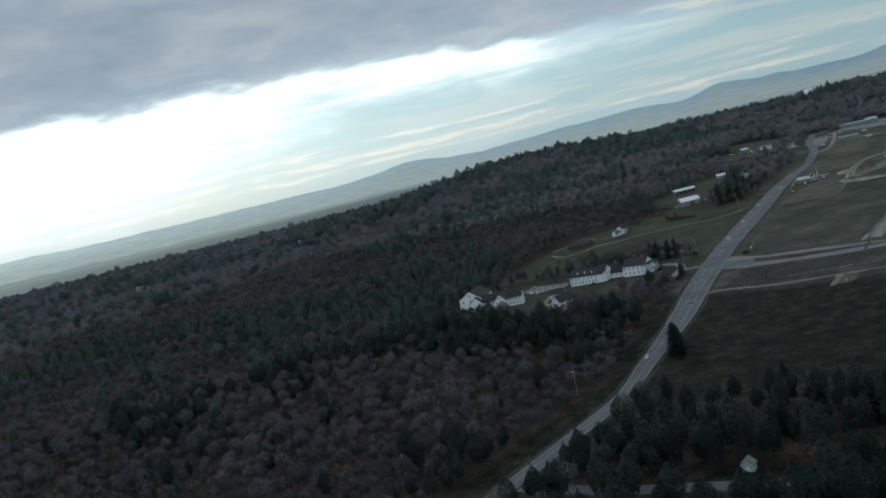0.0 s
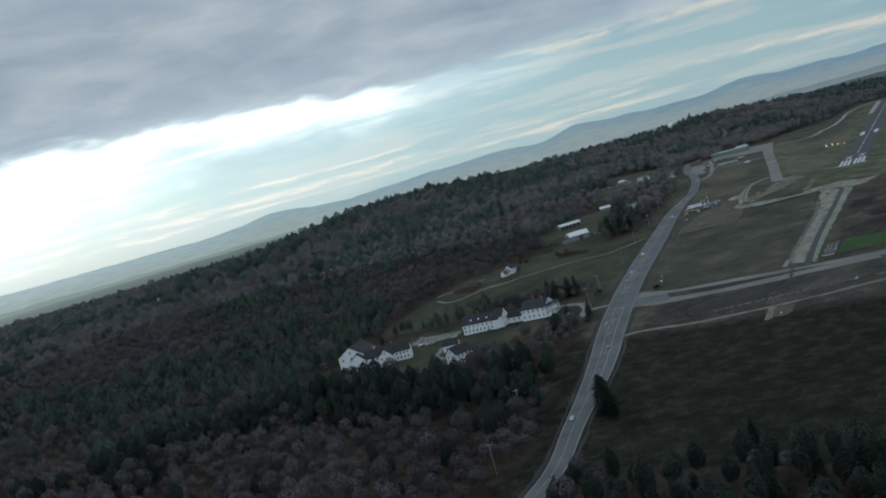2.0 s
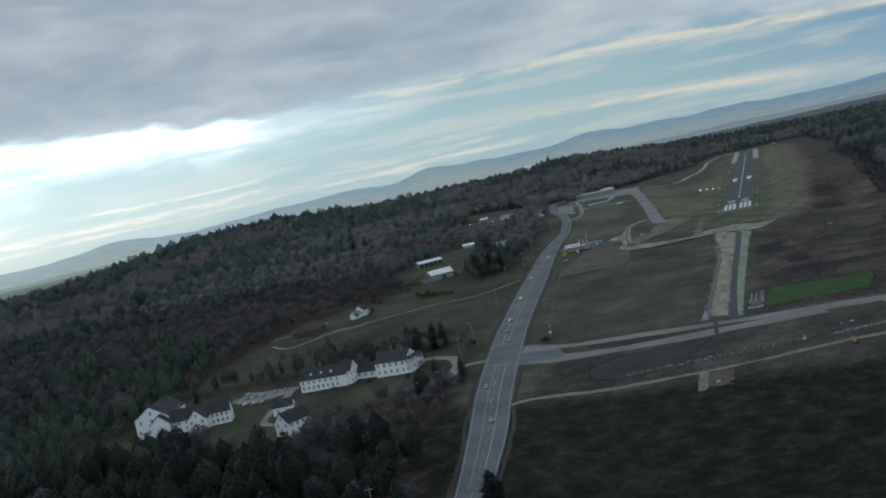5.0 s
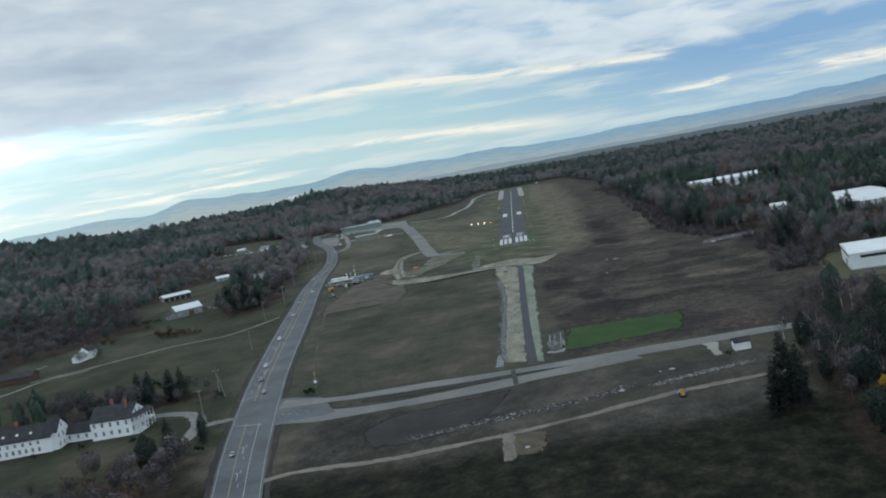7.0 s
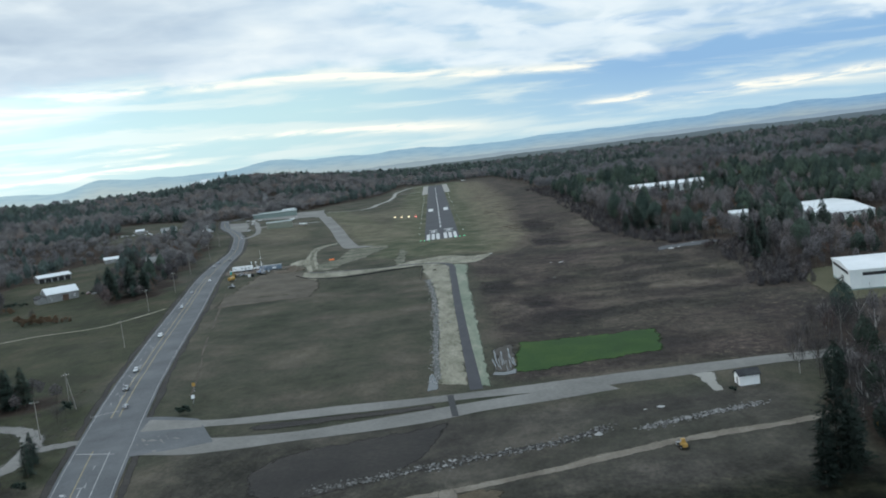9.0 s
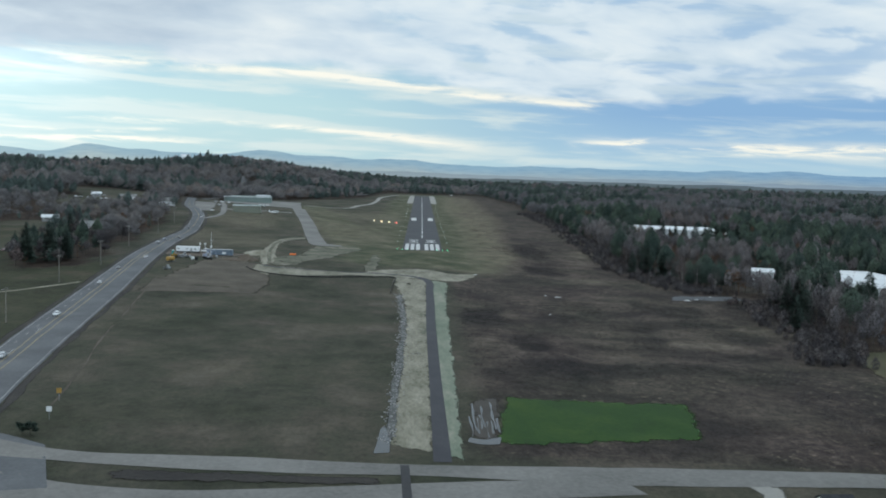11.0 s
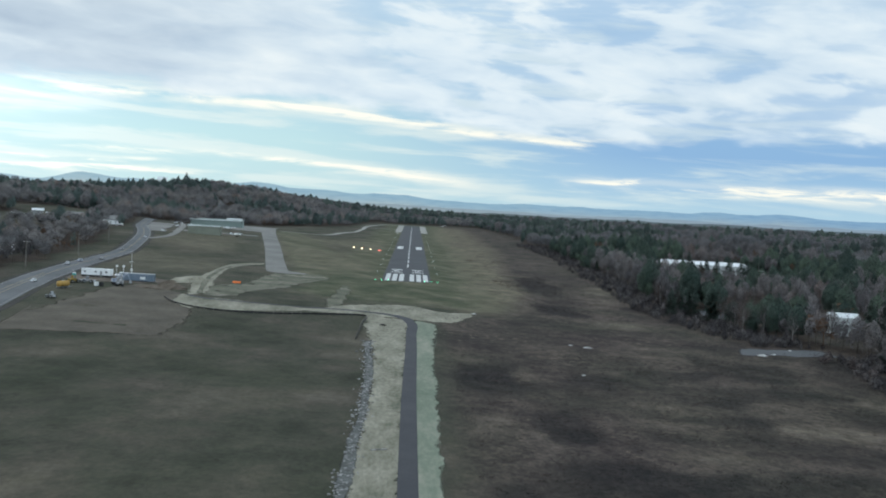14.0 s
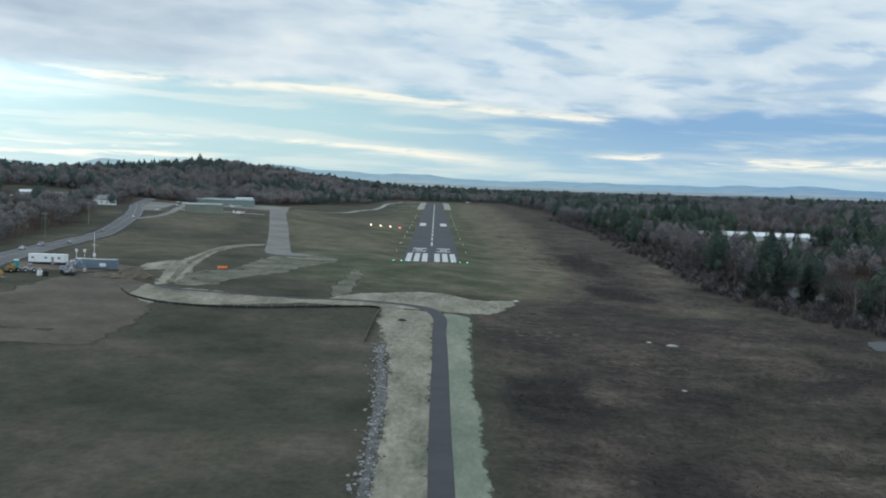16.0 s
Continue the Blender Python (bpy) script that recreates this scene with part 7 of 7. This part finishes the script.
for y_, s_, k in driving:
    i = np.argmin(abs(line_r[:, 1] - y_))
    d_ = tan_r[i] / np.linalg.norm(tan_r[i])
    x_, yy = line_r[i, 0] - d_[1] * line_r[i, 2] * s_, line_r[i, 1] + d_[0] * line_r[i, 2] * s_
    put_car(k, x_, yy, math.degrees(math.atan2(d_[1], d_[0])) + (180 if s_ > 0.2 else 0), NAMES[k] + " car on the asphalt highway", "cars on the highway")
for x_, y_, r_, k in parked:
    put_car(k, x_, y_, r_, NAMES[k] + " car parked on asphalt", "parked cars")


# ---- small aeroplanes on the ground ----
def aeroplane(x, y, rot):
    b = thing("light_aeroplane", x, y, rot, "small white high-wing aeroplane parked on asphalt", "aeroplane", "parked aeroplanes", lift=0.1, size=0.95)
    part("fuselage", Geo().tube((-1.2, 0, 1.45), (2.2, 0, 1.35), 0.62, 0.45, 10).tube((-4.8, 0, 1.75), (-1.2, 0, 1.45), 0.14, 0.62, 10), TRIM, b)
    part("wing", Geo().box(-0.4, 1.1, -5.4, 5.4, 2.15, 2.32, 0.05), WHITE_WALL, b)
    part("tailplane", Geo().box(-5.0, -4.1, -1.6, 1.6, 1.75, 1.84), WHITE_WALL, b)
    part("fin", Geo().prism([(-0.06, 1.8), (0.06, 1.8), (0.04, 3.1), (-0.04, 3.1)], -5.1, -4.3), WHITE_WALL, b)
    part("windscreen", Geo().box(0.2, 1.25, -0.5, 0.5, 1.7, 2.15, 0.08), GLASS, b)
    part("propeller", Geo().box(2.24, 2.3, -0.07, 0.07, 0.45, 2.25), RUBBER, b)
    for s in (-1, 1):
        part("strut", Geo().tube((0.3, 0.45 * s, 1.0), (0.4, 2.8 * s, 2.2), 0.05, 0.05, 5), WHITE_WALL, b)
        wheel(b, -0.1, 1.15 * s, 0.26, 0.16)
        part("leg", Geo().tube((0, 0.35 * s, 1.0), (-0.1, 1.1 * s, 0.26), 0.05, 0.05, 5), STEEL, b)
    wheel(b, 1.7, 0, 0.22, 0.14)
    part("nose_leg", Geo().tube((1.7, 0, 0.2), (1.7, 0, 1.0), 0.05, 0.05, 5), STEEL, b)


aeroplane(-115, 208, 35)
aeroplane(-137, 300, 70)
aeroplane(48, 1085, 80)


# ---- airfield lamps ----
for k in range(4):
    b = thing("approach_slope_light", -39.5 + 6.1 * k, 250, 0, "glowing %s approach slope lamp on short legs" % ("white" if k < 3 else "red"), "airfield light", "approach slope lights")
    part("housing", Geo().box(-0.7, 0.7, -0.5, 0.7, 0.45, 1.0), ORANGE, b)
    part("lens", Geo().box(-0.62, 0.62, -0.56, -0.5, 0.5, 0.98), LAMP_WHITE if k < 3 else LAMP_RED, b, "glowing lens")
    for x_ in (-0.5, 0.5):
        part("leg", Geo().tube((x_, 0, -0.2), (x_, 0, 0.45), 0.04, 0.04, 6), STEEL, b)


def edge_lamp(x, y, mat, label, group):
    b = thing("runway_light", x, y, 0, label, "airfield light", group, lift=0.05)
    part("stem", Geo().tube((0, 0, -0.2), (0, 0, 0.35), 0.05, 0.05, 6), STEEL, b)
    part("lamp", Geo().tube((0, 0, 0.35), (0, 0, 0.65), 0.22, 0.16, 8), mat, b, "small glowing lamp")


for s in (-1, 1):
    for k in range(1, 14):
        edge_lamp(s * 15.5, 55 * k, LAMP_EDGE, "small white runway edge lamp on a stem", "runway edge lights")
    for x_ in (8.5, 11.5, 14.5):
        edge_lamp(s * x_, -3, LAMP_GREEN, "small green threshold lamp on a stem", "threshold lights")


# ---- poles, wires, signs, fences ----
def pole(x, y, tall, arm_rot, label="weathered wooden utility pole with a crossarm"):
    b = thing("utility_pole", x, y, arm_rot, label, "pole", "poles along the highway")
    part("post", Geo().tube((0, 0, -0.8), (0, 0, tall), 0.16, 0.11, 8), WOOD, b)
    part("crossarm", Geo().box(-1.2, 1.2, -0.06, 0.06, tall - 0.8, tall - 0.65), WOOD, b)
    for x_ in (-1.1, -0.4, 0.4, 1.1):
        part("insulator", Geo().tube((x_, 0, tall - 0.65), (x_, 0, tall - 0.45), 0.06, 0.04, 6), TRIM, b)
    return Vector((x, y, float(level(x, y)) + tall - 0.45))


tops = [pole(x_, y_, 10.5, 12) for x_, y_ in ((-70, -640), (-84, -580), (-92, -520), (-102, -460), (-110, -405), (-113, -374), (-122, -290), (-135, -209), (-135, -160), (-146, -80), (-152, 0), (-162, 80))]
for a, b2 in zip(tops, tops[1:]):
    g = Geo()
    pts = [a.lerp(b2, f) - Vector((0, 0, 4 * 0.012 * (b2 - a).length * f * (1 - f))) for f in np.linspace(0, 1, 9)]
    for p0, p1 in zip(pts, pts[1:]):
        g.tube(p0, p1, 0.03, 0.03, 3)
    tagged(part("overhead_wire", g, RUBBER), "thin black overhead wire between utility poles", "wire", "overhead wires")
b = thing("pole_brace", -110.5, -376, 0, "leaning wooden brace pole beside a utility pole", "pole")
part("post", Geo().tube((0, 0, -0.5), (-2.2, 1.8, 9.0), 0.15, 0.11, 8), WOOD, b)
b = thing("wind_mast", -104, -86, 0, "slim white mast with instruments behind the trailers", "mast")
part("post", Geo().tube((0, 0, -0.5), (0, 0, 8.5), 0.09, 0.05, 8), TRIM, b)
part("arm", Geo().tube((-1.0, 0, 4.6), (1.0, 0, 4.6), 0.05, 0.05, 6), TRIM, b)
part("instrument_box", Geo().box(-0.35, 0.35, -0.3, 0.3, 1.0, 2.0), TRIM, b)
for x_ in (-107, -109.5):
    b = thing("instrument_post", x_, -86, 0, "white instrument post with a box", "mast", "weather instruments")
    part("post", Geo().tube((0, 0, -0.5), (0, 0, 3.2), 0.1, 0.08, 8), TRIM, b)
    part("box", Geo().box(-0.35, 0.35, -0.3, 0.3, 2.3, 3.1), TRIM, b)
b = thing("orange_barrier", -63.5, -90, 20, "orange plastic barrier lying on grass", "barrier", size=0.7)
part("panel", Geo().prism([(-1.1, -0.1), (1.1, -0.1), (0.5, 1.0), (-0.5, 1.0)], -2.0, 2.0), ORANGE, b)
part("foot", Geo().box(-2.2, 2.2, -1.3, 1.3, -0.2, 0.1), RUBBER, b)
for x_, y_, mat, lab in ((-76, -377, YELLOW, "yellow road sign on a steel post"), (-73, -391, TRIM, "white sign board on posts")):
    b = thing("road_sign", x_, y_, 8, lab, "sign", "roadside signs")
    part("post", Geo().tube((0, 0, -0.4), (0, 0, 2.6), 0.06, 0.06, 6), STEEL, b)
    part("panel", Geo().box(-0.5, 0.5, -0.1, -0.05, 1.6, 2.6), mat, b)

# black silt fence round the field's head
SILT_LINE = [(-76, -150), (-70, -161), (-57, -167.5), (-43, -165), (-28, -157), (-12.5, -148.5), (-12.2, -165), (-12.4, -196)]
fence = new("silt_fence")
fence.matrix_world = pose(0, 0, 0)
tagged(fence, "low black fabric silt fence on wooden stakes", "fence")
r = resample(SILT_LINE, 3)
for p0, p1 in zip(r, r[1:]):
    z0, z1 = float(level(*p0)), float(level(*p1))
    d_ = np.array([-(p1 - p0)[1], (p1 - p0)[0]]) / np.linalg.norm(p1 - p0) * 0.04
    q = [(*(p0 - d_), z0 - 0.1), (*(p1 - d_), z1 - 0.1), (*(p1 + d_), z1 - 0.1), (*(p0 + d_), z0 - 0.1), (*(p0 - d_), z0 + 0.5), (*(p1 - d_), z1 + 0.5), (*(p1 + d_), z1 + 0.5), (*(p0 + d_), z0 + 0.5)]
    part("fabric", Geo().add(q, [(3, 2, 1, 0), (4, 5, 6, 7), (0, 1, 5, 4), (1, 2, 6, 5), (2, 3, 7, 6), (3, 0, 4, 7)]), SILT, fence)
    part("stake", Geo().box(p0[0] - 0.05, p0[0] + 0.05, p0[1] - 0.05, p0[1] + 0.05, z0 - 0.2, z0 + 1.0), WOOD, fence)


# ---- stones ----
def stone_mesh(seed):
    r_ = np.random.RandomState(seed)
    b_ = bmesh.new()
    bmesh.ops.create_icosphere(b_, subdivisions=1, radius=1)
    for v in b_.verts:
        v.co *= 0.75 + 0.45 * r_.rand()
        v.co.z *= 0.7
    m = bpy.data.meshes.new("boulder")
    b_.to_mesh(m)
    b_.free()
    m.materials.append(STONE)
    return m


STONES = [stone_mesh(s) for s in range(6)]
bank_lines = [("riprap_bank", "bank of grey riprap boulders along the verge", [(-8.8, -195), (-6.1, -270), (-6.1, -330), (-6.7, -400)], 280, 1.7, 0.32),
              ("boulder_row", "row of grey boulders heaped along the dirt track", [(-32, -466), (-11, -461), (2, -457.5), (15, -455), (28, -449), (31, -447)], 250, 2.0, 0.34),
              ("boulder_row", "row of grey boulders beside the sandy track", [(37, -451), (50, -447), (66, -443)], 130, 1.6, 0.32)]
rng = np.random.RandomState(9)
for name, lab, ln, count, wide, size in bank_lines:
    root = new(name)
    root.matrix_world = pose(0, 0, 0)
    tagged(root, lab, "boulders")
    pts = resample(ln, 0.5)
    for k in range(count):
        c = pts[rng.randint(len(pts))][:2] + rng.normal(size=2) * wide * 0.5
        ob = new("boulder", STONES[rng.randint(6)])
        ob.parent = root
        s = size * (0.6 + 0.9 * rng.rand() ** 2)
        ob.matrix_local = pose(c[0], c[1], float(level(*c)) + 0.15 * s, 0, 0, rng.rand() * 360) @ Matrix.Diagonal((s * (0.8 + 0.5 * rng.rand()), s, s * 0.8, 1))


# small stones between the boulders
for k_, (name, lab, ln, count, wide, size) in enumerate(bank_lines):
    pts = resample(ln, 0.5)
    v_ = np.array([v.co for v in STONES[k_].vertices])
    f_ = np.array([list(p_.vertices) for p_ in STONES[k_].polygons])
    c_ = pts[rng.randint(len(pts), size=420)][:, :2] + rng.normal(size=(420, 2)) * wide * 0.55
    spots_ = np.stack([c_[:, 0], c_[:, 1], level(c_[:, 0], c_[:, 1]) + 0.05, 0.12 + 0.16 * rng.rand(420), rng.rand(420)], -1)
    scatter("stone_rubble", [(v_, f_)], spots_, STONE, "small broken stones between the boulders", "rubble", seed=k_)
    a_, b_ = ribbon(ln, wide * 1.25)
    sheet("bank_soil", a_, b_, DARK_DIRT if k_ else CRUSHED, 0.09, "dark soil under a bank of stones" if k_ else "pale crushed stone under riprap boulders", "dirt", ragged=0.5, step=2)


# ---- single trees and bushes ----
def tree(name, x, y, made, crown_mat, label, scale=1.0, trunk_mat=None, group="", tint=0.5, sunk=0.0):
    root = new(name)
    root.matrix_world = pose(x, y, float(height(x, y)) - sunk, 0, 0, (x * 37 + y * 11) % 360) @ Matrix.Diagonal((scale, scale, scale, 1))
    tagged(root, label, "tree" if "bush" not in name else "bush", group)
    (wv, wf), (cv, cf) = made
    t_ = new("trunk", fast_mesh("trunk", wv, wf, [trunk_mat or BARK]))
    c_ = new("crown", fast_mesh("crown", cv, cf, [crown_mat], [("tint", "FLOAT", np.full(len(cv), tint))]))
    t_.parent = c_.parent = root


r0 = np.random.RandomState(77)
PINES = [pine_tree(r0, 14, 24, 34, 0.24, 0.06, 0.5) for _ in range(3)]
BARES = [bare_tree(r0, 11.5, 520, 0.11, 0.26, 11, 5) for _ in range(4)]
LEAFY = [leafy_tree(r0, 9, 1100, 0.34, 0.6) for _ in range(2)]
for i, (x_, y_, s_) in enumerate(((-134, -366, 0.72), (-143, -368, 0.75), (-149, -370, 0.6), (-103, -428, 0.6), (-101, -436, 0.6), (-161, -380, 0.7), (64.5, -489, 1.42), (69, -484, 1.05), (61, -492, 0.9),
                                    (31, -676, 1.0), (40, -668, 0.9), (48, -684, 1.05), (24, -690, 0.85), (11, -642, 0.7), (52, -640, 0.85),
                                   (-186, -62, 0.8), (-192, -44, 0.75), (-176, -36, 0.7), (-196, -16, 0.8), (-206, 12, 0.8), (-180, 4, 0.7), (-168, -386, 0.6), (-158, -384, 0.55), (-150, -358, 0.95), (-147, -354, 0.85), (-152, -353, 0.8), (-134, -366, 0.95), (-131, -362, 0.9), (-137, -361, 0.8), (-245, -400, 0.7), (-110, -440, 0.8), (-160, -150, 1.25), (-166, -158, 1.1), (-154, -146, 1.0), (-171, -146, 1.2), (-163, -138, 1.15), (-176, -134, 1.0))):
    tree("pine_tree", x_, y_, PINES[i % 3], SHADED_NEEDLES if y_ < -478 else NEEDLES, "dark green pine with drooping uneven tiers", s_, group="single pines", tint=0.15 + 0.5 * ((i * 7) % 5) / 5)
for i, (x_, y_, s_) in enumerate(((78, -467, 0.95), (82, -458, 0.9), (76, -471, 0.8), (86, -470, 1.0), (88, -404, 0.9), (84, -412, 0.8), (92, -418, 1.0), (96, -440, 0.9), (100, -452, 1.0), (90, -484, 0.9), (83, -434, 0.7), (80, -480, 1.0), (84, -488, 1.0), (92, -474, 1.1), (95, -462, 1.0), (98, -478, 1.1), (88, -446, 0.9), (94, -430, 0.9), (100, -412, 0.9), (92, -400, 0.8),
                                   (-178, -60, 0.9), (-184, -72, 1.0), (-176, -22, 0.9), (-192, -24, 0.9), (-172, -6, 0.8), (-200, 2, 0.9), (-210, 22, 0.9), (-186, 14, 0.9), (-214, 48, 0.9), (-204, 30, 0.8), (-236, 26, 0.9), (-196, -86, 0.9), (-188, -96, 0.8), (-173, -46, 0.9), (-190, -52, 1.0), (-181, -36, 0.95), (-168, -70, 0.8), (-195, -190, 0.7), (-214, -245, 0.8), (-222, -248, 0.85), (-216, -236, 0.75), (-110, -392, 0.6),
                                   (-250, -470, 0.8), (-225, -462, 0.7), (-231, -334, 0.8), (-222, -338, 0.85), (-214, -336, 0.9), (-206, -337, 0.85), (-198, -340, 0.9), (-190, -342, 0.95), (-182, -342, 0.9), (-174, -346, 0.85), (-166, -350, 0.9), (-159, -354, 0.8), (-198, -470, 0.75), (-172, -495, 0.8), (-140, -470, 0.8), (-120, -455, 0.7), (-12, -690, 0.8), (-25, -640, 0.7), (-31, -660, 0.8))):
    pale = i in (1, 3, 9, 13, 16)
    tree("bare_tree", x_, y_, BARES[i % 4], TWIGS, "leafless %s hardwood with fine upswept twigs" % ("pale-barked" if pale else "grey-brown"), s_, BIRCH if pale else None, "single bare trees", 0.3 + 0.6 * ((i * 3) % 7) / 7)
for x_, y_, s_, m_, lab in ((82, -505, 1.1, GOLD, "golden-leaved autumn tree among bare hardwoods"), (86, -498, 0.9, GOLD, "golden-leaved autumn tree among bare hardwoods"), (80, -474, 0.6, GOLD, "thin golden-leaved autumn tree"), 
                           (-262, -372, 1.0, RUSSET, "russet tree at the woods' edge"), (-5, -716, 0.8, RUSSET, "russet tree over the side lane"), (34, -722, 0.8, RUSSET, "russet tree by the garden shed"),
                           (-14, -700, 0.7, RUSSET, "russet tree over the side lane"), (-190, 60, 0.9, RUSSET, "russet tree by the highway"), (-200, 130, 1.0, AMBER, "golden tree by the highway")):
    tree("autumn_tree", x_, y_, LEAFY[int(x_) % 2], m_, lab, s_, group="autumn trees", tint=0.55)
r1 = np.random.RandomState(88)
LOW_LEAFY = [leafy_tree(r1, 6, 1500, 0.5, 0.42) for _ in range(3)]
for i, (x_, y_, s_) in enumerate(((-200, -194, 1.2), (-194, -198, 1.0), (-188, -199, 1.3), (-181, -202, 1.0), (-175, -203, 0.8), (-236, -184, 1.0), (-230, -188, 0.8), (-222, -150, 0.9))):
    tree("autumn_bush", x_, y_, LOW_LEAFY[i % 3], AMBER, "spreading russet bush beside the farm", s_, group="autumn bushes", tint=0.25 + 0.12 * (i % 4), sunk=1.9 * s_)
BROAD_EVERGREENS = [pine_tree(r1, 12, 24, 44, 0.34, 0.06, 0.5) for _ in range(2)]
for i, (x_, y_, s_) in enumerate(((-52, -580, 1.0), (-48, -588, 1.1), (-45, -594, 0.95), (-54, -572, 0.7))):
    tree("hemlock_tree", x_, y_, BROAD_EVERGREENS[i % 2], SHADED_NEEDLES, "broad dark evergreen beside the highway", s_, group="roadside evergreens", tint=0.4)
for i in range(58):
    x_, y_ = 79 + 30 * r1.rand(), -476 + 92 * r1.rand()
    if abs(y_ + 413) < 9 or (y_ > -418 and x_ < 93):
        continue
    pale = i % 5 == 0
    tree("bare_tree", x_, y_, BARES[i % 4], TWIGS, "leafless %s hardwood with fine upswept twigs" % ("pale-barked" if pale else "grey-brown"), 0.8 + 0.5 * r1.rand(), BIRCH if i % 4 == 0 else GREY_BIRCH if i % 4 == 1 else None, "single bare trees", r1.rand())
# bare hardwoods and pines before the wide warehouse
for i in range(12):
    x_, y_ = 176 + 4.6 * i + 2 * r1.rand(), 172 + 14 * r1.rand()
    tree("bare_tree", x_, y_, BARES[i % 4], MAPLE_TWIGS, "leafless grey-brown hardwood before a warehouse", 0.72 + 0.2 * r1.rand(), None, "single bare trees", r1.rand())
# taller trees along the edge of the eastern woods
for i, (x_, y_, s_) in enumerate(((118, -60, 1.15), (122, -76, 1.05), (116, -46, 1.0), (142, -186, 1.2), (147, -196, 1.1), (150, -206, 1.2), (141, -200, 1.0), (128, 40, 1.1), (126, 16, 1.0), (133, 70, 1.1), (130, -238, 1.0), (138, -226, 1.1), (156, -182, 1.0), (157, -198, 1.15), (166, -208, 1.1), (161, -160, 1.2), (167, -129, 1.15), (170, -110, 1.1), (183, -177, 1.2), (172, -150, 1.1), (155, -218, 1.0), (164, -176, 1.15), (110, -58, 0.9), (186, 196, 1.1), (206, 150, 1.0), (185, 152, 1.0), (194, 160, 1.02), (203, 164, 1.08), (212, 158, 1.06), (220, 168, 1.1), (178, 140, 0.9), (230, 150, 1.1))):
    tree("pine_tree", x_, y_, PINES[i % 3], NEEDLES, "tall dark green pine at the edge of the woods", s_, group="single pines", tint=0.3 + 0.05 * (i % 5))
for i in range(34):
    y_ = -300 + 330 * r1.rand()
    x_ = float(np.interp(y_, [-345, -260, -180, -120, -37, 40], [112, 134, 140, 124, 112, 118])) + 7 * r1.rand()
    if inside(GRAVEL_LOT, x_, y_) or inside(POND_LOT, x_, y_) or inside(WORKS, x_, y_):
        continue
    tree("bare_tree", x_, y_, BARES[i % 4], TWIGS, "tall leafless hardwood %s at the woods' edge" % ("with a pale trunk" if i % 2 else "with a grey trunk"), 1.0 + 0.4 * r1.rand(), GREY_BIRCH if i % 2 else None, "trees along the woods' edge", r1.rand())
low = [leafy_tree(r0, 3.4, 700, 0.42, 0.5) for _ in range(2)]
for x_, y_, s_ in ((-72.5, -402, 1.0), (-74.5, -401, 0.8), (-112, -380, 1.2), (-98, -448, 1.0), (62, -434, 0.6), (-150, -415, 0.8), (-166, -416, 0.8), (-130, -420, 0.8), (-205, -460, 1.0), (-239, -460, 1.1), *[(-252 + 3.3 * k, -126 - 1.1 * k, 0.75 + 0.1 * (k % 3)) for k in range(11)], *[(-165 + 4.5 * k, -322 - 4.0 * k, 1.0 + 0.15 * (k % 3)) for k in range(5)], *[(-196 + 4 * k, -116 + 1.5 * k, 0.7) for k in range(6)]):
    tree("bush", x_, y_, low[int(abs(x_)) % 2], NEEDLES, "rounded dark green bush on rough grass", s_, group="bushes", tint=0.5)

# low scrub on the heath
rng = np.random.RandomState(31)
sx, sy = 12 + rng.rand(60000) * 130, -405 + rng.rand(60000) * 720
edge = np.interp(sy, [-400, -340, -180, -37, 330], [86, 108, 144, 114, 126])
ok = (sx < edge + 4) & (rng.rand(len(sx)) < scrubby(sx, sy) * 0.7 + 0.02) & ~((sx < 64) & (sy < -355)) & (sx > 13 + 26 * (sy > -130)) & (wooded(sx, sy) < 0.5)
scrub = [bare_tree(np.random.RandomState(5 + i), 2.2, 13, 0.22, 0.5, 4)[1] for i in range(3)]
scatter("heath_scrub", scrub, np.stack([sx, sy, height(sx, sy) - 0.4, 0.35 + 0.55 * rng.rand(len(sx)), rng.rand(len(sx))], -1)[ok], SCRUB_TWIGS, "low leafless scrub on the heath", "scrub", seed=4)
fx, fy = -42 + rng.rand(5200) * 118, -655 + rng.rand(5200) * 172
fk = (wave(fx, fy, 16, 81) * 0.6 + wave(fx, fy, 6, 82) * 0.4 > 0.50) & (wooded(fx, fy) < 0.5) & (abs(fx) + abs(fy + 484) > 18)
scatter("rough_growth", scrub, np.stack([fx, fy, height(fx, fy) - 0.3, 0.3 + 0.45 * rng.rand(len(fx)), rng.rand(len(fx))], -1)[fk], SCRUB_TWIGS, "low dark growth on rough grass", "scrub", seed=9)
# brush along the woods' edge, the ditch and the road banks
bx, by = np.concatenate([84 + rng.rand(5200) * 95, -120 + rng.rand(700) * 60]), np.concatenate([-410 + rng.rand(5200) * 380, -480 + rng.rand(700) * 120])
rim = np.interp(by, [-345, -260, -180, -120, -37], [88, 118, 126, 110, 100])
kb = np.where(bx > 0, (bx > rim) & (wooded(bx, by) < 0.5) & ~inside(WORKS, bx, by) & ((by > -300) | (bx < 100) | (rng.rand(len(bx)) < 0.25)) & ~inside(GRAVEL_LOT, bx, by), (abs(bx - road_x(by)) > 12) & (bx < road_x(by)) & (wooded(bx, by) < 0.5) & (wave(bx, by, 12, 71) > 0.5))
brush = [bare_tree(np.random.RandomState(15 + i), 4.2, 40, 0.16, 0.42, 4)[1] for i in range(3)]
scatter("edge_brush", brush, np.stack([bx, by, height(bx, by) - 0.4, 0.45 + 0.6 * rng.rand(len(bx)), 0.2 + 0.7 * rng.rand(len(bx))], -1)[kb], TWIGS, "leafless brush along the woods and banks", "brush", seed=8)
